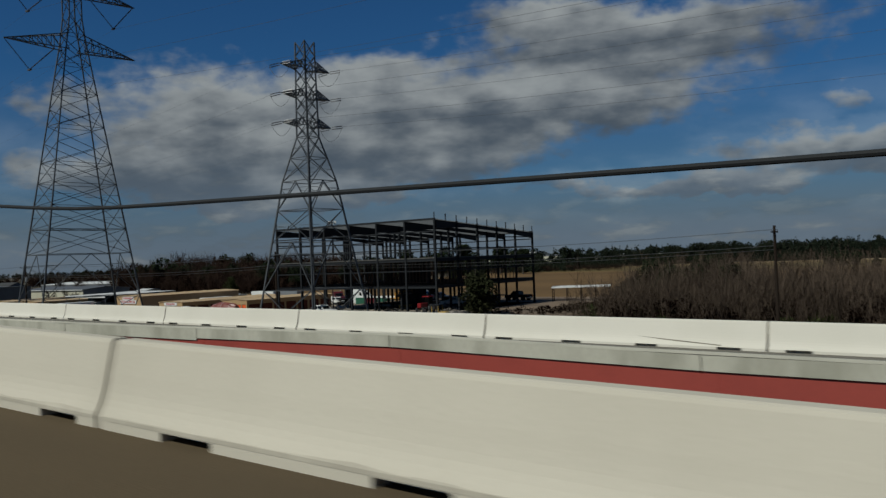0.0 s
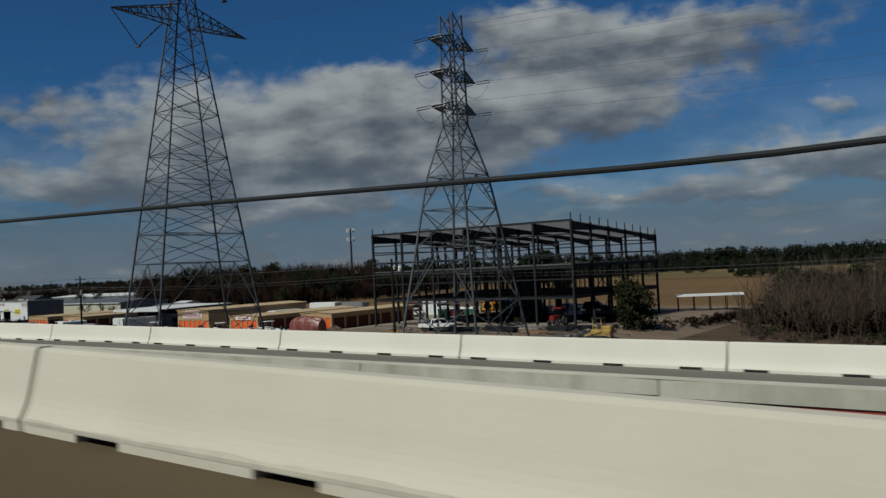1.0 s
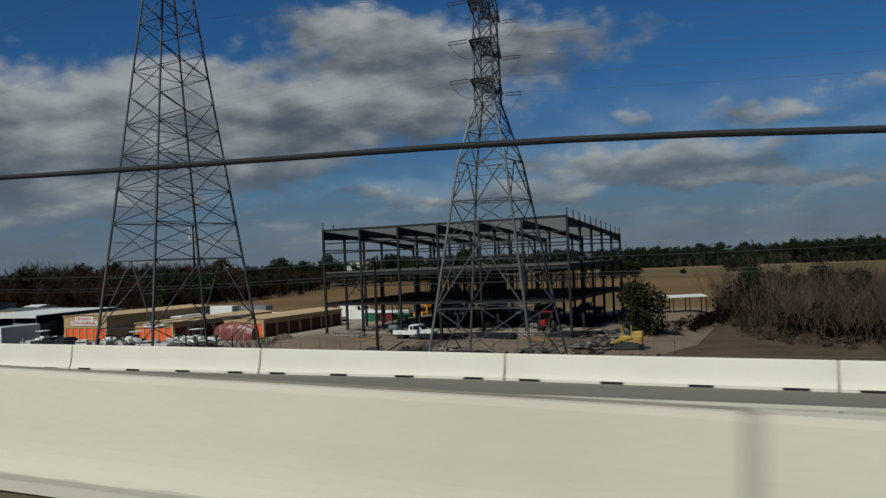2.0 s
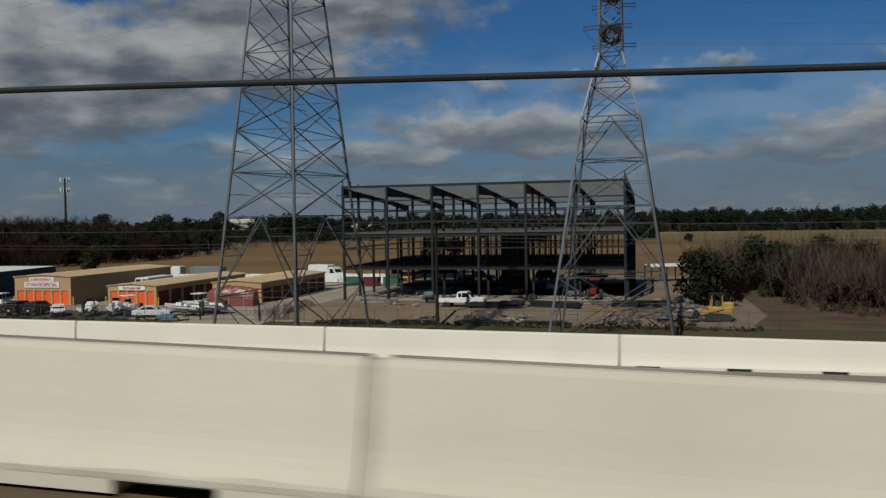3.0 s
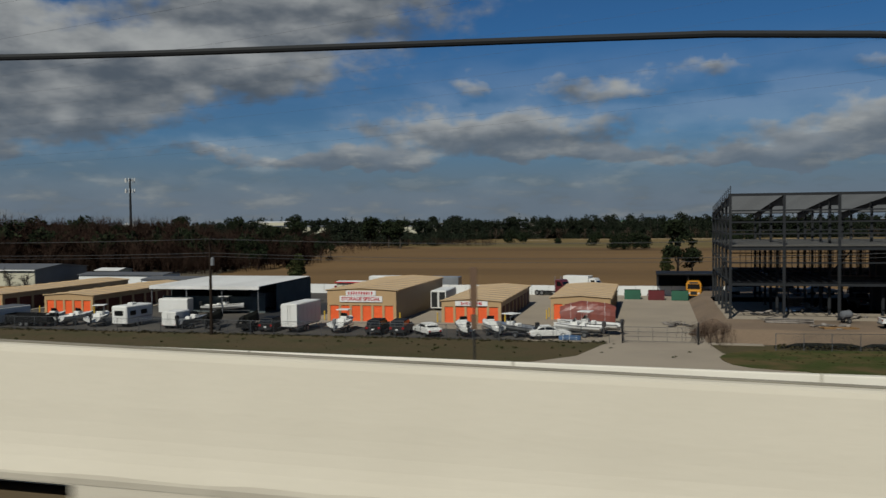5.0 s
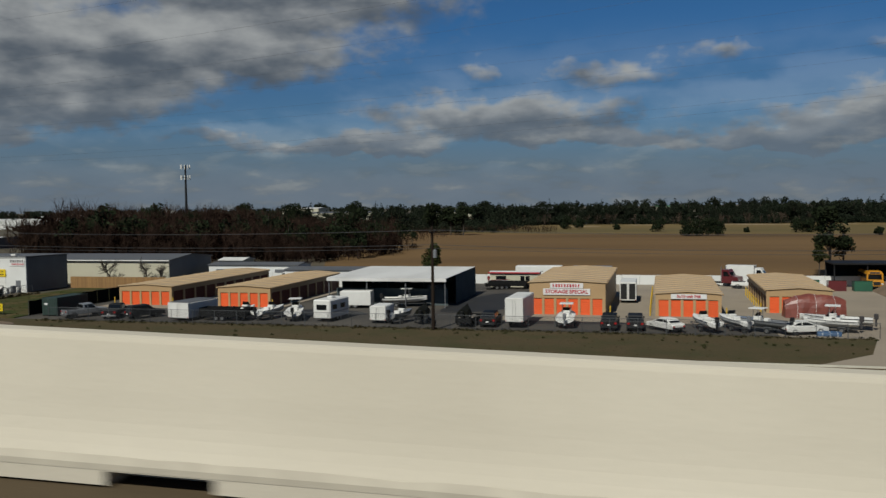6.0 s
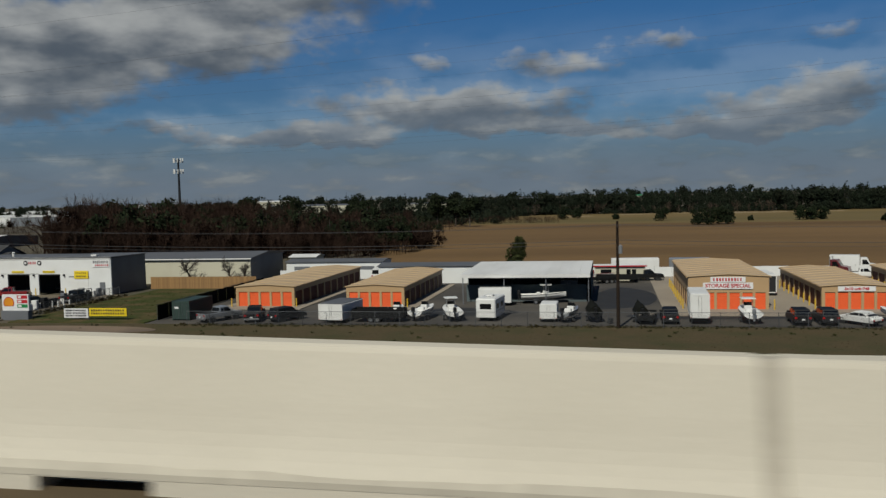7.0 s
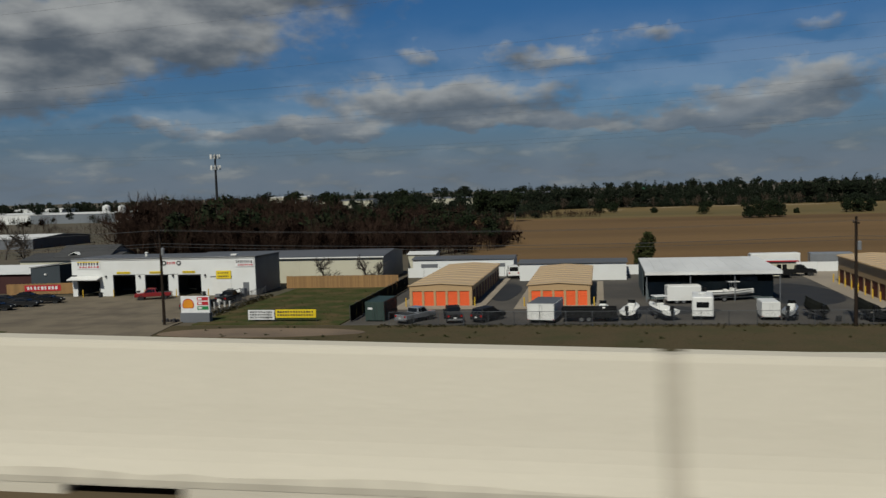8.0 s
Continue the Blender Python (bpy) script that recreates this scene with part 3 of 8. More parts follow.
for x in range(10, -260, -30):
    zt = lane_z(x) - 2.36 * near(x)
    pier = tagged(thing("highway_pier", "round concrete column under the highway", "pier", (x, lane_y(x) - 4, 0), group="highway columns"), kind="structure")
    part("column", Shape().tube((0, 0, -.2), (0, 0, zt - 1.0), .75, .75, 16), FASCIA, pier)
    part("cap_beam", Shape().prism([(-8.4, zt), (-8.4, zt - .6), (-2, zt - 1.2), (2, zt - 1.2), (8.4, zt - .6), (8.4, zt)], "x", -.7, .7), FASCIA, pier)


# ---------------------------------------------------------------- lower ramp beside the highway
NEARNESS = .86


def ramp_y(x):
    """The ramp keeps beside the highway, a little lower."""
    y = 31.2 - .026 * min(0, max(-80, x))
    return lane_y(x) + NEARNESS * (y - lane_y(x))


def ramp_z(x):
    z = 6.55 - .0058 * x - float(np.interp(-x, [0, 66, 92, 112, 140, 260], [0, 0, .28, .30, .46, .8]))
    return lane_z(x) + NEARNESS * (z - lane_z(x)) + float(np.interp(-x, [0, 20, 60, 90, 112, 126, 140, 156], [-.14, -.10, -.09, -.07, -.11, -.03, .08, .18]))


def ramp_widen(x):
    """The deck grows wider along the way."""
    return float(np.interp(-x, [40, 75], [1, 1.28]))


RX = [30 - 6.0 * k for k in range(50)]
WIDTH, TILT = 5.6, .094


def ramp_extra(x):
    """The ramp parapet grows taller where the deck drops."""
    return .075 + float(np.interp(-x, [0, 66, 92, 112, 260], [0, 0, .28, .30, .30]))


def fascia_depth(x):
    """The slab edge is deeper beyond the expansion joint."""
    return .42 if x > -28 else .50 if x > -37 else .46 if x > -46 else .76


def lip_rise(x):
    """The deck edge lifts a little before the expansion joint."""
    return float(np.interp(-x, [4, 10, 19, 25, 33], [.06, .05, .16, .10, .02]))


def ramp_strip(section, stations=RX):
    def place(x, a, b):
        wider = ramp_widen(x) if a < 0 else 1.0
        rise = lip_rise(x) * max(0, -a) / WIDTH
        return (x, ramp_y(x) + NEARNESS * a * wider, ramp_z(x) + rise + NEARNESS * (b - TILT * a * (wider - 1)))
    return Shape().loft([[place(x, a, b) for a, b in section] for x in stations])


edge = TILT * WIDTH
tagged(part("ramp_road", ramp_strip([(.2, 0), (-WIDTH, edge), (-WIDTH, edge - .2), (.2, -.2)]), RAMP_ROAD), "grey pavement of the lower ramp", "road", kind="structure")
tagged(part("ramp_edge_trim", ramp_strip([(-WIDTH + .12, edge + .035), (-WIDTH - .06, edge + .035), (-WIDTH - .06, edge - .03), (-WIDTH + .12, edge - .03)]), DECK_EDGE),
       "pale concrete lip along the ramp edge", "trim", kind="structure")
ramp_face = tagged(new("ramp_fascia"), "rain-stained concrete edge of the ramp deck", "bridge deck", kind="structure")
girder_set = tagged(new("ramp_girder"), "red-painted steel girders under the ramp", "girder", kind="structure")
for a in (26.08 - 9.04 * k for k in range(32)):
    b = a - 9.01
    deep = fascia_depth((a + b) / 2)
    part("fascia_panel", ramp_strip([(-WIDTH - .056, edge - .03), (-WIDTH - .058, edge - deep), (-WIDTH + .3, edge - deep), (-WIDTH + .3, edge - .03)], (a, b)), FASCIA, ramp_face)
    for off, drop in ((-WIDTH + .12, edge - deep), (-2.7, edge * .5 - .3), (-.3, -.3)):
        z0, z1 = drop, drop - 1.5
        if off < -5:                                          # the outer girder is flush with the deck edge
            off -= .1
        web = [(off - .02, z0), (off - .02, z1), (off + .25, z1), (off + .25, z1 + .04), (off + .02, z1 + .06), (off + .02, z0 - .06), (off + .25, z0 - .04), (off + .25, z0)] if off < -5 else [(off - .25, z0), (off - .25, z0 - .04), (off - .02, z0 - .06), (off - .02, z1 + .06), (off - .25, z1 + .04), (off - .25, z1),
               (off + .25, z1), (off + .25, z1 + .04), (off + .02, z1 + .06), (off + .02, z0 - .06), (off + .25, z0 - .04), (off + .25, z0)]
        part("girder", ramp_strip(web, (a, b)), RED_STEEL, girder_set)
    part("splice_plate", ramp_strip([(-WIDTH - .012, edge - deep - .08), (-WIDTH - .012, edge - deep - 1.43), (-WIDTH + .003, edge - deep - 1.43), (-WIDTH + .003, edge - deep - .08)], (b + .35, b - .3)), RED_STEEL, girder_set)
ramp_wall = tagged(new("ramp_barrier"), "white concrete parapet of the ramp with drain slots", "barrier", kind="structure")
RAMP_START, RAMP_SLOTS = 8.0, (1.0, 3.37, 5.8, 8.25)
RAMP_JOINTS = [9.04 * k for k in range(-3, 31)]
for k in RAMP_JOINTS:
    x = RAMP_START - k
    barrier_panel(x - .03, x - 9.01, ramp_y, ramp_z, [x - c for c in RAMP_SLOTS], ramp_wall, ramp_extra, .128, size=lambda x: NEARNESS, mat=RAMP_WHITE)
    part("joint_filler", Shape().box(x - .028, x + .028, ramp_y(x) - .0, ramp_y(x) + .14, ramp_z(x), ramp_z(x) + NEARNESS * (.84 + ramp_extra(x))), JOINT if abs(x + 28.16) < .2 else PALE_JOINT, ramp_wall)
scuff = []
for k in range(13):
    u = k / 12
    q = -19.5 + 8.2 * u
    h = .60 - .42 * u ** 1.4
    o = -.02 - (.0 if h > .38 else (.38 - h) * .42) - .085 * (.86 - h) / .5
    w = .012 + .02 * math.sin(math.pi * u)
    scuff.append([(q, ramp_y(q) + NEARNESS * o + e, ramp_z(q) + NEARNESS * (h + g)) for e, g in ((-.006, -w), (-.006, w), (.02, w), (.02, -w))])
part("tyre_scuff", Shape().loft(scuff), JOINT, ramp_wall, "dark curved tyre scuff")
for x in range(18, -260, -36):
    pier = tagged(thing("ramp_pier", "concrete column carrying the ramp", "pier", (x, ramp_y(x) - 2.4, 0), group="ramp columns"), kind="structure")
    zt = ramp_z(x) - 1.55
    part("column", Shape().tube((0, 0, -.2), (0, 0, zt - .8), .7, .7, 16), FASCIA, pier)
    part("cap_beam", Shape().box(-.6, .6, -2.4, 2.4, zt - .85, zt), FASCIA, pier)


def road_sign():
    s = thing("road_sign", "weathered brown sign panel on a tall thin steel post", "road sign", (-138.8, 33.4, 0))
    part("post", Shape().tube((0, 0, -.2), (0, 0, 11.7), .045, .035, 8), STEEL, s)
    part("panel", Shape().rbox(-.13, .13, -.09, -.06, 10.2, 11.7, .01), SIGN_BROWN, s, "brown sign panel")
    part("lower_panel", Shape().rbox(-.11, .11, -.09, -.06, 9.4, 9.95, .01), SIGN_BROWN, s)


road_sign()


# ---------------------------------------------------------------- dark window line, set out along the highway
def window_line_height(x):
    """Height of the strand for the dark window line, which dips and rises a little."""
    xs = [-30, 4.3, 7.8, 14, 17.6, 20.9, 28, 31, 37, 42.5, 46.6, 52, 54.6, 56.6, 62.7, 76, 86, 92.2, 98.6, 104.9, 111.2, 117.9, 124.4, 130.9, 137.4, 142.6, 154, 300]
    zs = [9.6, 10.27, 10.36, 10.54, 10.88, 10.99, 11.16, 11.07, 11.25, 11.38, 11.51, 11.65, 11.82, 11.98, 12.14, 12.70, 12.98, 13.06, 13.21, 13.51, 13.61, 13.60, 13.74, 14.66, 14.75, 14.98, 15.7, 24.5]
    return float(np.mean([np.interp(-x + d, xs, zs) for d in (-1.2, -.6, 0, .6, 1.2)]))


WINDOW_LINE_OFFSET = 6.0
# a dark line of the car window, modelled as a strand beside the highway
cable = thing("cable", "black strand standing for a dark line on the car window", "cable")
cs = Shape()
stations = [30 - 1.0 * k for k in range(331)]
rings = []
for x in stations:
    y, z = lane_y(x) + WINDOW_LINE_OFFSET, window_line_height(x)
    rings.append([(x, y + .025 * math.cos(a), z + .025 * math.sin(a)) for a in (k * math.pi / 4 for k in range(8))])
part("window_line_strand", cs.loft(rings), WINDOW_LINE, cable)
# unseen posts added at both ends to hold the strand
for x in (24, -296):
    y, z = lane_y(x) + WINDOW_LINE_OFFSET, window_line_height(x)
    post = thing("added_line_post", "added slim steel post holding the end of the black strand", "post", (x, y, 0), group="cable posts")
    part("post", Shape().tube((0, 0, -.2), (0, 0, z + .15), .06, .04, 10), STEEL, post)
    part("clamp", Shape().rbox(-.08, .08, -.06, .06, z - .09, z + .06, .01), STEEL, post)


# ---------------------------------------------------------------- steel frame under construction
def steel_frame():
    """x from -123.05 to -86.2, y from 111.5 to 140.8; pad at 1.15 m."""
    f = thing("steel_frame_building", "unfinished three-storey building of bare grey steel", "building", (-123.05, 111.5, 1.15))
    L, D, bays, rows = 36.85, 29.3, 6, 5
    bx, by = L / bays, D / rows
    z2, z3 = 4.45, 8.75

    def roof(y):
        return 15.15 - 2.05 * y / D

    column_mesh = {}
    for j in range(rows + 1):
        for i in range(bays + 1):
            y = j * by
            inner = 0 < i < bays and 0 < j < rows
            h = roof(y) if not inner else (roof(y) if j % 2 == 0 or i in (2, 4) else z3)
            key = round(h, 2)
            if key not in column_mesh:
                c = Shape()
                c.box(-.15, .15, -.16, -.135, 0, h).box(-.15, .15, .135, .16, 0, h).box(-.012, .012, -.135, .135, 0, h).box(-.24, .24, -.24, .24, -.05, .04)
                column_mesh[key] = c.mesh("column")
            part("column", column_mesh[key], STEEL, f, at=(i * bx, y, 0))
    beam_x, beam_y = (Shape() for _ in range(2))
    for s, n, axis in ((beam_x, bx, 0), (beam_y, by, 1)):
        a, b = .16, n - .16
        if axis == 0:
            s.box(a, b, -.11, .11, -.03, 0).box(a, b, -.11, .11, -.45, -.42).box(a, b, -.012, .012, -.42, -.03)
        else:
            s.box(-.11, .11, a, b, -.03, 0).box(-.11, .11, a, b, -.45, -.42).box(-.012, .012, a, b, -.42, -.03)
    mx, my = beam_x.mesh("beam"), beam_y.mesh("beam")
    for z in (z2, z3):
        for j in range(rows + 1):
            for i in range(bays):
                part("beam", mx, STEEL, f, at=(i * bx, j * by, z))
        for i in range(bays + 1):
            for j in range(rows):
                part("beam", my, STEEL, f, at=(i * bx, j * by, z))
    # tapered roof frames on each column line, with eave and purlins
    for i in range(bays + 1):
        x = i * bx
        s = Shape()
        for y0, y1, d0, d1 in ((.1, 9.0, 1.25, .55), (9.0, 20.3, .55, .55), (20.3, D - .1, .55, 1.0)):
            za, zb = roof(y0) - .25, roof(y1) - .25
            s.prism([(y0, za), (y1, zb), (y1, zb - d1), (y0, za - d0)], "x", x - .02, x + .02)
            s.prism([(y0, za - d0), (y1, zb - d1), (y1, zb - d1 - .03), (y0, za - d0 - .03)], "x", x - .13, x + .13)
            s.prism([(y0, za), (y1, zb), (y1, zb - .03), (y0, za - .03)], "x", x - .13, x + .13)
        part("roof_frame", s, STEEL, f)
    pm = Shape().box(0, L, -.006, .006, -.21, 0).box(0, L, -.006, .06, -.012, 0).box(0, L, -.06, -.006, -.21, -.198).mesh("purlin")
    for k in range(1, 27):
        y = k * D / 27
        part("purlin", pm, PURLIN, f, at=(0, y, roof(y) - .03))
    for y in (0, D):
        part("eave_beam", Shape().box(-.15, L + .15, y - .09, y + .09, roof(y) - .30, roof(y) + .02), STEEL, f)
    for i in range(bays):
        part("floor_deck", Shape().box(i * bx + .01, (i + 1) * bx - .01, .05, D - .05, z3 + .01, z3 + .17), FLOOR_SLAB, f, "thin concrete floor on metal decking")
        part("floor_deck", Shape().box(i * bx + .01, (i + 1) * bx - .01, 4 * by + .12, D - .05, z2 + .01, z2 + .17), FLOOR_SLAB, f)
    # the middle floor is still open: bar joists between the beams
    joist = Shape().box(-.05, .05, .12, by - .12, -.05, 0).box(-.05, .05, .12, by - .12, -.36, -.32)
    for k in range(10):
        y0, y1 = .15 + k * (by - .3) / 10, .15 + (k + 1) * (by - .3) / 10
        joist.beam((0, y0, -.33 if k % 2 else -.04), (0, y1, -.04 if k % 2 else -.33), .025)
    jm = joist.mesh("bar_joist")
    for i in range(2):
        for k in range(1, 5):
            for j in range(4):
                part("bar_joist", jm, STEEL, f, at=(i * bx + k * bx / 5, j * by, z2 - .02))
    # pale slab covers the sunlit part; the dirt beyond has shade in its colour
    part("ground_slab", Shape().box(-.4, L + .4, -.4, 8.4, -.25, -.02), DRIVE, f, "pale concrete ground slab")
    part("ground_slab", Shape().box(-.4, 12.4, 8.41, 22, -.25, -.02), DRIVE, f)
    part("dirt_floor", Shape().box(12.41, L + .4, 8.41, D + .4, -.25, -.03).box(-.4, 12.4, 22.01, D + .4, -.25, -.03), SHADED_DIRT, f, "bare dirt floor with the indoor shade in its colour")
    # wall girts and parapet posts
    g = Shape().box(.16, bx - .16, -.03, .03, 0, .17).mesh("girt")
    gy = Shape().box(-.03, .03, .16, by - .16, 0, .17).mesh("girt")
    for z in (10.2, 11.6, 13.0, 6.7):
        for i in range(bays):
            for y in (-.1, D + .1):
                part("girt", g, STEEL, f, at=(i * bx, y, z))
    for z in (10.2, 12.0, 6.7):
        for j in range(rows):
            for x in (-.1, L + .1):
                part("girt", gy, STEEL, f, at=(x, j * by, z))
    post = Shape().box(-.06, .06, -.06, .06, 0, 1.15).mesh("parapet_post")
    for x in (0, L):
        for j in range(rows * 2 + 1):
            y = j * by / 2
            part("parapet_post", post, STEEL, f, at=(x, y, roof(y) - .2))
    # braces in two bays, framed partitions on the middle floor
    for x, z0, z1 in ((0, z2, z3), (L, z2, z3), (L, 0, z2)):
        part("brace", Shape().beam((x, by, z0 + .1), (x, 2 * by, z1 - .4), .09), STEEL, f)
        part("brace", Shape().beam((x, 2 * by, z0 + .1), (x, by, z1 - .4), .09), STEEL, f)
    for x, z0 in ((12.4, z2), (30.8, z2)):
        part("brace", Shape().beam((x, 8.0, z0 + .1), (x + 3.2, 8.0, z3 - .4), .16), STEEL, f)
    stud = Shape().box(-.045, .045, -.05, .05, .17, z3 - z2 - .45).mesh("stud")
    for y, x0, x1, step in ((8.6, 13.0, 36.0, .75), (17.8, 8.0, 34.0, .85), (24.6, 3.5, 36.0, .8)):
        x = x0
        while x < x1:
            part("stud", stud, RED_STEEL_STUD, f, at=(x, y, z2))
            x += step
    for y, x0, x1 in ((8.6, 13.0, 36.0), (17.8, 8.0, 34.0), (24.6, 3.5, 36.0)):
        for z in (z2 + .2, (z2 + z3) / 2, z3 - .5):
            part("stud_rail", Shape().box(x0 - .2, x1 + .2, y - .04, y + .04, z, z + .09), RED_STEEL_STUD, f)
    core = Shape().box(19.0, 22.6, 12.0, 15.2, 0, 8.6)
    part("stair_core", core, SHADE_BLACK, f, "dark block stair core")
    for i, j in ((1, 1), (3, 1), (5, 1), (2, 3), (4, 3), (5, 4)):
        part("pipe", Shape().tube((i * bx + 1.4, j * by + .5, 0), (i * bx + 1.4, j * by + .5, 4.3), .09, .09, 8), STEEL, f)
    return f


steel_frame()


# ---------------------------------------------------------------- lattice towers
def lattice(tower, levels, cx, cy, w_of, d_of, leg, brace, material, style):
    """Legs and bracing of a four-sided tower; w_of and d_of give the half widths in x and y by height."""
    corners = [(-1, -1), (1, -1), (1, 1), (-1, 1)]

    def at(c, z):
        return Vector((cx + c[0] * w_of(z), cy + c[1] * d_of(z), z))
    for c in corners:
        rings = []
        for a in levels:
            p, w = at(c, a), leg * (.62 if a < 20 else .5)
            rings.append([(p.x + i * w, p.y + j * w, p.z) for i, j in corners])
        part("leg", Shape().loft(rings), material, tower)
    for n, (a, b) in enumerate(zip(levels, levels[1:])):
        for k in range(4):
            c, e = corners[k], corners[(k + 1) % 4]
            p0, p1, q0, q1 = at(c, a), at(e, a), at(c, b), at(e, b)
            kind, bars_ = style(n), []
            if kind == "K":                                   # a wide inverted V with props
                mid = (q0 + q1) / 2
                bars_ += [(p0, mid, 1.2), (p1, mid, 1.2), (q0, q1, 1.2)]
                for foot, hip in ((p0, q0), (p1, q1)):
                    bars_ += [((foot + mid) / 2, foot.lerp(hip, .5), .7), (foot * .25 + mid * .75, foot.lerp(hip, .75), .7), ((foot + mid) / 2, foot.lerp(hip, .75), .6)]
            elif kind == "X":
                m = (p0 + q1) / 2
                bars_ += [(p0, q1, 1), (p1, q0, 1), (q0, q1, .9)]
                bars_ += [(p0.lerp(q0, .5), m.lerp(p0.lerp(q0, .5), .45), .6), (p1.lerp(q1, .5), m.lerp(p1.lerp(q1, .5), .45), .6)]
            elif kind == "Z":
                bars_ += [(p0 if n % 2 else p1, q1 if n % 2 else q0, 1), (q0, q1, .8)]
            else:
                bars_ += [(p0, q1, 1), (p1, q0, 1)]
            for a_, b_, w_ in bars_:
                part("brace", Shape().beam(a_, b_, brace * w_), material, tower)
    for z in (levels[1], levels[3]):
        part("plan_brace", Shape().beam(at(corners[0], z), at(corners[2], z), brace).beam(at(corners[1], z), at(corners[3], z), brace), material, tower)


def truss_arm(tower, material, cx, cy, z, x_half, reach, depth, side, tip_drop=0.0, brace=.07):
    """A tapering crossarm along y with two lower and two upper chords that meet at the tip."""
    tip = Vector((cx, cy + side * reach, z - tip_drop))
    s = Shape()
    n = 7
    root = 1.0
    for sx in (-1, 1):
        low0, up0 = Vector((cx + sx * x_half, cy + side * root, z - .15)), Vector((cx + sx * x_half, cy + side * root, z + depth))
        s.beam(low0, tip, .11).beam(up0, tip, .11)
        last = low0
        for k in range(1, n):
            u = k / n
            lo, up = low0.lerp(tip, u), up0.lerp(tip, u)
            s.beam(lo, up, brace).beam(last, up, brace)
            last = lo
    for k in range(n):
        a, b = Vector((cx - x_half, cy + side * root, z - .15)).lerp(tip, k / n), Vector((cx + x_half, cy + side * root, z - .15)).lerp(tip, (k + 1) / n)
        s.beam(a, b, brace)
        a, b = Vector((cx - x_half, cy + side * root, z + depth)).lerp(tip, (k + 1) / n), Vector((cx + x_half, cy + side * root, z + depth)).lerp(tip, k / n)
        s.beam(a, b, brace)
    return part("crossarm", s, material, tower)


def insulator(tower, p, q, r=.10):
    p, q = Vector(p), Vector(q)
    s = Shape().tube(p, q, .03, .03, 6)
    n = max(6, int((q - p).length / .17))
    for k in range(n):
        c = p.lerp(q, (k + .5) / n)
        d = (q - p).normalized() * .035
        s.tube(c - d, c + d, r, r * .6, 8)
    return part("insulator", s, INSULATOR, tower)


def tall_tower():
    cx, cy = -108.75, 64.9
    t = thing("transmission_tower", "tall grey lattice power tower with wide crossarms", "pylon", (0, 0, 0), group="power towers")
    levels = [0, 6.6, 12.2, 15.4, 18.4, 21.3, 24.0, 26.5, 28.8, 31.0, 33.1, 35.1, 37.0, 38.9, 41.0, 43.2, 45.6, 48.0, 50.2]

    def w(z):
        return max(.85, 2.62 + (12.2 - z) * .064)

    def d(z):
        return max(.85, 5.75 + (12.2 - z) * .160)
    lattice(t, levels, cx, cy, w, d, .135, .065, GALVANISED, lambda n: "K" if n == 1 else "X" if n in (0, 2, 3, 4, 5) else "Z" if n % 2 else "plain")
    for side in (-1, 1):
        truss_arm(t, GALVANISED, cx, cy, 39.0, .9, 9.0, 1.9, side)
        truss_arm(t, GALVANISED, cx, cy, 46.4, .9, 9.2, 1.7, side)
        truss_arm(t, GALVANISED, cx, cy, 49.8, .8, 5.5, .5, side)
        for z in (39.0, 46.4):
            v = (cx, cy + side * 5.9, z - 3.5)
            if side > 0 and z < 40:
                continue
            insulator(t, (cx, cy + side * 8.9, z - .1), v)
            insulator(t, (cx, cy + side * 2.6, z - .3), v)
            part("yoke", Shape().box(cx - .3, cx + .3, v[1] - .15, v[1] + .15, v[2] - .12, v[2] + .05), GALVANISED, t)


def dead_end_tower():
    cx, cy = -86.0, 84.6
    t = thing("transmission_tower", "grey lattice power tower with three short arm levels", "pylon", (0, 0, 0), group="power towers")
    levels = [0, 6.4, 12.7, 16.9, 20.7, 23.8, 26.6, 28.4, 30.2, 32.0, 33.9, 35.7, 37.4, 39.3]

    def w(z):
        side = np.interp(z, [0, 12.7, 20.7, 26.6, 39.3], [11.0, 7.3, 5.0, 2.05, 1.75])
        return side / 2
    lattice(t, levels, cx, cy, w, w, .16, .08, GALVANISED, lambda n: "K" if n in (1, 3) else "X" if n < 6 else "plain")
    for z in (28.2, 32.0, 35.8):
        for side in (-1, 1):
            truss_arm(t, GALVANISED, cx, cy, z, .95, 4.4, .9, side, brace=.09)
            for sx in (-1, 1):
                for dz in (.12, -.16):
                    insulator(t, (cx + sx * .25, cy + side * 4.3, z + dz), (cx + sx * 2.1, cy + side * 4.4, z + dz - .05), .075)
            curve = [Vector((cx + 2.1 * u, cy + side * 4.45, z - .1 - 1.7 * (1 - u * u))) for u in (-1 + k / 4 for k in range(9))]
            jump = Shape().loft([[(p.x + .025 * math.cos(a), p.y + .025 * math.sin(a), p.z + .018 * math.cos(a)) for a in (2 * math.pi * j / 5 for j in range(5))] for p in curve])
            part("jumper_wire", jump, WIRE, t)


tall_tower()
dead_end_tower()


def hanging(a, b, sag, r, n):
    """A round wire that sags between two points."""
    rings = []
    for k in range(n + 1):
        u = k / n
        p = Vector(a).lerp(Vector(b), u) - Vector((0, 0, 4 * sag * u * (1 - u)))
        rings.append([(p.x, p.y + r * math.cos(t), p.z + r * math.sin(t)) for t in (0, 1.257, 2.513, 3.77, 5.027)])
    return Shape().loft(rings)


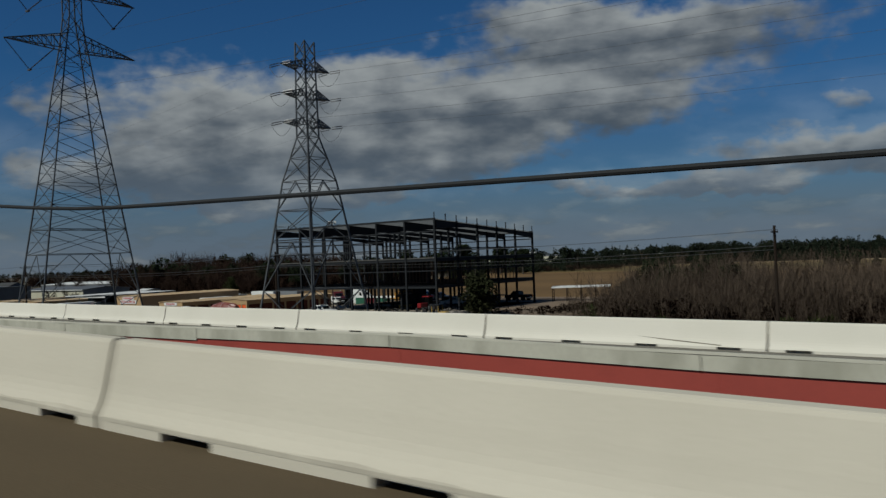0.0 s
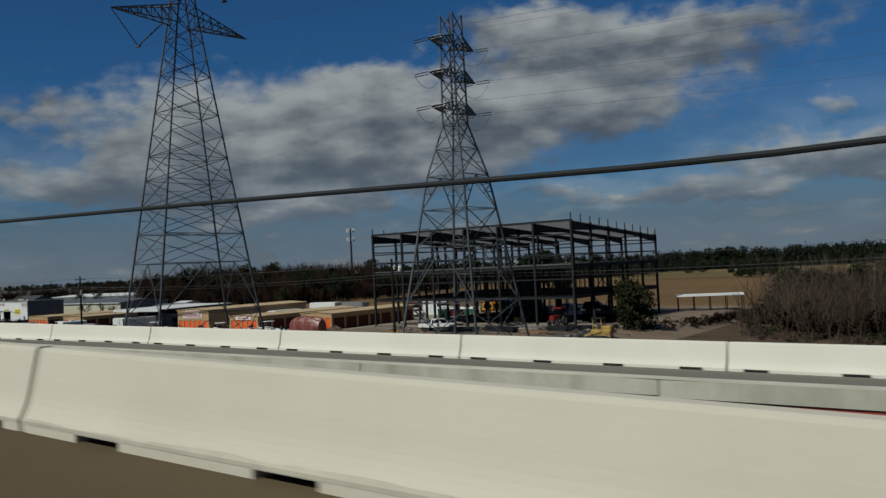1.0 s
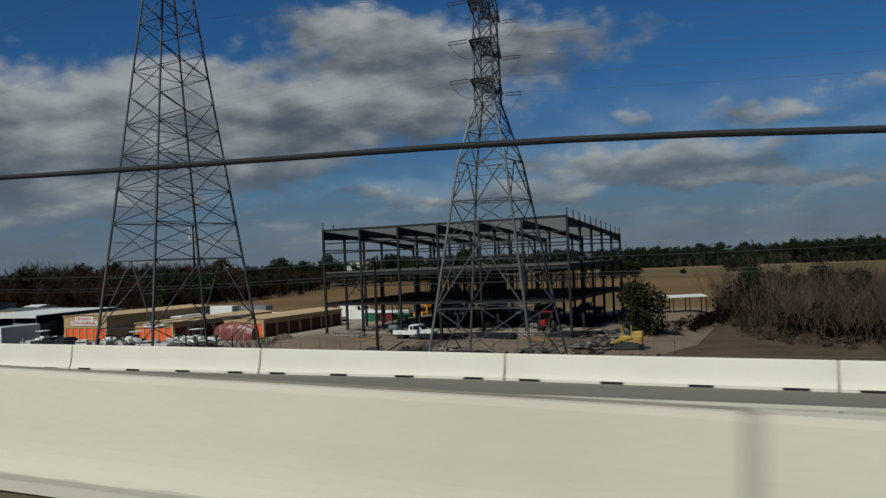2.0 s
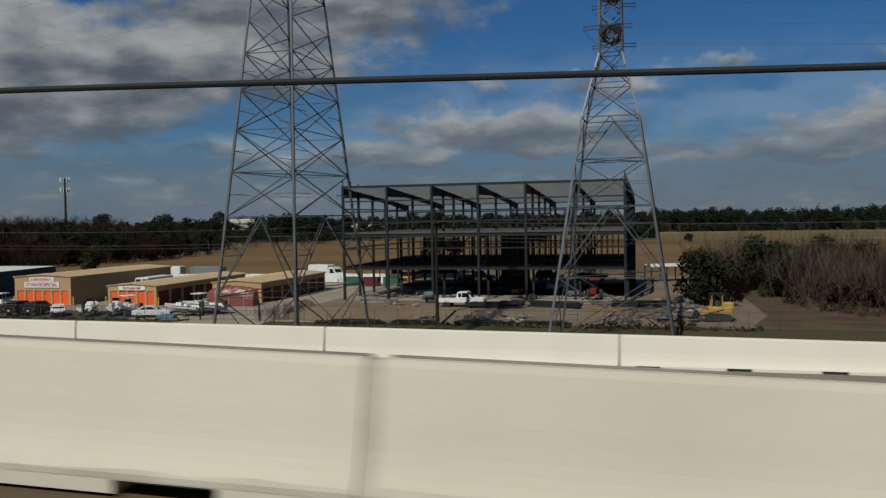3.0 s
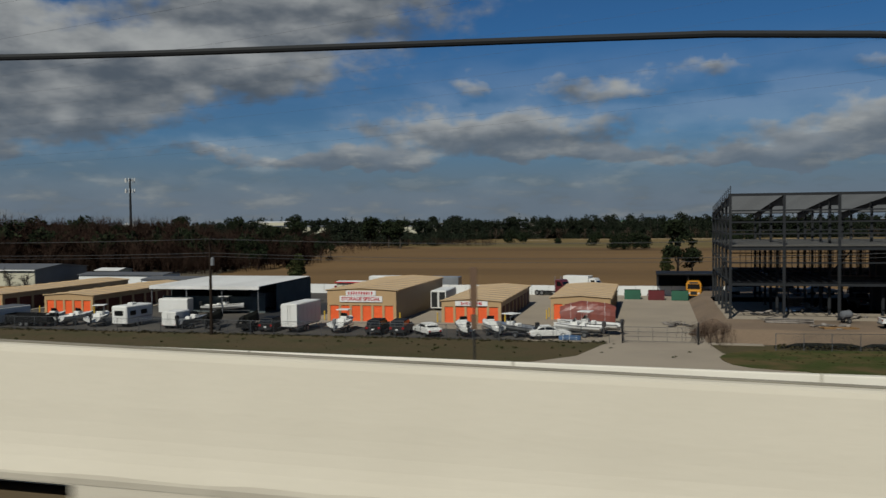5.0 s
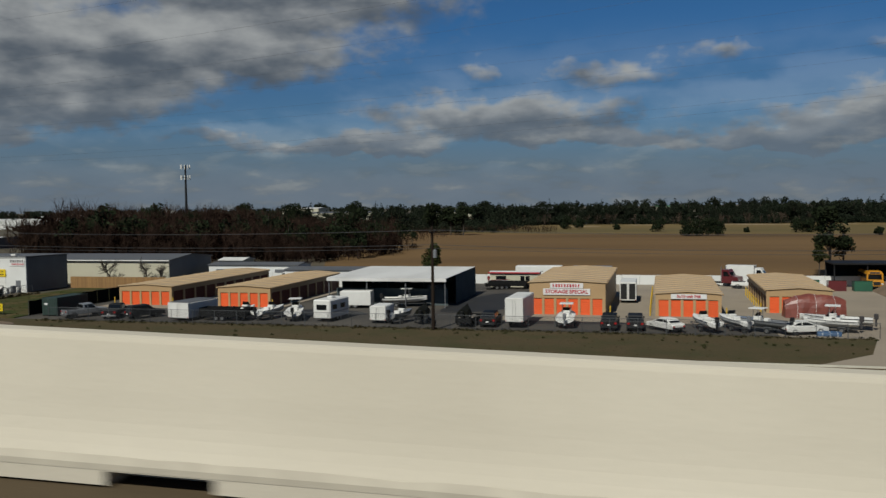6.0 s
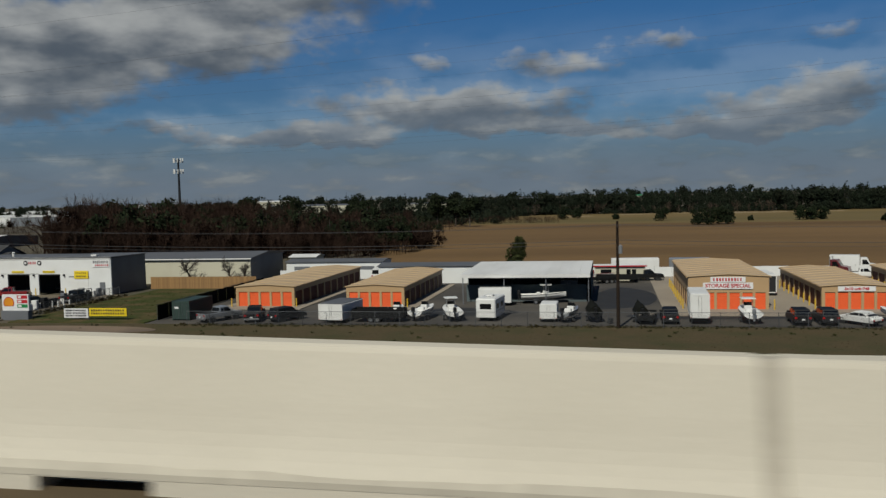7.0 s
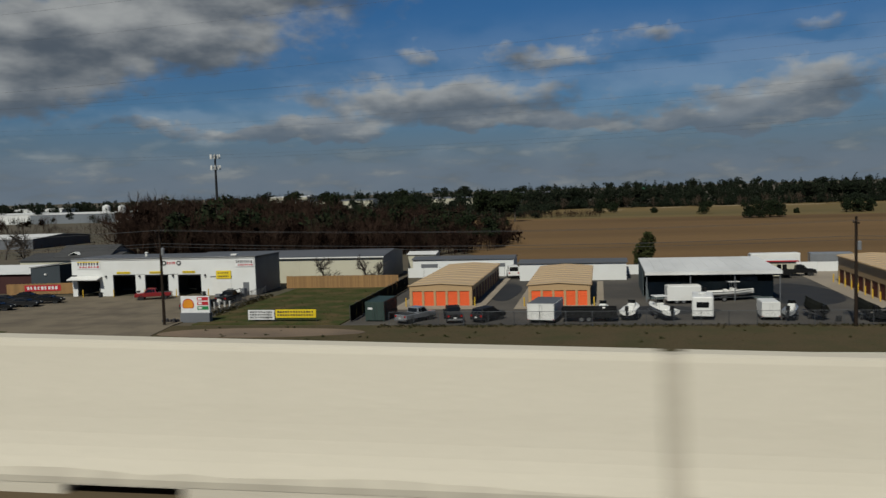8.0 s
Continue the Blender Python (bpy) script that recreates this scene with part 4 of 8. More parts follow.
def conductors():
    """Power lines that leave both towers along the highway, one object a line."""
    def line(a, b, sag, r):
        a, b = Vector(a), Vector(b)
        w = part("power_line", hanging(a, b, sag, r, 24), WIRE)
        tagged(w, "thin dark power line between lattice towers", "power line", "power lines")
    for z in (28.2, 32.0, 35.8):
        for side in (-1, 1):
            y = 84.6 + side * 4.4
            line((-88.1, y, z), (-420, y + 28, z + 2), 8, .006)
            line((-83.9, y, z), (230, y - 12, z + 3), 7, .013)
    for z in (35.4, 42.8):
        for side in (-1, 1):
            y = 64.9 + side * 5.9
            line((-108.75, y, z), (-480, y + 30, z + 3), 10, .007)
            line((-108.75, y, z), (260, y - 14, z + 3), 9, .013)


conductors()


# ---------------------------------------------------------------- street poles and wires
def utility_pole(x, y, h, transformer):
    p = thing("utility_pole", "dark wooden utility pole" + (" with a grey transformer" if transformer else ""), "utility pole", (x, y, 0), group="utility poles")
    part("pole", Shape().tube((0, 0, -.3), (0, 0, h), .21, .14, 10), POLE_WOOD, p)
    part("crossarm", Shape().box(-.06, .06, -1.1, 1.1, h - .75, h - .62), POLE_WOOD, p)
    for y in (-1.0, 1.0):
        part("pin_insulator", Shape().tube((0, y, h - .62), (0, y, h - .42), .05, .03, 8), INSULATOR, p)
    if transformer:
        part("transformer", Shape().tube((.32, -.05, h - 3.6), (.32, -.05, h - 2.75), .22, .22, 12).tube((.32, -.05, h - 2.75), (.32, -.05, h - 2.6), .20, .05, 12), SILVER, p, "grey metal transformer can")
        part("bracket", Shape().box(.05, .32, -.09, -.01, h - 3.2, h - 3.1), STEEL, p)


POLES = [(-29.8, 96.6, 11.9, False), (-106.0, 95.9, 11.9, False), (-183.7, 95.1, 11.95, True), (-265.6, 96.8, 12.6, True), (-345, 99, 12, False)]
for x, y, h, tr in POLES:
    utility_pole(x, y, h, tr)
for (x0, y0, h0, _), (x1, y1, h1, _) in zip(POLES, POLES[1:]):
    for dy, dz, r in ((-1.0, -.42, .014), (1.0, -.42, .014), (.0, -2.1, .026), (.05, -2.5, .02)):
        s = hanging((x0, y0 + dy, h0 + dz), (x1, y1 + dy, h1 + dz), .7, r, 12)
        tagged(part("overhead_wire", s, WIRE), "thin overhead wire between wooden poles", "wire", "street wires")


def cell_tower():
    t = thing("cell_tower", "slim grey monopole with two rings of antennas", "antenna mast", (-404.5, 410, 0))
    part("mast", Shape().tube((0, 0, 0), (0, 0, 37.6), .85, .45, 14), STEEL, t)
    for z in (36.6, 31.0):
        part("platform", Shape().tube((0, 0, z - .1), (0, 0, z + .1), 1.9, 1.9, 12), STEEL, t)
        for k in range(9):
            a = 2 * math.pi * (k + .3) / 9
            part("antenna", Shape().box(-.22, .22, -.14, .14, -1.1, 1.2), WHITE, t, at=pose(2.4 * math.cos(a), 2.4 * math.sin(a), z, 0, 0, math.degrees(a)))


cell_tower()


# ---------------------------------------------------------------- self storage
def lettering(text, size, mat, parent, at, name="lettering"):
    """Flat raised letters in the built-in font, facing -y, centred."""
    cu = bpy.data.curves.new(name, "FONT")
    cu.body, cu.size, cu.align_x, cu.align_y, cu.extrude, cu.offset = text, size, "CENTER", "CENTER", .006, .018
    tmp = new(name, cu)
    bpy.context.view_layer.update()
    me = bpy.data.meshes.new_from_object(tmp.evaluated_get(bpy.context.evaluated_depsgraph_get()))
    bpy.data.objects.remove(tmp)
    bpy.data.curves.remove(cu)
    me.materials.clear()
    me.materials.append(mat)
    return part(name, me, mat, parent, at=pose(*at, 90, 0, 0))


def bars(mat, parent, x0, x1, y, z0, z1, n, seed=1):
    """Unreadable writing: a row of plain bars."""
    rng = random.Random(seed)
    w = (x1 - x0) / n
    for k in range(n):
        a = x0 + k * w
        part("writing_bar", Shape().box(a + .08 * w, a + w * rng.uniform(.5, .75), y - .012, y, z0, z1), mat, parent)


def door_mesh(w, h):
    """A roll-up door made of ribs."""
    n = 9
    face = []
    for k in range(n):
        z0, z1 = k * h / n, (k + 1) * h / n
        face += [(0, z0), (-.03, z0 + .02), (-.03, z1 - .03)]
    s = Shape().prism(face + [(0, h), (.03, h), (.03, 0)], "x", -w / 2, w / 2)
    return s.mesh("roll_door")


def roof_rise(x, x0, x1, z, rise):
    return z + rise * (1 - abs(2 * (x - x0) / (x1 - x0) - 1))


def storage(x0, x1, y0, y1, z, front, side_right, side_left, label):
    b = thing("storage_building", label, "storage unit", (0, 0, 0), group="self storage buildings")
    dh = 2.08
    rise = .28
    n = front
    pitch = (x1 - x0 - .5) / n
    dw = pitch - .32
    # gable ends with door openings in front
    s = Shape()
    s.prism([(x0, dh + .12), (x1, dh + .12), (x1, z), ((x0 + x1) / 2, z + rise), (x0, z)], "y", y0, y0 + .22)
    part("front_wall", s, TAN, b)
    for k in range(n + 1):
        a = x0 + .25 + k * pitch
        lo, hi = (x0 if k == 0 else a - .16), (x1 if k == n else a + .16)
        part("pilaster", Shape().box(lo, hi, y0 - .02, y0 + .24, .05, dh + .125), TAN, b)
    dm = door_mesh(dw, dh)
    for k in range(n):
        part("roll_door", dm, ORANGE, b, "bright orange ribbed roll-up door", at=(x0 + .25 + (k + .5) * pitch, y0 + .13, .06))
    part("back_wall", Shape().prism([(x0, .05), (x1, .05), (x1, z), ((x0 + x1) / 2, z + rise), (x0, z)], "y", y1 - .2, y1), TAN, b)
    # long sides: a band above doors
    m = max(1, int((y1 - y0) / 3.0))
    sp = (y1 - y0 - .5) / m
    for x, sign, doors in ((x0, -1, side_left), (x1, 1, side_right)):
        inner = x - sign * .2
        a, c = min(x, inner), max(x, inner)
        if doors:
            part("side_wall", Shape().box(a, c, y0 + .23, y1 - .21, dh + .12, z), TAN, b)
            sd = door_mesh(sp - .5, dh)
            for k in range(m):
                yc = y0 + .25 + (k + .5) * sp
                part("side_door", sd, SIDE_DOOR, b, at=pose(x - sign * .13, yc, .06, 0, 0, 90 * sign))
                part("side_pilaster", Shape().box(a, c + (.0), yc + sp / 2 - .25, min(y1 - .21, yc + sp / 2 + .25), .05, dh + .125), TAN, b)
            part("side_pilaster", Shape().box(a, c, y0 + .245, y0 + .5, .05, dh + .125), TAN, b)
        else:
            part("side_wall", Shape().box(a, c, y0 + .23, y1 - .21, .05, z), TAN, b)
    # roof: two slopes of standing-seam strips
    xm = (x0 + x1) / 2
    for a, c in ((x0 - .15, xm), (xm, x1 + .15)):
        za = roof_rise(a, x0, x1, z, rise) + .02
        zc = roof_rise(c, x0, x1, z, rise) + .02
        strips = 9
        ys = [y0 - .12 + k * (y1 - y0 + .24) / strips for k in range(strips + 1)]
        top = []
        for yy in ys:
            top += [(yy - .035, .05), (yy - .03, .11), (yy + .03, .11), (yy + .035, .05)]
        outline = [(ys[0] - .036, 0)] + top + [(ys[-1] + .036, 0)]
        st = Shape().loft([[(xx, yy, zz + h) for yy, h in outline] for xx, zz in ((a, za), (c, zc))])
        part("roof_slope", st, TAN_ROOF, b, "tan metal roof")
    part("gutter", Shape().box(x1 + .13, x1 + .25, y0, y1, z - .12, z + .01), TAN, b)
    part("gutter", Shape().box(x0 - .25, x0 - .13, y0, y1, z - .12, z + .01), TAN, b)
    return b


s1 = storage(-174.9, -165.2, 110.5, 136.4, 4.2, 6, False, True, "tan metal storage building with six orange roll-up doors")
part("sign_board", Shape().rbox(-172.2, -168.0, 110.38, 110.46, 3.52, 4.18, .01), SIGN_WHITE, s1, "white sign with unreadable red writing")
bars(SIGN_RED, s1, -171.9, -168.3, 110.378, 3.65, 4.06, 10)
part("sign_board", Shape().rbox(-173.1, -167.1, 110.37, 110.45, 2.66, 3.46, .01), SIGN_WHITE, s1, "white sign with red lettering")
lettering("STORAGE SPECIAL", .66, SIGN_RED, s1, (-170.1, 110.36, 3.06))
s2 = storage(-159.05, -151.15, 110.6, 136.9, 2.92, 5, True, True, "low tan storage building with orange doors and a small sign")
part("sign_board", Shape().rbox(-157.2, -152.9, 110.48, 110.56, 2.33, 2.93, .01), SIGN_WHITE, s2, "white sign with red lettering")
lettering("5x10 unit $48", .50, SIGN_RED, s2, (-155.05, 110.47, 2.63))
storage(-145.4, -137.6, 116.0, 139.5, 3.0, 5, True, True, "low tan storage building behind covered boats")
storage(-220.45, -212.2, 112.0, 138.8, 2.92, 5, True, True, "low tan storage building with dark shaded side doors")
storage(-237.0, -228.2, 112.4, 144.6, 2.92, 5, True, True, "long low tan storage building with orange doors")


def bollard(x, y):
    b = thing("bollard", "yellow-painted steel bollard beside storage doors", "bollard", (x, y, .1), group="yellow bollards")
    part("post", bollard_mesh, YELLOW, b)


bollard_mesh = Shape().tube((0, 0, -.1), (0, 0, 1.2), .085, .085, 10).tube((0, 0, 1.2), (0, 0, 1.27), .085, .03, 10).mesh("post")
for x, ys in ((-175.5, [111 + 3.2 * k for k in range(9)]), (-159.7, [111 + 3.25 * k for k in range(9)]), (-146.0, [116.4 + 2.9 * k for k in range(8)]),
              (-164.6, [110.2]), (-150.6, [110.2]), (-237.4, [111.8]), (-227.8, [112]), (-221, [111.6]), (-211.7, [111.6])):
    for y in ys:
        bollard(x, y)
for k in range(5):
    bollard(-295.8 + k * 5.6, 125.6)


# ---------------------------------------------------------------- workshop and neighbours
def workshop():
    x0, x1, y0, y1, z = -298.5, -265.75, 126.9, 137.6, 6.3
    b = thing("workshop", "white metal auto workshop with dark open bays", "workshop", (0, 0, 0))
    openings = [(-297.6, -293.4, 2.85), (-291.0, -286.9, 3.7), (-285.2, -281.0, 3.65), (-279.3, -275.2, 3.6)]
    s = Shape()
    edges = [x0]
    for a, c, h in openings:
        part("wall_pier", Shape().box(edges[-1], a, y0, y0 + .25, .1, h), WHITE_WALL, b)
        edges.append(c)
        # a near-black sheet across the bay paints the shade inside
        part("open_bay", Shape().box(a - .05, c + .05, y0 + 6.5, y0 + 6.6, .1, h), SHADE_BLACK, b, "dark sheet standing for shade in a service bay")
        part("rolled_door", Shape().tube((a, y0 + .45, h - .1), (c, y0 + .45, h - .1), .2, .2, 10), GREY_WALL, b)
    part("wall_pier", Shape().box(edges[-1], x1, y0, y0 + .25, .1, 3.7), WHITE_WALL, b)
    for a, c, h in openings:
        if h < 3.69:
            part("lintel", Shape().box(a, c, y0, y0 + .25, h, 3.7), WHITE_WALL, b)
    part("upper_wall", Shape().box(x0, x1, y0, y0 + .25, 3.7, z), WHITE_WALL, b)
    part("side_wall", Shape().box(x1 - .25, x1, y0 + .26, y1, .1, z - .12), GREY_WALL, b, "grey metal side wall")
    part("side_wall", Shape().box(x0, x0 + .25, y0 + .26, y1, .1, z - .12), GREY_WALL, b)
    part("back_wall", Shape().box(x0 + .26, x1 - .26, y1 - .25, y1, .1, z - .12), GREY_WALL, b)
    part("roof", Shape().prism([(y0 - .2, z + .03), (y1 + .2, z - .1), (y1 + .2, z + .02), (y0 - .2, z + .15)], "x", x0 - .2, x1 + .2), GREY_ROOF, b, "dark grey metal roof")
    part("parapet_cap", Shape().box(x0 - .05, x1 + .05, y0 - .1, y0 - .005, z - .16, z + .16), WHITE, b)
    part("canopy", Shape().prism([(y0 - 1.5, 2.95), (y0 - .01, 3.35), (y0 - .01, 3.5), (y0 - 1.5, 3.1)], "x", x0 - .1, -293.0), WHITE, b, "white shed canopy")
    part("closed_door", Shape().box(-273.3, -270.0, y0 - .05, y0 - .005, .1, 3.1), WHITE, b)
    part("door_rail", Shape().box(-273.5, -269.8, y0 - .09, y0 - .055, 3.1, 3.25), GREY_WALL, b)
    part("side_door", Shape().box(-267.9, -266.9, y0 - .05, y0 - .005, .1, 2.2), GREY_WALL, b)
    part("wall_sign", Shape().rbox(-272.5, -269.9, y0 - .15, y0 - .06, 2.85, 4.15, .02), SIGN_YELLOW, b, "yellow sign with a dark bar")
    bars(INK, b, -272.2, -270.2, y0 - .152, 3.65, 3.9, 6, 4)
    bars(INK, b, -272.2, -270.2, y0 - .152, 3.1, 3.35, 7, 5)
    for a, c in ((-290.2, -287.8), (-284.3, -282.0), (-278.4, -276.2)):
        part("wall_sign", Shape().rbox(a, c, y0 - .09, y0 - .01, 3.85, 4.2, .01), SIGN_YELLOW, b, "narrow yellow sign")
        bars(INK, b, a + .1, c - .1, y0 - .092, 3.96, 4.08, 8, 6)
    for a, c, mat in ((-297.5, -293.2, SIGN_WHITE), (-269.1, -265.95, SIGN_WHITE)):
        part("wall_sign", Shape().rbox(a, c, y0 - .09, y0 - .01, 4.75, 6.0, .01), mat, b, "sign with unreadable dark writing")
        bars(INK, b, a + .15, c - .15, y0 - .092, 5.35, 5.8, 8, 7)
        bars(SIGN_RED, b, a + .5, c - .1, y0 - .092, 4.9, 5.2, 7, 8)
    part("sign_band", Shape().box(-297.4, -293.3, y0 - .098, y0 - .091, 5.82, 5.98), SIGN_YELLOW, b)
    for a in (-281.6, -279.0):
        part("wheel_badge", Shape().tube((a, y0 - .05, 5.5), (a, y0 - .01, 5.5), .42, .42, 14), INK, b)
        part("badge_hub", Shape().tube((a, y0 - .09, 5.5), (a, y0 - .055, 5.5), .2, .2, 14), SIGN_WHITE, b)
    bars(SIGN_RED, b, -281.1, -279.5, y0 - .012, 5.3, 5.75, 5, 9)
    for a in (-292.2, -286.1, -280.1, -274.4):
        part("wall_lamp", Shape().rbox(a - .12, a + .12, y0 - .3, y0 - .01, 3.3, 3.6, .03), CHARCOAL, b)
    part("roof_vent", Shape().tube((-287, 131, z), (-287, 131, z + .7), .22, .22, 10).tube((-287, 131, z + .7), (-287, 131, z + .85), .34, .1, 10), WHITE, b)
    part("roof_vent", Shape().box(-271, -270, 129.4, 130.4, z, z + .35), WHITE, b)


workshop()


def cream_building():
    x0, x1, y0, y1, z = -286.0, -249.2, 145.2, 161.0, 4.55
    b = thing("metal_building", "long cream metal building with a grey roof", "building", (0, 0, 0))
    part("front_wall", Shape().box(x0, x1, y0, y0 + .25, 0, z), CREAM, b)
    part("side_wall", Shape().prism([(y0 + .26, 0), (y1, 0), (y1, z), ((y0 + y1) / 2, z + .7), (y0 + .26, z)], "x", x1 - .25, x1), GREY_WALL, b)
    part("side_wall", Shape().prism([(y0 + .26, 0), (y1, 0), (y1, z), ((y0 + y1) / 2, z + .7), (y0 + .26, z)], "x", x0, x0 + .25), GREY_WALL, b)
    part("back_wall", Shape().box(x0 + .26, x1 - .26, y1 - .25, y1, 0, z), CREAM, b)
    ym = (y0 + y1) / 2
    part("roof", Shape().prism([(y0 - .3, z + .0), (ym, z + .75), (y1 + .3, z), (y1 + .3, z + .12), (ym, z + .9), (y0 - .3, z + .12)], "x", x0 - .3, x1 + .3), GREY_ROOF, b)
    part("gutter", Shape().box(x0 - .3, x1 + .3, y0 - .45, y0 - .31, z - .1, z + .1), WHITE, b)
    for k in range(6):
        part("wall_rib", Shape().box(x0 + 3 + k * 6, x0 + 3.08 + k * 6, y0 - .03, y0 - .004, .05, z - .05), CREAM, b)


cream_building()


def cedar_fence():
    f = tagged(thing("cedar_fence", "orange-brown cedar board privacy fence", "fence", (-264.0, 136.2, .05)))
    board = Shape().prism([(0, 0), (.185, 0), (.185, 2.05), (.14, 2.12), (.045, 2.12), (0, 2.05)], "y", -.012, .012).mesh("board")
    n = 104
    for k in range(n):
        part("board", board, CEDAR, f, at=(k * .19, -.03 + .004 * (k % 3), .02 * math.sin(k * 1.7)))
    for k in range(9):
        part("post", Shape().box(k * 2.45 - .05, k * 2.45 + .05, .02, .12, -.1, 2.0), CEDAR, f)
    for z in (.4, 1.7):
        part("rail", Shape().box(0, n * .19, -.008, .03, z, z + .09), CEDAR, f)


cedar_fence()


def chain_fence(x0, y0, x1, y1, h=1.9, screen=None, label="grey chain-link fence on steel posts", step=3.0, base=.06):
    f = thing("chain_fence", label, "fence", (x0, y0, base), math.degrees(math.atan2(y1 - y0, x1 - x0)), "wire fences")
    length = math.hypot(x1 - x0, y1 - y0)
    n = max(1, round(length / step))
    pm = Shape().tube((0, 0, -.1), (0, 0, h + .05), .035, .035, 6).mesh("post")
    for k in range(n + 1):
        part("post", pm, GALVANISED, f, at=(k * length / n, 0, 0))
    part("top_rail", Shape().tube((0, 0, h), (length, 0, h), .025, .025, 6), GALVANISED, f)
    if screen:
        for k in range(n):
            a, b = k * length / n + .05, (k + 1) * length / n - .05
            part("screen", Shape().add([(a, -.05, .06), (b, -.05, .06), (b, -.05, h - .04), ((a + b) / 2, -.05, h - .10), (a, -.05, h - .04),
                                        (a, -.04, .06), (b, -.04, .06), (b, -.04, h - .04), ((a + b) / 2, -.04, h - .10), (a, -.04, h - .04)],
                                       [(0, 1, 2, 3, 4), (9, 8, 7, 6, 5)] + [(i, (i + 1) % 5, 5 + (i + 1) % 5, 5 + i) for i in range(5)]), screen, f)
    else:
        s = Shape()
        d = .16
        for k in range(int(length / d)):
            a = k * d
            if a + h < length:
                s.beam((a, 0, .03), (a + h, 0, h), .007)
            if a - h > 0:
                s.beam((a, 0, .03), (a - h, 0, h), .007)
        m = part("wire_mesh", s, GALVANISED, f)
        m["kind"] = "stuff"
    return f


chain_fence(-241.6, 98.8, -242.2, 134.5, 2.1, DARK_SCREEN, "dark screened fence beside the lawn")
chain_fence(-235.8, 95.6, -136.8, 95.4, 1.7)
chain_fence(-262.6, 104, -263.8, 126, 1.6)
chain_fence(-120.4, 92.2, -104.5, 94.0, 1.8, None, "grey wire site fence on steel posts", 2.6)
chain_fence(-104.5, 94.0, -70.5, 94.6, 1.8, None, "grey wire site fence on steel posts", 2.8)


def white_wall():
    w = tagged(new("perimeter_wall"), "long white metal panel wall behind the yard", "wall", kind="structure")
    x, k = -246.0, 0
    while x < -121:
        y = 151.5 + (x + 246) * .02
        part("wall_panel", Shape().box(x, x + 2.96, y, y + .09, 0, 1.75 + .03 * (k % 2)), WHITE_WALL, w)
        part("wall_post", Shape().box(x - .06, x + .06, y + .1, y + .22, 0, 1.85), GREY_WALL, w)
        x += 3.0
        k += 1


white_wall()


def carport():
    x0, x1, y0, y1 = -204.9, -187.2, 115.2, 134.5
    shelter = thing("carport", "open carport with a pale metal roof", "carport", (0, 0, 0))
    zf, zb = 4.15, 4.40
    n = 12
    for k in range(n):
        a, b = x0 + k * (x1 - x0) / n, x0 + (k + 1) * (x1 - x0) / n - .015
        part("roof_panel", Shape().prism([(y0, zf), (y1, zb), (y1, zb + .07), (y0, zf + .07)], "x", a, b), PALE_ROOF, shelter)
    for i in range(4):
        for y in (y0 + .3, (y0 + y1) / 2, y1 - .3):
            x = x0 + .25 + i * (x1 - x0 - .5) / 3
            z = zf + (zb - zf) * (y - y0) / (y1 - y0)
            part("post", Shape().box(x - .06, x + .06, y - .06, y + .06, .05, z), GREY_WALL, shelter)
    for y in (y0 + .3, (y0 + y1) / 2, y1 - .3):
        z = zf + (zb - zf) * (y - y0) / (y1 - y0)
        part("beam", Shape().box(x0, x1, y - .06, y + .06, z - .28, z - .01), GREY_WALL, shelter)
    part("front_fascia", Shape().box(x0, x1, y0 - .02, y0 + .04, zf - .42, zf - .005), PALE_ROOF, shelter)
    for a, c in ((x0 + .25, x0 + 5.2), (x0 + 5.25, x1 - 6.6), (x1 - 6.5, x1 - .6)):
        part("front_screen", Shape().box(a, c, y0 + 3.2, y0 + 3.27, .05, 2.45), SCREEN_GREEN, shelter, "grey-green fabric screen")
    part("back_screen", Shape().box(x0, x1, y1 - .1, y1 - .02, .05, zb - .3), SCREEN_GREEN, shelter, "dark fabric screen")
    part("side_screen", Shape().box(x1 - .1, x1 - .02, y0 + 6, y1 - .15, .05, zf), SCREEN_GREEN, shelter)
    part("side_screen", Shape().box(x0 + .02, x0 + .1, y0 + 6, y1 - .15, .05, zf), SCREEN_GREEN, shelter)


carport()


def shed(name, label, x0, x1, y0, y1, h, wall, roof, rise=.3, doors=0):
    b = thing(name, label, "building", (0, 0, 0))
    ym = (y0 + y1) / 2
    part("front_wall", Shape().box(x0, x1, y0, y0 + .2, 0, h), wall, b)
    part("back_wall", Shape().box(x0, x1, y1 - .2, y1, 0, h), wall, b)
    for x in (x0, x1 - .2):
        part("side_wall", Shape().prism([(y0 + .21, 0), (y1 - .21, 0), (y1 - .21, h), (ym, h + rise), (y0 + .21, h)], "x", x, x + .2), wall, b)
    part("roof", Shape().prism([(y0 - .25, h), (ym, h + rise + .03), (y1 + .25, h), (y1 + .25, h + .1), (ym, h + rise + .14), (y0 - .25, h + .1)], "x", x0 - .25, x1 + .25), roof, b)
    for k in range(doors):
        w = (x1 - x0) / doors
        part("door", Shape().rbox(x0 + k * w + w * .25, x0 + k * w + w * .75, y0 - .05, y0 - .004, .05, h * .75, .01), GREY_WALL, b)
    return b


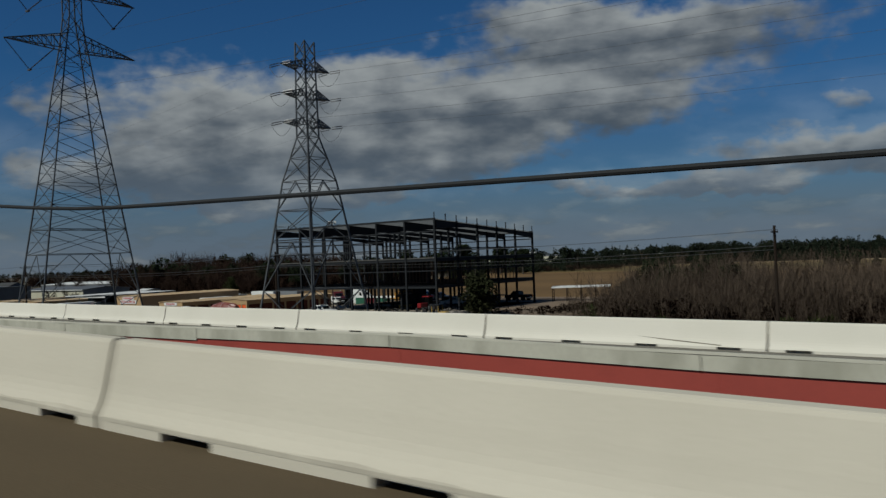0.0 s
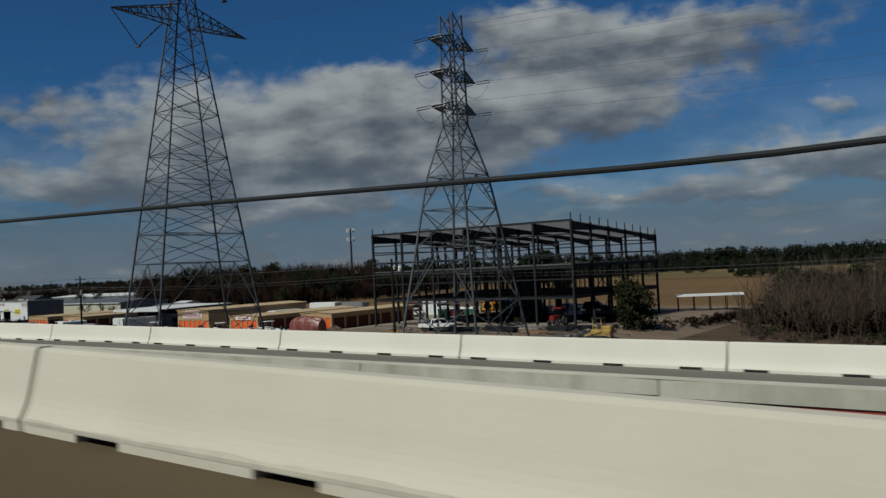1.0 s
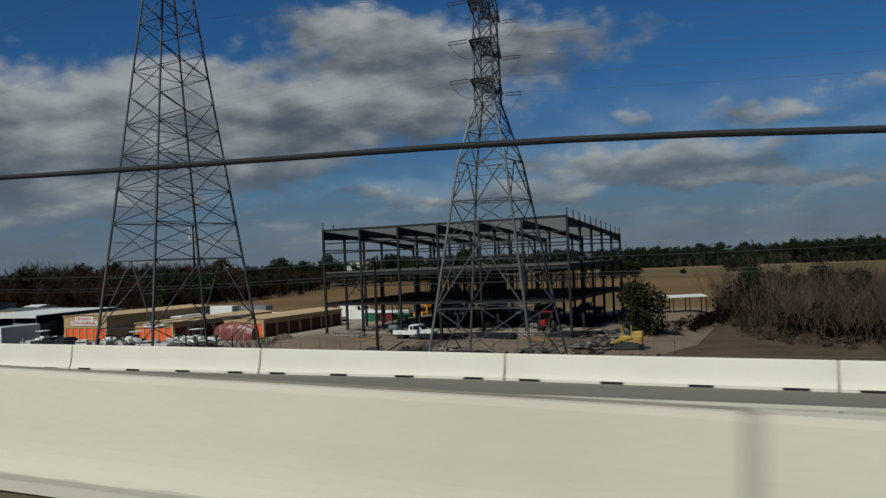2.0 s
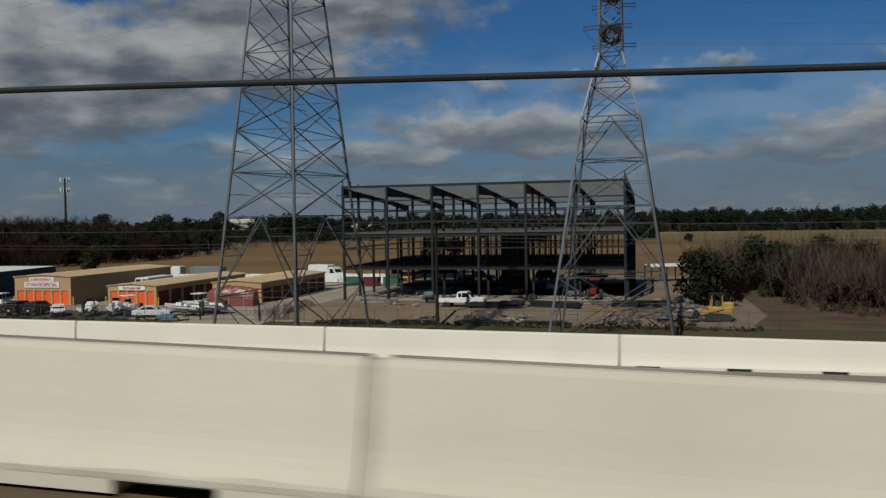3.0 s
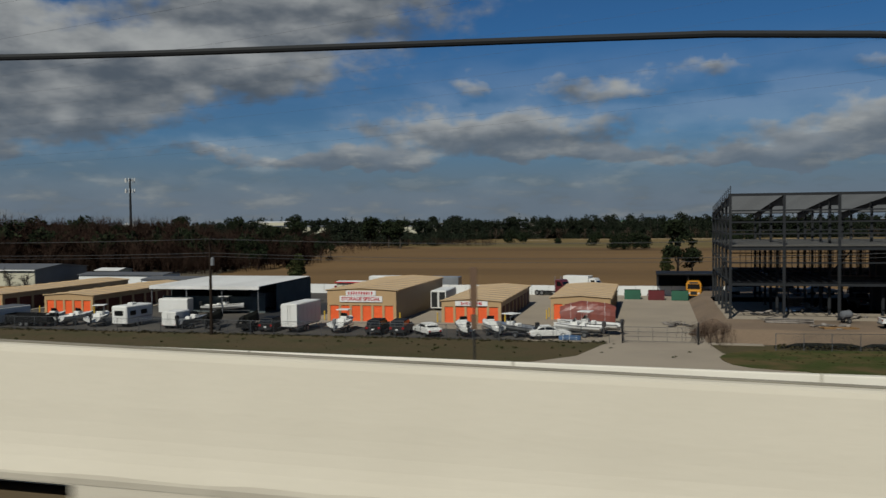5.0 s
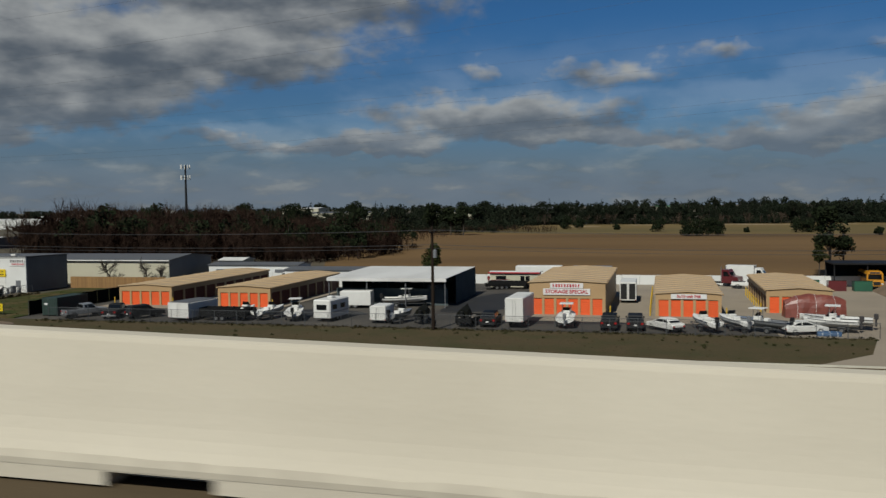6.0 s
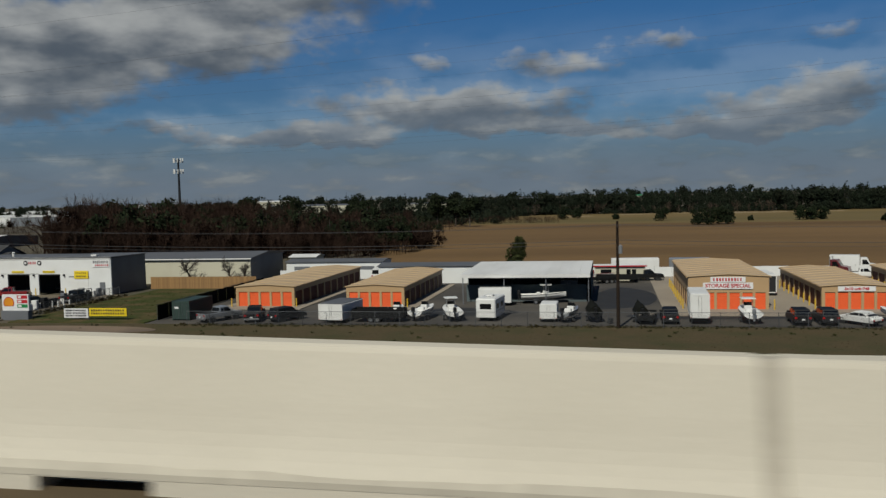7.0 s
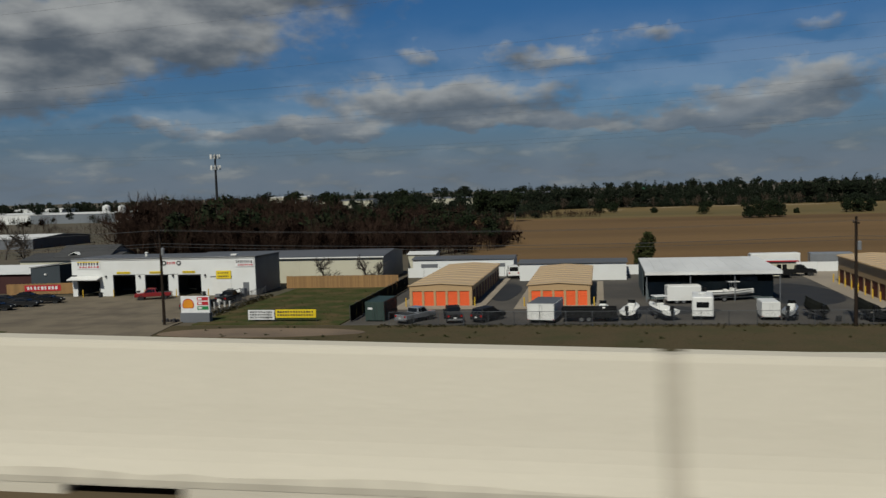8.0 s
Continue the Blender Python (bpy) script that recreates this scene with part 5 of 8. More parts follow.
shed("white_shed", "long white metal shed behind the storage yard", -224.5, -206.5, 143.5, 150.5, 3.0, WHITE_WALL, GREY_ROOF, .35, 0)
shed("white_shed", "low white metal shed with a grey roof", -245.5, -226.5, 153.5, 160, 3.1, WHITE_WALL, GREY_ROOF, .35, 3)
office = shed("mobile_office", "beige mobile office with a red roof edge", -187.2, -178.8, 146.5, 150.0, 2.5, CREAM, PALE_ROOF, .12, 0)
part("roof_edge", Shape().box(-187.5, -178.5, 146.18, 146.24, 2.46, 2.66), SIGN_RED, office, "red roof edge")
for a, c in ((-186.2, -184.4), (-181.9, -181.2), (-181.0, -180.3)):
    part("window", Shape().rbox(a, c, 146.45, 146.495, 1.2, 2.0, .01), GLASS, office)
house = shed("neighbour_house", "beige house with a dark grey gabled roof", -322.5, -303.0, 146.0, 157.0, 4.7, CREAM, DARK_SHINGLE, 1.1, 2)
part("upper_roof", Shape().prism([(147.6, 5.15), (152.4, 7.2), (157.2, 5.15), (157.2, 5.3), (152.4, 7.36), (147.6, 5.3)], "x", -316.4, -304.4), DARK_SHINGLE, house, "dark shingled upper gable")
for x in (-316.2, -304.8):
    part("gable_wall", Shape().prism([(148.2, 5.1), (152.4, 7.15), (156.6, 5.1)], "x", x, x + .2), GREY_WALL, house)
part("dormer", Shape().prism([(-313.2, 5.6), (-312.1, 6.15), (-311.0, 5.6), (-311.0, 5.7), (-312.1, 6.27), (-313.2, 5.7)], "y", 148.0, 149.6), WHITE_WALL, house, "white dormer edge")


def slant_garage():
    """A slate-grey gable end with a long low wing of pale roof beside it."""
    b = thing("slate_garage", "slate-grey metal garage with a slanted roof edge", "building", (0, 0, 0))
    part("front_wall", Shape().prism([(-310.0, 0), (-304.3, 0), (-304.3, 5.2), (-310.0, 4.6)], "y", 132.0, 132.2), SLATE_DARK, b)
    part("side_wall", Shape().box(-304.5, -304.3, 132.21, 141.0, 0, 5.1), SLATE_DARK, b)
    part("roof", Shape().prism([(-310.2, 4.62), (-304.1, 5.25), (-304.1, 5.35), (-310.2, 4.72)], "y", 131.8, 141.2), GREY_ROOF, b)
    part("wing_wall", Shape().box(-334.0, -310.02, 132.6, 132.8, 0, 3.5), MAROON_WALL, b, "dull maroon side wing wall")
    part("wing_roof", Shape().prism([(132.2, 3.5), (141.0, 4.4), (141.0, 4.5), (132.2, 3.62)], "x", -334.2, -310.25), PALE_ROOF, b, "pale sloping wing roof")
    part("wall_lamp", Shape().rbox(-307.3, -306.9, 131.82, 131.99, 3.3, 3.6, .03), WHITE, b)


slant_garage()
shed("small_hut", "small pale hut behind the storage units", -248.5, -243.0, 163, 168, 3.4, CREAM, PALE_ROOF, .4, 1)


def open_shed():
    b = thing("open_shed", "dark open-sided shed with a flat roof", "shed", (0, 0, 0))
    part("roof", Shape().box(-131.6, -121.2, 149.5, 157, 3.95, 4.2), CHARCOAL, b)
    for x in (-131.3, -126.4, -121.5):
        for y in (149.8, 156.7):
            part("post", Shape().box(x - .08, x + .08, y - .08, y + .08, 0, 3.95), CHARCOAL, b)
    part("back_panel", Shape().box(-131.5, -121.3, 156.8, 156.9, 0, 3.9), SHADE_BLACK, b)


open_shed()


def pale_canopy():
    b = thing("long_canopy", "long low white canopy on thin dark posts", "canopy", (-79.5, 146.5, 0), 24)
    part("roof", Shape().prism([(-1.6, 3.55), (1.6, 3.75), (1.6, 3.87), (-1.6, 3.67)], "x", -5.4, 5.4), PALE_ROOF, b)
    for k in range(5):
        x = -5.2 + k * 2.6
        part("post", Shape().box(x - .07, x + .07, -1.4, -1.26, 0, 3.56), POLE_WOOD, b)
        part("post", Shape().box(x - .07, x + .07, 1.26, 1.4, 0, 3.73), POLE_WOOD, b)


pale_canopy()

# distant buildings, far beyond the fields
FAR = [("far_warehouse", -760, -624, 566, 606, 7, WHITE_WALL, PALE_ROOF, "distant white warehouse with a pale roof"), ("far_warehouse", -622, -536, 560, 600, 6.6, SLATE_WALL, PALE_ROOF, "distant slate-grey warehouse with a white roof edge"),
       ("far_warehouse", -500, -404, 262, 296, 3.4, GREY_WALL, PALE_ROOF, "low warehouse with a pale flat roof"), ("far_warehouse", -520, -505, 505, 520, 4, WHITE_WALL, PALE_ROOF, "small white shed beside the grey warehouse"),
       ("far_warehouse", -480, -400, 700, 730, 9, CREAM, GREY_ROOF, "distant cream warehouse among trees"), ("far_warehouse", -820, -760, 800, 830, 8, WHITE_WALL, PALE_ROOF, "distant low white metal shed"),
       ("far_warehouse", -370, -320, 760, 790, 8, CREAM, GREY_ROOF, "distant cream building among trees"), ("far_warehouse", -300, -262, 900, 930, 10, GREY_WALL, GREY_ROOF, "distant grey building above the trees"),
       ("far_warehouse", -540, -500, 820, 850, 13, CREAM, PALE_ROOF, "distant pale building among dark trees"), ("far_warehouse", -165, -150, 980, 1000, 10, CREAM, SIGN_GREEN, "distant pale building with a green roof")]
for name, x0, x1, y0, y1, h, wall, roof, label in FAR:
    shed(name, label, x0, x1, y0, y1, h, wall, roof, 1.0, 0)
for x, y, h in ((-610, 640, 11), (-596, 640, 10.5), (-562, 640, 12.5), (-556, 640, 12)):
    t = thing("storage_silo", "distant white upright grain silo", "silo", (x, y, 0), group="far silos")
    part("silo_shell", Shape().tube((0, 0, 0), (0, 0, h), 3.2, 3.2, 14).tube((0, 0, h), (0, 0, h + 1.5), 3.2, .4, 14), WHITE_WALL, t)


# ---------------------------------------------------------------- vehicles (built along +x, front at +x)
def wheel_parts(parent, x, y, r, w, rim=True):
    s = Shape()
    prof = [(r * .62, -w / 2), (r * .95, -w / 2), (r, -w / 3), (r, w / 3), (r * .95, w / 2), (r * .62, w / 2)]
    rings = [[(a * math.cos(t), b, a * math.sin(t)) for a, b in prof] for t in (2 * math.pi * k / 18 for k in range(19))]
    tyre = part("wheel", s.loft(rings, closed=True, caps=False), TYRE, parent, "black tyre", at=(x, y, r))
    if rim:
        q = Shape().tube((0, -w * .36, 0), (0, w * .36, 0), r * .62, r * .62, 16)
        part("rim", q, CHROME, tyre)
    return tyre


def glass_pane(parent, pts, out):
    """A quad of dark glass a little proud of the cabin."""
    o = Vector(out) * .008
    part("window", Shape().add([Vector(p) + o for p in pts] + [Vector(p) - o for p in pts],
                               [(0, 1, 2, 3), (7, 6, 5, 4)] + [(k, (k + 1) % 4, 4 + (k + 1) % 4, 4 + k) for k in range(4)]), GLASS, parent)


def vehicle(kind, paint, label, at, turn, category="car", group="parked vehicles"):
    v = thing(kind, label, category, at, turn, group)
    W = {"sedan": 1.8, "suv": 1.92, "pickup": 1.98, "van": 2.0}[kind.split("_")[-1]]
    k = kind.split("_")[-1]
    # side outline of the lower body, and of the cabin
    if k == "sedan":
        L, body = 4.7, [(-2.35, .35), (-2.35, .80), (-2.2, .95), (-1.5, 1.0), (.95, .98), (2.1, .82), (2.33, .68), (2.35, .35)]
        cab = [(-1.75, .98), (-1.1, 1.42), (.1, 1.45), (1.0, .97)]
        wr, wx = .33, (-1.4, 1.4)
    elif k == "suv":
        L, body = 4.8, [(-2.4, .42), (-2.4, 1.02), (-2.3, 1.12), (1.1, 1.10), (2.2, .98), (2.38, .8), (2.4, .42)]
        cab = [(-2.3, 1.1), (-2.05, 1.74), (.2, 1.78), (1.05, 1.1)]
        wr, wx = .38, (-1.45, 1.45)
    elif k == "pickup":
        L, body = 5.6, [(-2.8, .55), (-2.8, 1.08), (-2.75, 1.12), (-.55, 1.12), (-.55, 1.14), (1.3, 1.14), (2.65, 1.06), (2.78, .9), (2.8, .5)]
        cab = [(-.6, 1.13), (-.45, 1.78), (.75, 1.82), (1.4, 1.13)]
        wr, wx = .41, (-1.75, 1.8)
    else:
        L, body = 5.6, [(-2.8, .45), (-2.8, 1.2), (1.9, 1.2), (2.6, 1.05), (2.8, .85), (2.8, .45)]
        cab = [(-2.78, 1.2), (-2.7, 2.2), (.9, 2.2), (1.95, 1.2)]
        wr, wx = .36, (-1.8, 1.8)
    # body sections across the width give rounded flanks
    ring = []
    for y, inset in ((-W / 2, .06), (-W / 2 + .10, 0), (W / 2 - .10, 0), (W / 2, .06)):
        ring.append([(x * (1 - inset * .4), y, z - (inset if z > .7 else -inset * .6)) for x, z in body])
    part("body", Shape().loft(ring), paint, v)
    ring = []
    for y, s in ((-W / 2 + .10, 0), (-W / 2 + .22, 1), (W / 2 - .22, 1), (W / 2 - .10, 0)):
        top = max(z for _, z in cab)
        ring.append([(x, y if z < top - .2 else y * .90, z if s else z - (.04 if z > top - .1 else 0)) for x, z in cab])
    part("cabin", Shape().loft(ring), paint, v)
    (xa, za), (xb, zb), (xc, zc), (xd, zd) = cab
    yw = W / 2 - .095
    yt = yw * .91
    m = (xb + xc) / 2 - .1
    for sy in (-1, 1):
        glass_pane(v, [(xa + .25, sy * (yw + .004), za + .06), (m - .04, sy * (yw + .004), za + .06), (m - .04, sy * (yt + .012), zb - .12), (xb + .12, sy * (yt + .012), zb - .12)], (0, sy, 0))
        glass_pane(v, [(m + .04, sy * (yw + .004), zd + .06), (xd - .22, sy * (yw + .004), zd + .06), (xc - .05, sy * (yt + .012), zc - .12), (m + .04, sy * (yt + .012), zc - .12)], (0, sy, 0))
    d = .06
    glass_pane(v, [(xd - .02, -yw + .12, zd + .06), (xd - .02, yw - .12, zd + .06), (xc + .07, yt - .1, zc - .1), (xc + .07, -yt + .1, zc - .1)], (.9, 0, .5))
    glass_pane(v, [(xa + .02, -yw + .12, za + .08), (xa + .02, yw - .12, za + .08), (xb - .06, yt - .1, zb - .1), (xb - .06, -yt + .1, zb - .1)], (-.9, 0, .3))
    for x in wx:
        for sy in (-1, 1):
            wheel_parts(v, x, sy * (W / 2 - .12), wr, .24)
            # near-black disc stands for the shade in the arch
            part("wheel_arch", Shape().tube((x, sy * (W / 2 - .24), wr), (x, sy * (W / 2 - .013), wr), wr + .09, wr + .09, 16), SHADE_BLACK, v)
    zl = body[1][1] - .14
    for sy in (-1, 1):
        part("tail_lamp", Shape().rbox(-L / 2 - .02, -L / 2 + .05, sy * (W / 2 - .22) - .13, sy * (W / 2 - .22) + .13, zl - .12, zl + .1, .01), LENS_RED, v)
        part("headlamp", Shape().rbox(L / 2 - .10, L / 2 + .0, sy * (W / 2 - .28) - .18, sy * (W / 2 - .28) + .18, .62, .78, .01), LENS_CLEAR, v)
        part("mirror", Shape().rbox(xd - .3, xd - .15, sy * (W / 2 + .02) - .08, sy * (W / 2 + .02) + .08, zd + .02, zd + .2, .02), paint, v)
    part("bumper", Shape().rbox(-L / 2 - .08, -L / 2 + .12, -W / 2 + .06, W / 2 - .06, .38, .58, .03), CHROME if k == "pickup" else CHARCOAL, v)
    part("bumper", Shape().rbox(L / 2 - .12, L / 2 + .07, -W / 2 + .06, W / 2 - .06, .36, .56, .03), CHROME if k == "pickup" else CHARCOAL, v)
    part("plate", Shape().box(-L / 2 - .095, -L / 2 - .082, -.16, .16, .62, .78), SIGN_WHITE, v)
    if k == "pickup":
        part("bed_floor", Shape().box(-2.68, -.66, -W / 2 + .12, W / 2 - .12, 1.118, 1.128), SHADE_BLACK, v)
    return v


def box_trailer(x, y, turn, l, w, h, label, paint=None, open_end=False, roof=None, base=.45, name="box_trailer"):
    """An enclosed trailer along +x with its doors at -x."""
    t = thing(name, label, "trailer", (x, y, .06), turn, "parked trailers")
    paint = paint or WHITE
    part("body", Shape().rbox(-l / 2, l / 2, -w / 2, w / 2, base, h, .05), paint, t)
    part("roof_cap", Shape().rbox(-l / 2 + .05, l / 2 - .05, -w / 2 + .05, w / 2 - .05, h + .004, h + .07, .03), roof or paint, t)
    for k in range(max(3, int(l / 1.2))):
        a = -l / 2 + .5 + k * 1.2
        for sy in (-1, 1):
            if a < l / 2 - .2:
                part("side_post", Shape().box(a, a + .05, sy * (w / 2 + .008) - .007, sy * (w / 2 + .008) + .007, base + .05, h - .1), paint, t)
    e = -l / 2
    part("end_frame", Shape().box(e - .05, e - .004, -w / 2, -w / 2 + .12, base, h).box(e - .05, e - .004, w / 2 - .12, w / 2, base, h)
         .box(e - .05, e - .004, -w / 2 + .12, w / 2 - .12, h - .14, h).box(e - .05, e - .004, -w / 2 + .12, w / 2 - .12, base, base + .12), paint, t)
    for sy in (-1, 1):
        # an open end is a near-black panel painted as the shade inside
        part("rear_door", Shape().box(e - .03, e - .005, sy * w / 4 - w / 4 + .13, sy * w / 4 + w / 4 - .13, base + .13, h - .15), SHADE_BLACK if open_end else paint, t, "dark panel standing for shade in the open end" if open_end else "")
        part("lock_bar", Shape().tube((e - .05, sy * .16, base + .15), (e - .05, sy * .16, h - .2), .02, .02, 6), CHROME, t)
        part("tail_lamp", Shape().box(e - .07, e - .052, sy * (w / 2 - .1) - .06, sy * (w / 2 - .1) + .06, base + .02, base + .1), LENS_RED, t)
    for dx in (-.45, .45):
        for sy in (-1, 1):
            wheel_parts(t, dx - l * .12, sy * (w / 2 - .12), .36, .22)
    part("chassis", Shape().box(-l / 2 + .1, l / 2 - .1, -w / 2 + .2, w / 2 - .2, base - .14, base - .005), CHARCOAL, t)
    part("drawbar", Shape().beam((l / 2 - .1, .5, base - .08), (l / 2 + 1.2, 0, base - .08), .09).beam((l / 2 - .1, -.5, base - .08), (l / 2 + 1.2, 0, base - .08), .09), CHARCOAL, t)
    part("jack", Shape().tube((l / 2 + 1.0, 0, 0), (l / 2 + 1.0, 0, .7), .04, .04, 8), CHROME, t)
    return t


def boat(x, y, turn, l, label, hull, trim=None, cover=None, console=True):
    """A motor boat on its trailer, bow at +x."""
    t = thing("boat", label, "boat", (x, y, .06), turn, "boats on trailers")
    w = l * .34
    rings = []
    for u in (0, .12, .35, .6, .8, .93, 1.0):
        px = -l / 2 + u * l
        half = w / 2 * (1 - max(0, (u - .45) / .55) ** 2.2) + .03
        keel = .62 + .35 * max(0, (u - .6) / .4) ** 2
        rim = 1.25 + .28 * u * u
        rings.append([(px, -half, rim), (px, -half * .92, rim - .28), (px, -half * .55, keel + .12), (px, 0, keel), (px, half * .55, keel + .12), (px, half * .92, rim - .28), (px, half, rim), (px, half * .8, rim + .03), (px, 0, rim + (.06 if u > .5 else -.32)), (px, -half * .8, rim + .03)])
    part("hull", Shape().loft(rings), hull, t)
    part("rub_rail", Shape().loft([[(r[0][0], s * r[6][1] * 1.015, r[0][2] - .02 + d) for s, d in ((1, 0), (1, .06), (.97, .06), (.97, 0))] for r in rings[:-1]]), trim or CHARCOAL, t)
    part("rub_rail", Shape().loft([[(r[0][0], -s * r[6][1] * 1.015, r[0][2] - .02 + d) for s, d in ((1, 0), (1, .06), (.97, .06), (.97, 0))] for r in rings[:-1]]), trim or CHARCOAL, t)
    if console:
        part("console", Shape().rbox(-.1, .75, -.42, .42, 1.05, 1.75, .06), WHITE, t)
        part("windscreen", Shape().prism([(.2, 1.75), (.55, 1.75), (.25, 2.15), (.18, 2.15)], "y", -.42, .42), GLASS, t)
        part("seat", Shape().rbox(-.95, -.45, -.4, .4, 1.0, 1.55, .06), WHITE, t)
        if l > 6:
            for sy in (-1, 1):
                part("tee_top_leg", Shape().tube((.1, sy * .5, 1.2), (.0, sy * .5, 2.55), .03, .03, 6).tube((.7, sy * .5, 1.2), (.6, sy * .5, 2.55), .03, .03, 6), CHROME, t)
            part("tee_top", Shape().rbox(-.5, 1.1, -.8, .8, 2.55, 2.63, .03), WHITE, t)
    if cover:
        part("boat_cover", Shape().loft([[(r[0][0], s * r[6][1] * 1.03, z) for s, z in ((-1, r[0][2] - .1), (-.6, r[0][2] + .5), (0, r[0][2] + .75), (.6, r[0][2] + .5), (1, r[0][2] - .1))] for r in rings]), cover, t, "fabric boat cover")
    part("outboard", Shape().rbox(-l / 2 - .55, -l / 2 - .1, -.2, .2, 1.25, 1.85, .07).box(-l / 2 - .42, -l / 2 - .2, -.1, .1, .45, 1.26), trim or BLACK, t, "outboard motor")
    part("trailer_frame", Shape().beam((-l / 2, .55, .5), (l * .3, .55, .5), .08).beam((-l / 2, -.55, .5), (l * .3, -.55, .5), .08).beam((l * .3, .55, .5), (l / 2 + .9, 0, .5), .08)
         .beam((l * .3, -.55, .5), (l / 2 + .9, 0, .5), .08).beam((-l * .3, -.6, .5), (-l * .3, .6, .5), .08).beam((l * .2, -.6, .5), (l * .2, .6, .5), .08), GALVANISED, t)
    for sy in (-1, 1):
        wheel_parts(t, -l * .18, sy * (w / 2 - .02), .32, .2)
        part("fender", Shape().rbox(-l * .18 - .42, -l * .18 + .42, sy * (w / 2 - .02) - .13, sy * (w / 2 - .02) + .13, .66, .73, .03), GALVANISED, t)
    return t


def flat_trailer(x, y, turn, l, w, h, label, paint):
    t = thing("open_trailer", label, "trailer", (x, y, .06), turn, "parked trailers")
    part("bed", Shape().box(-l / 2, l / 2, -w / 2, w / 2, .55, .68), paint, t)
    for sy in (-1, 1):
        part("side_panel", Shape().box(-l / 2, l / 2, sy * (w / 2 - .02) - .02, sy * (w / 2 - .02) + .02, .69, h), paint, t)
        for k in range(int(l / .9)):
            a = -l / 2 + .1 + k * .9
            part("side_stake", Shape().box(a, a + .06, sy * (w / 2 + .03) - .025, sy * (w / 2 + .03) + .025, .55, h + .02), paint, t)
        for dx in (-.9, -.05):
            wheel_parts(t, dx, sy * (w / 2 - .14), .36, .22)
    for e in (-l / 2, l / 2):
        part("end_panel", Shape().box(e - .02, e + .02, -w / 2 + .05, w / 2 - .05, .69, h), paint, t)
    part("drawbar", Shape().beam((l / 2, .5, .55), (l / 2 + 1.3, 0, .55), .1).beam((l / 2, -.5, .55), (l / 2 + 1.3, 0, .55), .1), paint, t)


def motorhome(x, y, turn, label):
    t = thing("camper", label, "camper", (x, y, .06), turn, "parked trailers")
    part("body", Shape().rbox(-2.6, 2.6, -1.2, 1.2, .5, 2.75, .14), WHITE, t)
    for sy in (-1, 1):
        for a, b in ((-1.9, -.8), (.2, 1.4)):
            part("window", Shape().rbox(a, b, sy * 1.21 - .012, sy * 1.21 + .012, 1.5, 2.1, .004), GLASS, t)
        part("stripe", Shape().box(-2.4, 2.4, sy * 1.205 - .004, sy * 1.205 + .004, 1.1, 1.24), SILVER, t)
        for dx in (-.5, .35):
            wheel_parts(t, dx, sy * 1.05, .36, .22)
    part("window", Shape().rbox(-2.62, -2.6, -.7, .7, 1.5, 2.15, .004), GLASS, t)
    part("roof_unit", Shape().rbox(-.5, .4, -.4, .4, 2.76, 3.0, .05), WHITE, t)
    part("drawbar", Shape().beam((2.5, .4, .5), (3.7, 0, .5), .09).beam((2.5, -.4, .5), (3.7, 0, .5), .09), CHARCOAL, t)


# front row along the verge
vehicle("silver_pickup", SILVER, "old silver pickup truck parked nose in", (-233.4, 99.6, .06), 60, "pickup")
vehicle("black_pickup", BLACK, "black pickup truck parked nose in", (-228.8, 100.0, .06), 105, "pickup")
vehicle("dark_suv", CHARCOAL, "dark grey four-wheel drive parked nose in", (-224.4, 99.9, .06), 60, "car")
box_trailer(-217.4, 100.2, 82, 6.0, 3.2, 2.35, "white utility trailer with a grey sloping roof", WHITE, roof=GREY_ROOF)
flat_trailer(-212.2, 99.2, 0, 6.4, 2.2, 1.65, "black steel dump trailer", BLACK)
boat(-207.2, 101.6, 78, 5.6, "small white fishing boat on a trailer", WHITE, CHARCOAL)
boat(-203.8, 101.8, 108, 6.4, "white centre-console boat with a raised top", WHITE, CHARCOAL)
motorhome(-198.9, 101.9, 84, "white camper trailer with small windows")
box_trailer(-191.7, 100.6, 90, 3.4, 2.0, 2.1, "small white cargo trailer", WHITE)
boat(-189.2, 100.4, 70, 4.4, "small grey boat on a trailer", SILVER, CHARCOAL)
boat(-181.2, 100.5, 95, 4.8, "dark covered boat on a trailer", CHARCOAL, BLACK, cover=DARK_SCREEN, console=False)
vehicle("black_suv", BLACK, "black four-wheel drive parked beside trailers", (-177.9, 100.0, .06), 90)
box_trailer(-174.6, 101.0, 88, 7.0, 2.1, 3.45, "tall white box trailer with double rear doors", WHITE, base=.8)
boat(-169.1, 101.0, 92, 6.2, "white open boat with a cluttered console", WHITE, SILVER)
vehicle("black_suv", BLACK, "black four-wheel drive parked nose in", (-164.0, 99.4, .1), 90)
vehicle("black_suv", CHARCOAL, "charcoal four-wheel drive parked nose in", (-161.2, 99.5, .1), 92)
vehicle("white_sedan", WHITE, "white saloon car parked at an angle", (-157.9, 98.8, .1), 128)
boat(-153.7, 99.6, 112, 5.6, "white runabout boat on a trailer", WHITE, CHARCOAL)
boat(-147.8, 99.4, 150, 6.2, "long grey and white boat on a trailer", SILVER, CHARCOAL)
vehicle("white_sedan", WHITE, "white saloon car beside boats", (-143.6, 98.2, .1), 20)
boat(-139.6, 103.0, 168, 7.4, "large white speedboat on a trailer", WHITE, INK)
boat(-140.6, 100.2, 174, 5.4, "low white speedboat with a dark hull stripe", WHITE, INK)


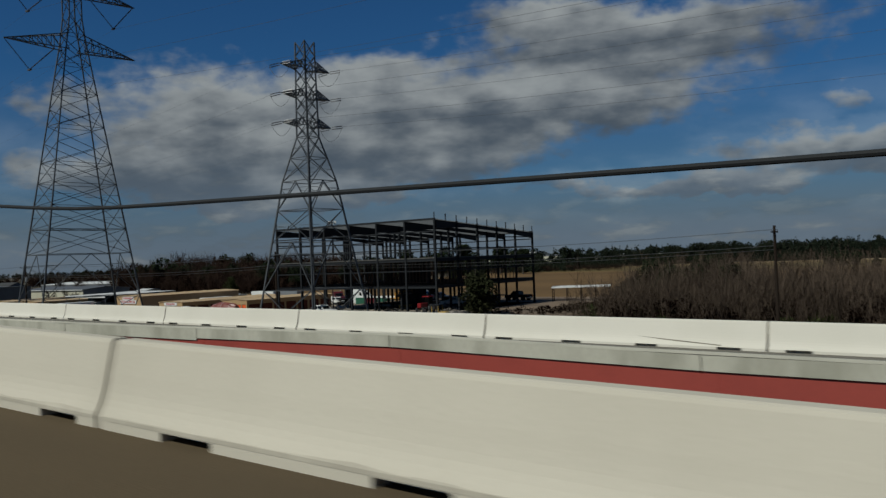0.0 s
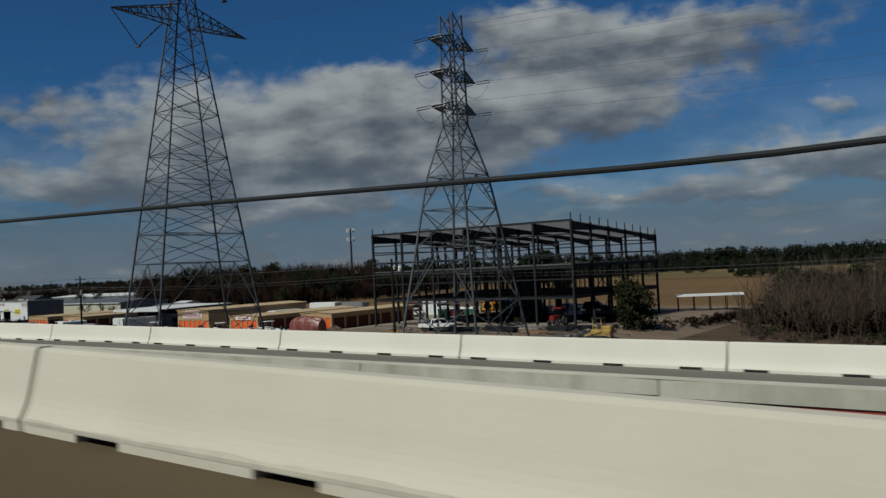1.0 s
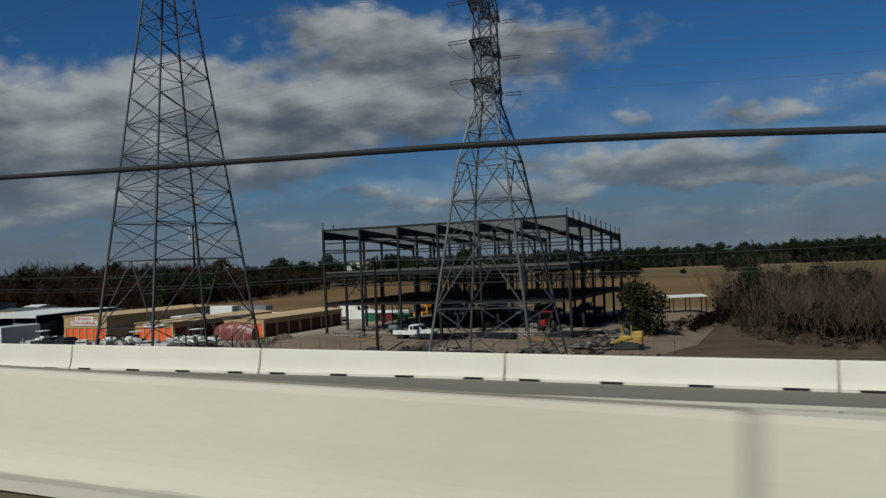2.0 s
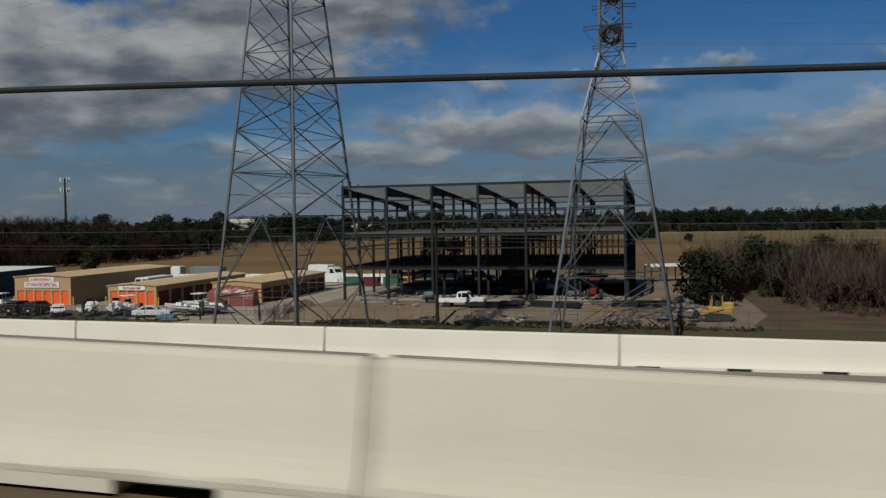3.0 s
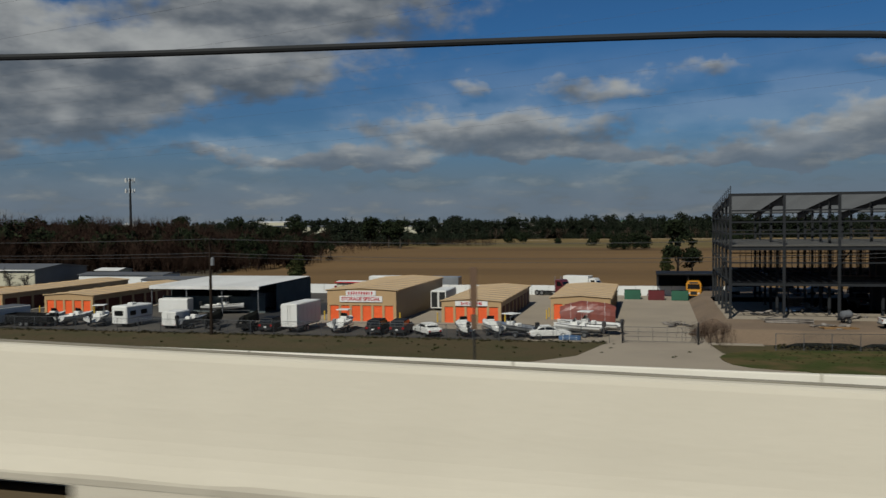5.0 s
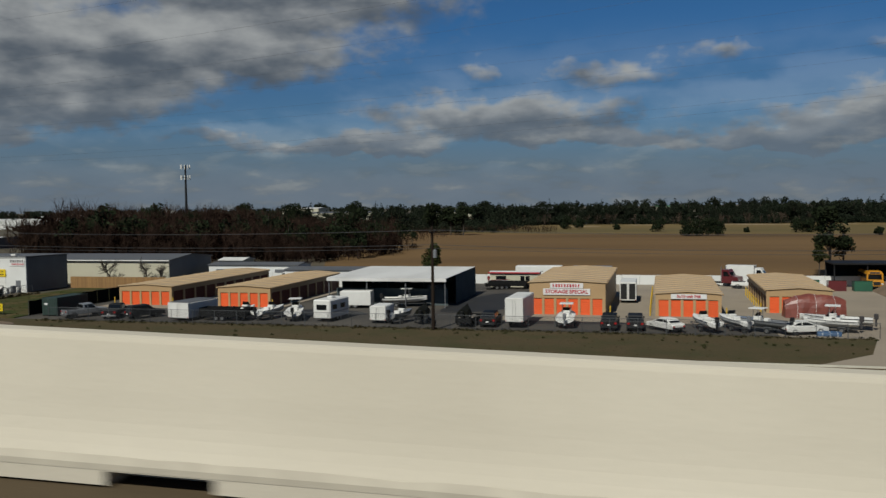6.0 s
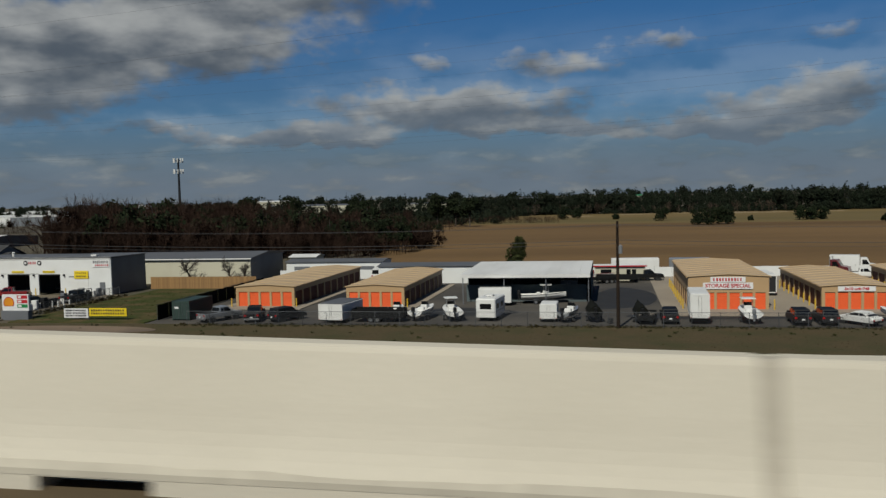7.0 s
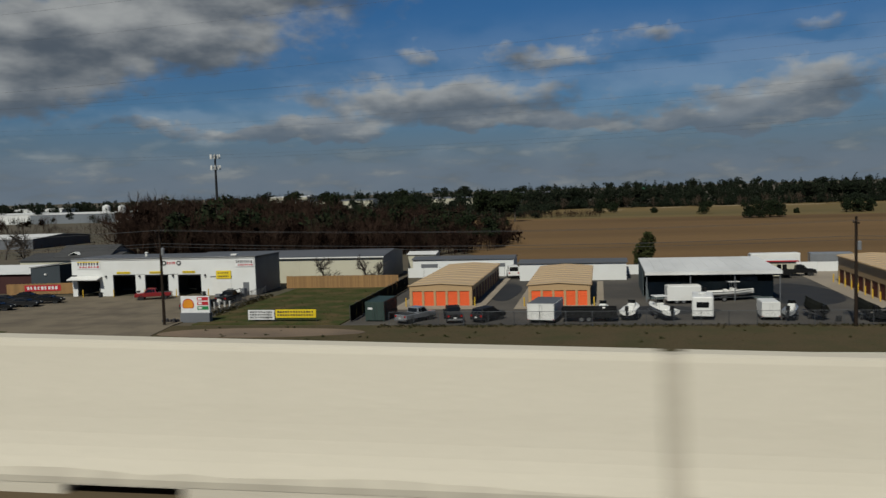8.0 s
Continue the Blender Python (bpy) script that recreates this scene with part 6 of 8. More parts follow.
def tarped_load(x, y, l, w, h, turn, mat, label):
    rng = random.Random(5)
    t = thing("covered_boat", label, "covered load", (x, y, .12), turn)
    rings = []
    for k in range(11):
        u = k / 10
        px = -l / 2 + l * u
        sh = 1 - .25 * abs(2 * u - 1) ** 3
        ring = []
        for a in range(13):
            th = math.pi * a / 12
            ring.append((px + rng.uniform(-.06, .06), -math.cos(th) * w / 2 * (sh + rng.uniform(-.04, .04)), -.05 + math.sin(th) ** .55 * (h - .3) * (sh + rng.uniform(-.05, .05))))
        rings.append(ring)
    part("tarpaulin", Shape().loft(rings, closed=False), mat, t)
    part("load_end", Shape().add(rings[0], [tuple(range(13))]).add(rings[-1], [tuple(range(12, -1, -1))]), mat, t)
    for k in (2, 5, 8):
        s = Shape()
        for p, q in zip(rings[k], rings[k][1:]):
            s.tube(Vector(p) * 1.01, Vector(q) * 1.01, .02, .02, 5, False)
        part("rope", s, SIGN_WHITE, t)


tarped_load(-140.3, 112.6, 7.0, 2.7, 3.1, 3, TARP, "large boat under a red-brown tarpaulin")
tarped_load(-141.2, 97.6, 2.4, 1.2, .8, 0, BLUE, "low stack under a blue tarpaulin")
box_trailer(-163.0, 128.2, 91, 7.5, 2.3, 2.95, "white box trailer with a dark panel standing for shade in the open end", WHITE, True)
box_trailer(-200.0, 114.4, 5, 4.4, 2.0, 2.35, "white livestock trailer before the carport", WHITE)
boat(-193.6, 116.6, 8, 6.2, "white boat under the carport", WHITE, CHARCOAL)
box_trailer(-190.4, 124.5, 90, 6, 2.4, 2.6, "grey trailer deep under the carport", GREY_WALL)
boat(-200.6, 122.5, 85, 6.0, "dark boat deep under the carport", CHARCOAL, BLACK)
flat_trailer(-183.6, 143.6, 0, 6.5, 2.2, 1.3, "dark flat trailer beside the mobile office", BLACK)


def shipping_container(x, y, turn, l, mat, label):
    c = thing("shipping_container", label, "container", (x, y, .08), turn)
    w, h = 2.44, 2.5
    part("shell", Shape().box(-l / 2 + .06, l / 2 - .06, -w / 2 + .05, w / 2 - .05, .1, h - .06), mat, c)
    s = Shape()
    for sy in (-1, 1):
        n = int(l / .28)
        for k in range(n):
            a = -l / 2 + .12 + k * .28
            s.box(a, a + .14, sy * (w / 2 - .035) - .02, sy * (w / 2 - .035) + .02, .2, h - .2)
    part("corrugation", s, mat, c)
    for a in (-l / 2, l / 2 - .12):
        for b in (-w / 2, w / 2 - .12):
            part("corner_post", Shape().box(a, a + .12, b, b + .12, 0, h), mat, c)
    for z in (.02, h - .14):
        part("rail", Shape().box(-l / 2 + .12, l / 2 - .12, -w / 2, -w / 2 + .1, z, z + .13).box(-l / 2 + .12, l / 2 - .12, w / 2 - .1, w / 2, z, z + .13), mat, c)
    for y0 in (-w / 2 + .14, .02):
        part("door", Shape().box(-l / 2 - .02, -l / 2 + .05, y0, y0 + w / 2 - .16, .14, h - .16), mat, c)
        for dy in (.25, .8):
            part("lock_rod", Shape().tube((-l / 2 - .05, y0 + dy, .15), (-l / 2 - .05, y0 + dy, h - .2), .02, .02, 6), GALVANISED, c)
    part("marking", Shape().box(-l / 2 - .03, -l / 2 - .022, .3, .9, 1.5, 1.75), SIGN_WHITE, c)


shipping_container(-238.4, 102.2, 88, 6.1, SHIP_GREEN, "dark green shipping container on the lot edge")

# behind the storage rows
def truck(x, y, turn, label, cab_paint, box_paint=None):
    t = thing("truck", label, "truck", (x, y, .06), turn)
    part("cab", Shape().loft([[(xx, yy, z) for xx, z in ((1.2, .7), (1.2, 2.9), (2.2, 2.9), (2.8, 1.9), (3.9, 1.7), (4.1, .7))] for yy in (-1.15, -1.05, 1.05, 1.15)]), cab_paint, t)
    glass_pane(t, [(2.82, -.95, 1.95), (2.82, .95, 1.95), (2.25, .9, 2.75), (2.25, -.9, 2.75)], (.9, 0, .5))
    for sy in (-1, 1):
        glass_pane(t, [(1.5, sy * 1.155, 1.8), (2.6, sy * 1.155, 1.8), (2.15, sy * 1.155, 2.6), (1.5, sy * 1.155, 2.6)], (0, sy, 0))
        part("headlamp", Shape().rbox(4.08, 4.14, sy * .85 - .15, sy * .85 + .15, 1.0, 1.25, .01), LENS_CLEAR, t)
        part("exhaust_stack", Shape().tube((1.1, sy * 1.0, .8), (1.1, sy * 1.0, 3.4), .07, .07, 8), CHROME, t)
        for dx in (3.2, -1.6, -2.6):
            wheel_parts(t, dx, sy * 1.0, .48, .28)
    part("chassis", Shape().box(-3.4, 3.6, -.45, .45, .55, .8), CHARCOAL, t)
    if box_paint:
        part("cargo_box", Shape().rbox(-3.6, 1.1, -1.2, 1.2, .85, 3.3, .04), box_paint, t)
    part("bumper", Shape().rbox(4.1, 4.25, -1.1, 1.1, .45, .75, .03), CHROME, t)


truck(-149.2, 152.4, 335, "dark maroon tractor unit parked behind the units", MAROON)
truck(-143.9, 155.6, 345, "white box truck parked by the wall", WHITE, WHITE)
vehicle("white_pickup", WHITE, "white pickup truck by the back wall", (-144.4, 147.8, .1), 350, "pickup")
vehicle("white_van", WHITE, "white van behind a storage building", (-226.3, 149.5, .06), 100, "van")


def dumpster(x, y, mat, label):
    d = thing("dumpster", label, "dumpster", (x, y, .0))
    part("bin", Shape().prism([(-.9, .1), (.9, .1), (1.05, 1.5), (-.9, 1.7)], "x", -1.3, 1.3), mat, d)
    part("lid", Shape().prism([(-.95, 1.72), (1.1, 1.52), (1.1, 1.58), (-.95, 1.78)], "x", -1.33, 1.33), CHARCOAL, d)
    for s in (-1, 1):
        part("lift_pocket", Shape().box(s * 1.36 - .05, s * 1.36 + .05, -.5, .5, .8, 1.0), mat, d)


dumpster(-135.4, 147.2, GREEN, "green steel dumpster near the back wall")
dumpster(-127.9, 146.2, GREEN, "green steel dumpster beside the open shed")
dumpster(-131.6, 146.4, MAROON, "low rusty red skip")


def school_bus(x, y, turn):
    b = thing("school_bus", "yellow school bus parked nose out", "bus", (x, y, .08), turn)
    part("body", Shape().loft([[(xx, yy, z) for yy, z in ((-1.2, .6), (-1.2, 2.5), (-.9, 2.95), (.9, 2.95), (1.2, 2.5), (1.2, .6))] for xx in (-4.5, 3.2)]), BUS_YELLOW, b)
    part("hood", Shape().rbox(3.2, 4.9, -1.05, 1.05, .6, 1.6, .12), BUS_YELLOW, b)
    glass_pane(b, [(3.22, -1.0, 1.65), (3.22, 1.0, 1.65), (3.22, .95, 2.45), (3.22, -.95, 2.45)], (1, 0, 0))
    for sy in (-1, 1):
        for k in range(7):
            part("window", Shape().box(-4.2 + k * 1.03, -3.35 + k * 1.03, sy * 1.205 - .006, sy * 1.205 + .006, 1.75, 2.4), GLASS, b)
        for dx in (-2.6, 3.9):
            wheel_parts(b, dx, sy * 1.0, .46, .26)
        part("headlamp", Shape().rbox(4.88, 4.93, sy * .75 - .14, sy * .75 + .14, .95, 1.2, .01), LENS_CLEAR, b)
    part("grille", Shape().box(4.9, 4.93, -.5, .5, .85, 1.4), SHADE_BLACK, b)
    part("bumper", Shape().rbox(4.9, 5.1, -1.15, 1.15, .45, .7, .03), BLACK, b)
    part("roof_sign", Shape().rbox(3.0, 3.24, -.7, .7, 2.55, 2.8, .01), INK, b)


school_bus(-125.5, 151.6, 268)

# workshop forecourt
vehicle("red_pickup", RED, "dark red pickup truck outside the workshop", (-281.4, 122.6, .11), 200, "pickup")
for x, y, turn, paint, label in ((-300.2, 110.6, 12, BLACK, "black car on the forecourt"), (-298.6, 114.6, 8, CHARCOAL, "dark grey car on the forecourt"),
                                 (-297.4, 118.6, 14, BLACK, "black car outside the workshop"), (-305.6, 113.2, 10, BLACK, "black car at the forecourt edge"),
                                 (-304.2, 117.6, 6, CHARCOAL, "dark grey car at the forecourt edge"), (-303.4, 122.0, 10, BLACK, "black car parked by the brown fence")):
    vehicle("dark_sedan", paint, label, (x, y, .11), turn)
vehicle("charcoal_suv", CHARCOAL, "dark car behind the price sign", (-268.2, 110.5, .11), 80)
vehicle("black_pickup", BLACK, "black pickup truck beside the fence", (-266.4, 118.0, .11), 88, "pickup")


def guard_post(x, y):
    b = thing("guard_post", "short white concrete post edging the forecourt", "bollard", (x, y, .1), group="white guard posts")
    part("post", guard_mesh, WHITE, b)


guard_mesh = Shape().tube((0, 0, -.1), (0, 0, .85), .12, .12, 10).tube((0, 0, .85), (0, 0, .92), .12, .05, 10).mesh("post")
for k in range(7):
    guard_post(-267.2 + k * .52, 109.4 + k * .62)


def scrap_frame(x, y, turn, w, h, mat, label):
    """Upright steel leftovers leaning in a rack by the fence."""
    r = thing("steel_rack", label, "rack", (x, y, .1), turn)
    for a in (-w / 2, w / 2):
        part("upright", Shape().box(a - .05, a + .05, -.05, .05, 0, h), CHARCOAL, r)
    part("crossbar", Shape().box(-w / 2, w / 2, -.04, .04, h * .55, h * .55 + .08), CHARCOAL, r)
    part("crossbar", Shape().box(-w / 2, w / 2, -.04, .04, h - .08, h), CHARCOAL, r)
    for k in range(5):
        u = -w / 2 + w * (k + .5) / 5
        part("leaning_panel", Shape().prism([(u - w * .08, 0), (u + w * .08, 0), (u + w * .11, h * (.6 + .08 * (k % 3))), (u - w * .05, h * (.66 + .08 * (k % 2)))], "y", .06 + .03 * k, .085 + .03 * k), mat if k % 2 else CHARCOAL, r)


scrap_frame(-266.4, 120.6, 80, 2.6, 1.7, GREY_WALL, "black steel rack with grey sheets leaning in it")
scrap_frame(-265.9, 116.4, 84, 2.2, 1.5, SILVER, "low steel rack with metal offcuts")


def price_sign():
    s = thing("price_sign", "white roadside sign on a grey plinth", "sign", (-262.6, 99.6, .1))
    part("plinth", Shape().rbox(-2.05, 2.05, -.45, .45, -.1, 1.15, .04), GREY_WALL, s)
    part("panel", Shape().rbox(-2.0, 2.0, -.18, .18, 1.16, 3.3, .03), SIGN_WHITE, s, "white sign panel")
    fan = [(-.95 + .72 * math.cos(a), 2.2 + .70 * math.sin(a)) for a in [math.radians(-35 + 250 * k / 12) for k in range(13)]]
    part("emblem_rim", Shape().prism([(-.95 + (x + .95) * 1.14, 2.2 + (z - 2.2) * 1.14) for x, z in fan], "y", -.2, -.184), SIGN_RED, s)
    part("emblem", Shape().prism(fan, "y", -.215, -.204), SIGN_ORANGE, s)
    for z, m in ((2.75, SIGN_RED), (2.15, SIGN_RED), (1.55, SIGN_GREEN)):
        part("price_panel", Shape().box(.3, 1.85, -.2, -.184, z, z + .45), m, s)
        part("price_bar", Shape().box(.45, .95, -.215, -.204, z + .1, z + .35), SIGN_WHITE, s)
    for k in range(5):
        part("planting", Shape().rbox(-2.6 - k * .5, -2.25 - k * .5, -.6, -.2, -.1, .35 + .1 * (k % 2), .06), INK, s)


price_sign()


def banner(x0, x1, z0, z1, mat, label, rows):
    b = thing("banner", label, "banner", (x0, 99.3, .08), group="roadside banners")
    w = x1 - x0
    for a in (0, w):
        part("post", Shape().tube((a, .05, -.1), (a, .05, z1 + .15), .035, .035, 8), GALVANISED, b)
    n = 8
    s = Shape()
    for k in range(n):
        a, c = k * w / n, (k + 1) * w / n
        da, dc = .03 * math.sin(k * 1.3), .03 * math.sin((k + 1) * 1.3)
        s.add([(a, da, z0), (c, dc, z0), (c, dc, z1), (a, da, z1), (a, da - .008, z0), (c, dc - .008, z0), (c, dc - .008, z1), (a, da - .008, z1)], [(0, 1, 2, 3), (7, 6, 5, 4), (0, 4, 5, 1), (3, 2, 6, 7)])
    part("cloth", s, mat, b)
    for r in range(rows):
        z = z1 - (r + 1) * (z1 - z0) / (rows + .6)
        bars(INK, b, .25, w - .25, -.045, z, z + (z1 - z0) / (rows + .6) * .55, 14, 20 + r)


banner(-255.3, -251.75, .25, 1.5, SIGN_WHITE, "white banner with dark unreadable writing", 3)
banner(-251.6, -246.2, .5, 1.55, SIGN_YELLOW, "yellow banner with dark unreadable writing", 2)


# ---------------------------------------------------------------- building site
vehicle("white_pickup", WHITE, "white pickup truck on the building site", (-105.2, 104.6, 1.14), 2, "pickup")


def loader(x, y, turn):
    m = thing("loader", "yellow tracked loader with an open cab", "digger", (x, y, .55), turn)
    for sy in (-1, 1):
        part("track", Shape().loft([[(1.5 * math.cos(a) * 1.1, sy * .85 + d, .42 + .42 * math.sin(a)) for d in (-.2, .2)] for a in [2 * math.pi * k / 16 for k in range(17)]], closed=False)
             .prism([(-1.3, .1), (1.3, .1), (1.3, .75), (-1.3, .75)], "y", sy * .85 - .18, sy * .85 + .18), TYRE, m)
        part("boom", Shape().beam((-.6, sy * .7, 1.4), (1.9, sy * .7, .75), .16, .26), MACHINE_YELLOW, m)
        for px in (-.5, .55):
            part("cab_post", Shape().box(px - .05, px + .05, sy * .55 - .05, sy * .55 + .05, 1.3, 2.8), MACHINE_YELLOW, m)
    part("body", Shape().rbox(-1.6, .9, -.65, .65, .6, 1.5, .1), MACHINE_YELLOW, m)
    part("engine_cover", Shape().rbox(-1.7, -.5, -.6, .6, 1.3, 1.95, .1), MACHINE_YELLOW, m)
    part("roof", Shape().rbox(-.7, .75, -.7, .7, 2.8, 2.92, .04), CHARCOAL, m)
    part("seat", Shape().rbox(-.3, .2, -.3, .3, 1.5, 2.1, .05), INK, m)
    part("bucket", Shape().prism([(1.8, .1), (2.8, .1), (2.5, .3), (2.1, .95), (1.8, .95)], "y", -1.0, 1.0), CHARCOAL, m)


loader(-76.2, 98.6, 185)


def tractor(x, y, turn):
    m = thing("tractor", "red tractor standing inside the steel frame", "tractor", (x, y, 1.16), turn)
    part("hood", Shape().rbox(.2, 2.0, -.4, .4, .9, 1.6, .08), RED, m)
    part("cab", Shape().rbox(-.9, .2, -.6, .6, 1.0, 2.5, .08), GLASS, m)
    part("roof", Shape().rbox(-1.0, .3, -.7, .7, 2.51, 2.65, .04), RED, m)
    for sy in (-1, 1):
        wheel_parts(m, -.5, sy * .8, .75, .35)
        wheel_parts(m, 1.5, sy * .7, .45, .25)


tractor(-90.2, 113.8, 270)
vehicle("white_van", WHITE, "white work van behind the steel frame", (-117.6, 146.5, 1.14), 15, "van")
vehicle("silver_pickup", SILVER, "silver pickup beside the steel frame", (-112.0, 145.0, 1.14), 5, "pickup")
vehicle("white_pickup", WHITE, "white pickup parked under the steel frame", (-96.5, 128.0, 1.16), 80, "pickup")
vehicle("black_pickup", BLACK, "black pickup parked under the steel frame", (-104.6, 129.0, 1.16), 95, "pickup")


def material_stack(x, y, z, kind, label, seed):
    rng = random.Random(seed)
    t = thing("material_stack", label, "building material", (x, y, z), rng.uniform(-20, 20), "site materials")
    for k in range(9):
        if kind == "beam":
            a = rng.uniform(-.4, .4)
            part("steel_bar", Shape().box(-3.2 + a, 3.2 + a, -.12, .12, 0, .22), STEEL, t, at=pose(0, (k % 3) * .42 - .4, .25 * (k // 3), 0, 0, rng.uniform(-4, 4)))
        elif kind == "plank":
            part("plank", Shape().box(-1.8, 1.8, -.14, .14, 0, .05), CEDAR, t, at=pose(rng.uniform(-.3, .3), (k % 3) * .32 - .3, .06 * (k // 3), 0, 0, rng.uniform(-8, 8)))
        else:
            part("pipe", Shape().tube((-2.6, 0, .1), (2.6, 0, .1), .1, .1, 8), SCRAP, t, at=pose(rng.uniform(-.2, .2), (k % 4) * .22 - .4, .19 * (k // 4), 0, 0, rng.uniform(-3, 3)))


for n, (x, y, kind, label) in enumerate(((-101, 103.4, "beam", "stack of steel beams on the dirt"), (-94, 104.6, "beam", "stack of grey steel beams"), (-88, 103.2, "plank", "loose stack of planks"), (-84.2, 106.2, "beam", "stack of steel sections by the tower"),
                                         (-91, 108.4, "pipe", "bundle of weathered grey pipes"), (-112.4, 103.2, "plank", "stack of planks on the dirt"), (-117, 107.8, "pipe", "bundle of weathered grey pipes"), (-80.4, 110.8, "pipe", "bundle of weathered pipes"), (-98, 108.6, "plank", "stack of pale boards on dirt"))):
    material_stack(x, y, 1.12, kind, label, 30 + n)


def gate():
    g = thing("yard_gate", "closed tubular steel gate between dark posts", "gate", (-135.4, 95.6, .1))
    for x in (0, 7.8):
        part("gate_post", Shape().tube((x, 0, -.1), (x, 0, 2.3), .09, .09, 10), CHARCOAL, g)
    f = Shape().tube((.15, 0, .25), (.15, 0, 1.75), .03, .03, 6).tube((7.65, 0, .25), (7.65, 0, 1.75), .03, .03, 6)
    for z in (.25, .75, 1.25, 1.75):
        f.tube((.15, 0, z), (7.65, 0, z), .024, .024, 6)
    leaf = part("gate_leaf", f, GALVANISED, g)
    for k in range(1, 5):
        part("bar", Shape().tube((.15 + 1.5 * k, 0, .25), (.15 + 1.5 * k, 0, 1.75), .018, .018, 5), GALVANISED, leaf)


gate()


def dirt_mound(x, y, r, h, mat, label, seed, z=0):
    rng = random.Random(seed)
    s = Shape()
    rings = []
    for k in range(6):
        u = k / 5
        rings.append([(r * (1 - u) * math.cos(a) * rng.uniform(.85, 1.15), r * (1 - u) * math.sin(a) * rng.uniform(.85, 1.15), h * (1 - (1 - u) ** 1.7) * rng.uniform(.92, 1.05)) for a in [2 * math.pi * j / 22 for j in range(22)]])
    s.loft(rings)
    ob = part("dirt_mound", s, mat, at=(x, y, z - .1))
    tagged(ob, label, "soil heap", "dirt heaps")


dirt_mound(-125.6, 104.2, 2.6, 1.9, BANK, "heap of brown excavated soil", 60, .05)



# ---------------------------------------------------------------- trees and brush
def tube_arrays(segs, n=3):
    """Open tapered tubes for rows of (p, q, r0, r1)."""
    P, Q = np.array([s[0] for s in segs]), np.array([s[1] for s in segs])
    r0, r1 = np.array([s[2] for s in segs])[:, None], np.array([s[3] for s in segs])[:, None]
    d = Q - P
    d /= np.linalg.norm(d, axis=1, keepdims=True) + 1e-9
    ref = np.where(np.abs(d[:, 2:]) < .9, [[0, 0, 1.0]], [[1.0, 0, 0]])
    a = np.cross(d, ref)
    a /= np.linalg.norm(a, axis=1, keepdims=True) + 1e-9
    b = np.cross(d, a)
    rings = []
    for base, r in ((P, r0), (Q, r1)):
        for k in range(n):
            t = 2 * math.pi * k / n
            rings.append(base + (a * math.cos(t) + b * math.sin(t)) * r)
    V = np.stack(rings, 1).reshape(-1, 3)
    f = []
    for k in range(n if n > 2 else 1):                           # two make a plain ribbon, for the finest twigs
        m = (k + 1) % n
        f += [(k, m, n + m), (k, n + m, n + k)]
    F = (np.arange(len(segs))[:, None, None] * 2 * n + np.array(f)[None]).reshape(-1, 3)
    return V, F


def branches(rng, height, stems=1, levels=3, kids=4, spread=.6, trunk=.5):
    segs = []

    def grow(p, way, length, r, level):
        q = p
        steps = 2
        for s in range(steps):
            w = (way + rng.normal(0, .13, 3))
            w /= np.linalg.norm(w)
            e = q + w * length / steps
            segs.append((q, e, r * (1 - .3 * s), r * (1 - .3 * (s + 1))))
            q, way = e, w
            if level:
                for _ in range(kids // 2 + (s == steps - 1)):
                    t = way + rng.normal(0, spread, 3) + np.array([0, 0, .18])
                    t /= np.linalg.norm(t)
                    grow(q - way * length * rng.uniform(0, .3), t, length * rng.uniform(.5, .72), r * .5, level - 1)
    for _ in range(stems):
        base = np.array([rng.normal(0, .35 * (stems > 1)), rng.normal(0, .35 * (stems > 1)), 0.0])
        lean = np.array([rng.normal(0, .22 * (stems > 1) + .04), rng.normal(0, .22 * (stems > 1) + .04), 1.0])
        grow(base, lean / np.linalg.norm(lean), height * trunk, height * (.016 if stems == 1 else .008), levels)
    return segs


def leaf_arrays(rng, lumps, count, size):
    """Small crooked leaf sprays, two triangles each, scattered through the lumps of a crown."""
    L = np.array(lumps, float)
    weight = L[:, 3] * L[:, 4] * L[:, 5]
    pick = rng.choice(len(L), count, p=weight / weight.sum())
    u = rng.normal(0, 1, (count, 3))
    u /= np.linalg.norm(u, axis=1, keepdims=True)
    c = L[pick, :3] + u * L[pick, 3:6] * rng.uniform(.55, 1.08, (count, 1))
    a, b = rng.normal(0, 1, (count, 3)), rng.normal(0, 1, (count, 3))
    s = size * rng.uniform(.5, 1.3, (count, 1))
    a, b = a / np.linalg.norm(a, axis=1, keepdims=True) * s, b / np.linalg.norm(b, axis=1, keepdims=True) * s * .7
    V = np.stack([c - a, c + b, c + a * .8, c - b], 1).reshape(-1, 3)
    base = np.arange(count)[:, None, None] * 4
    F = (base + np.array([[0, 1, 2], [0, 2, 3]])[None]).reshape(-1, 3)
    return V, F


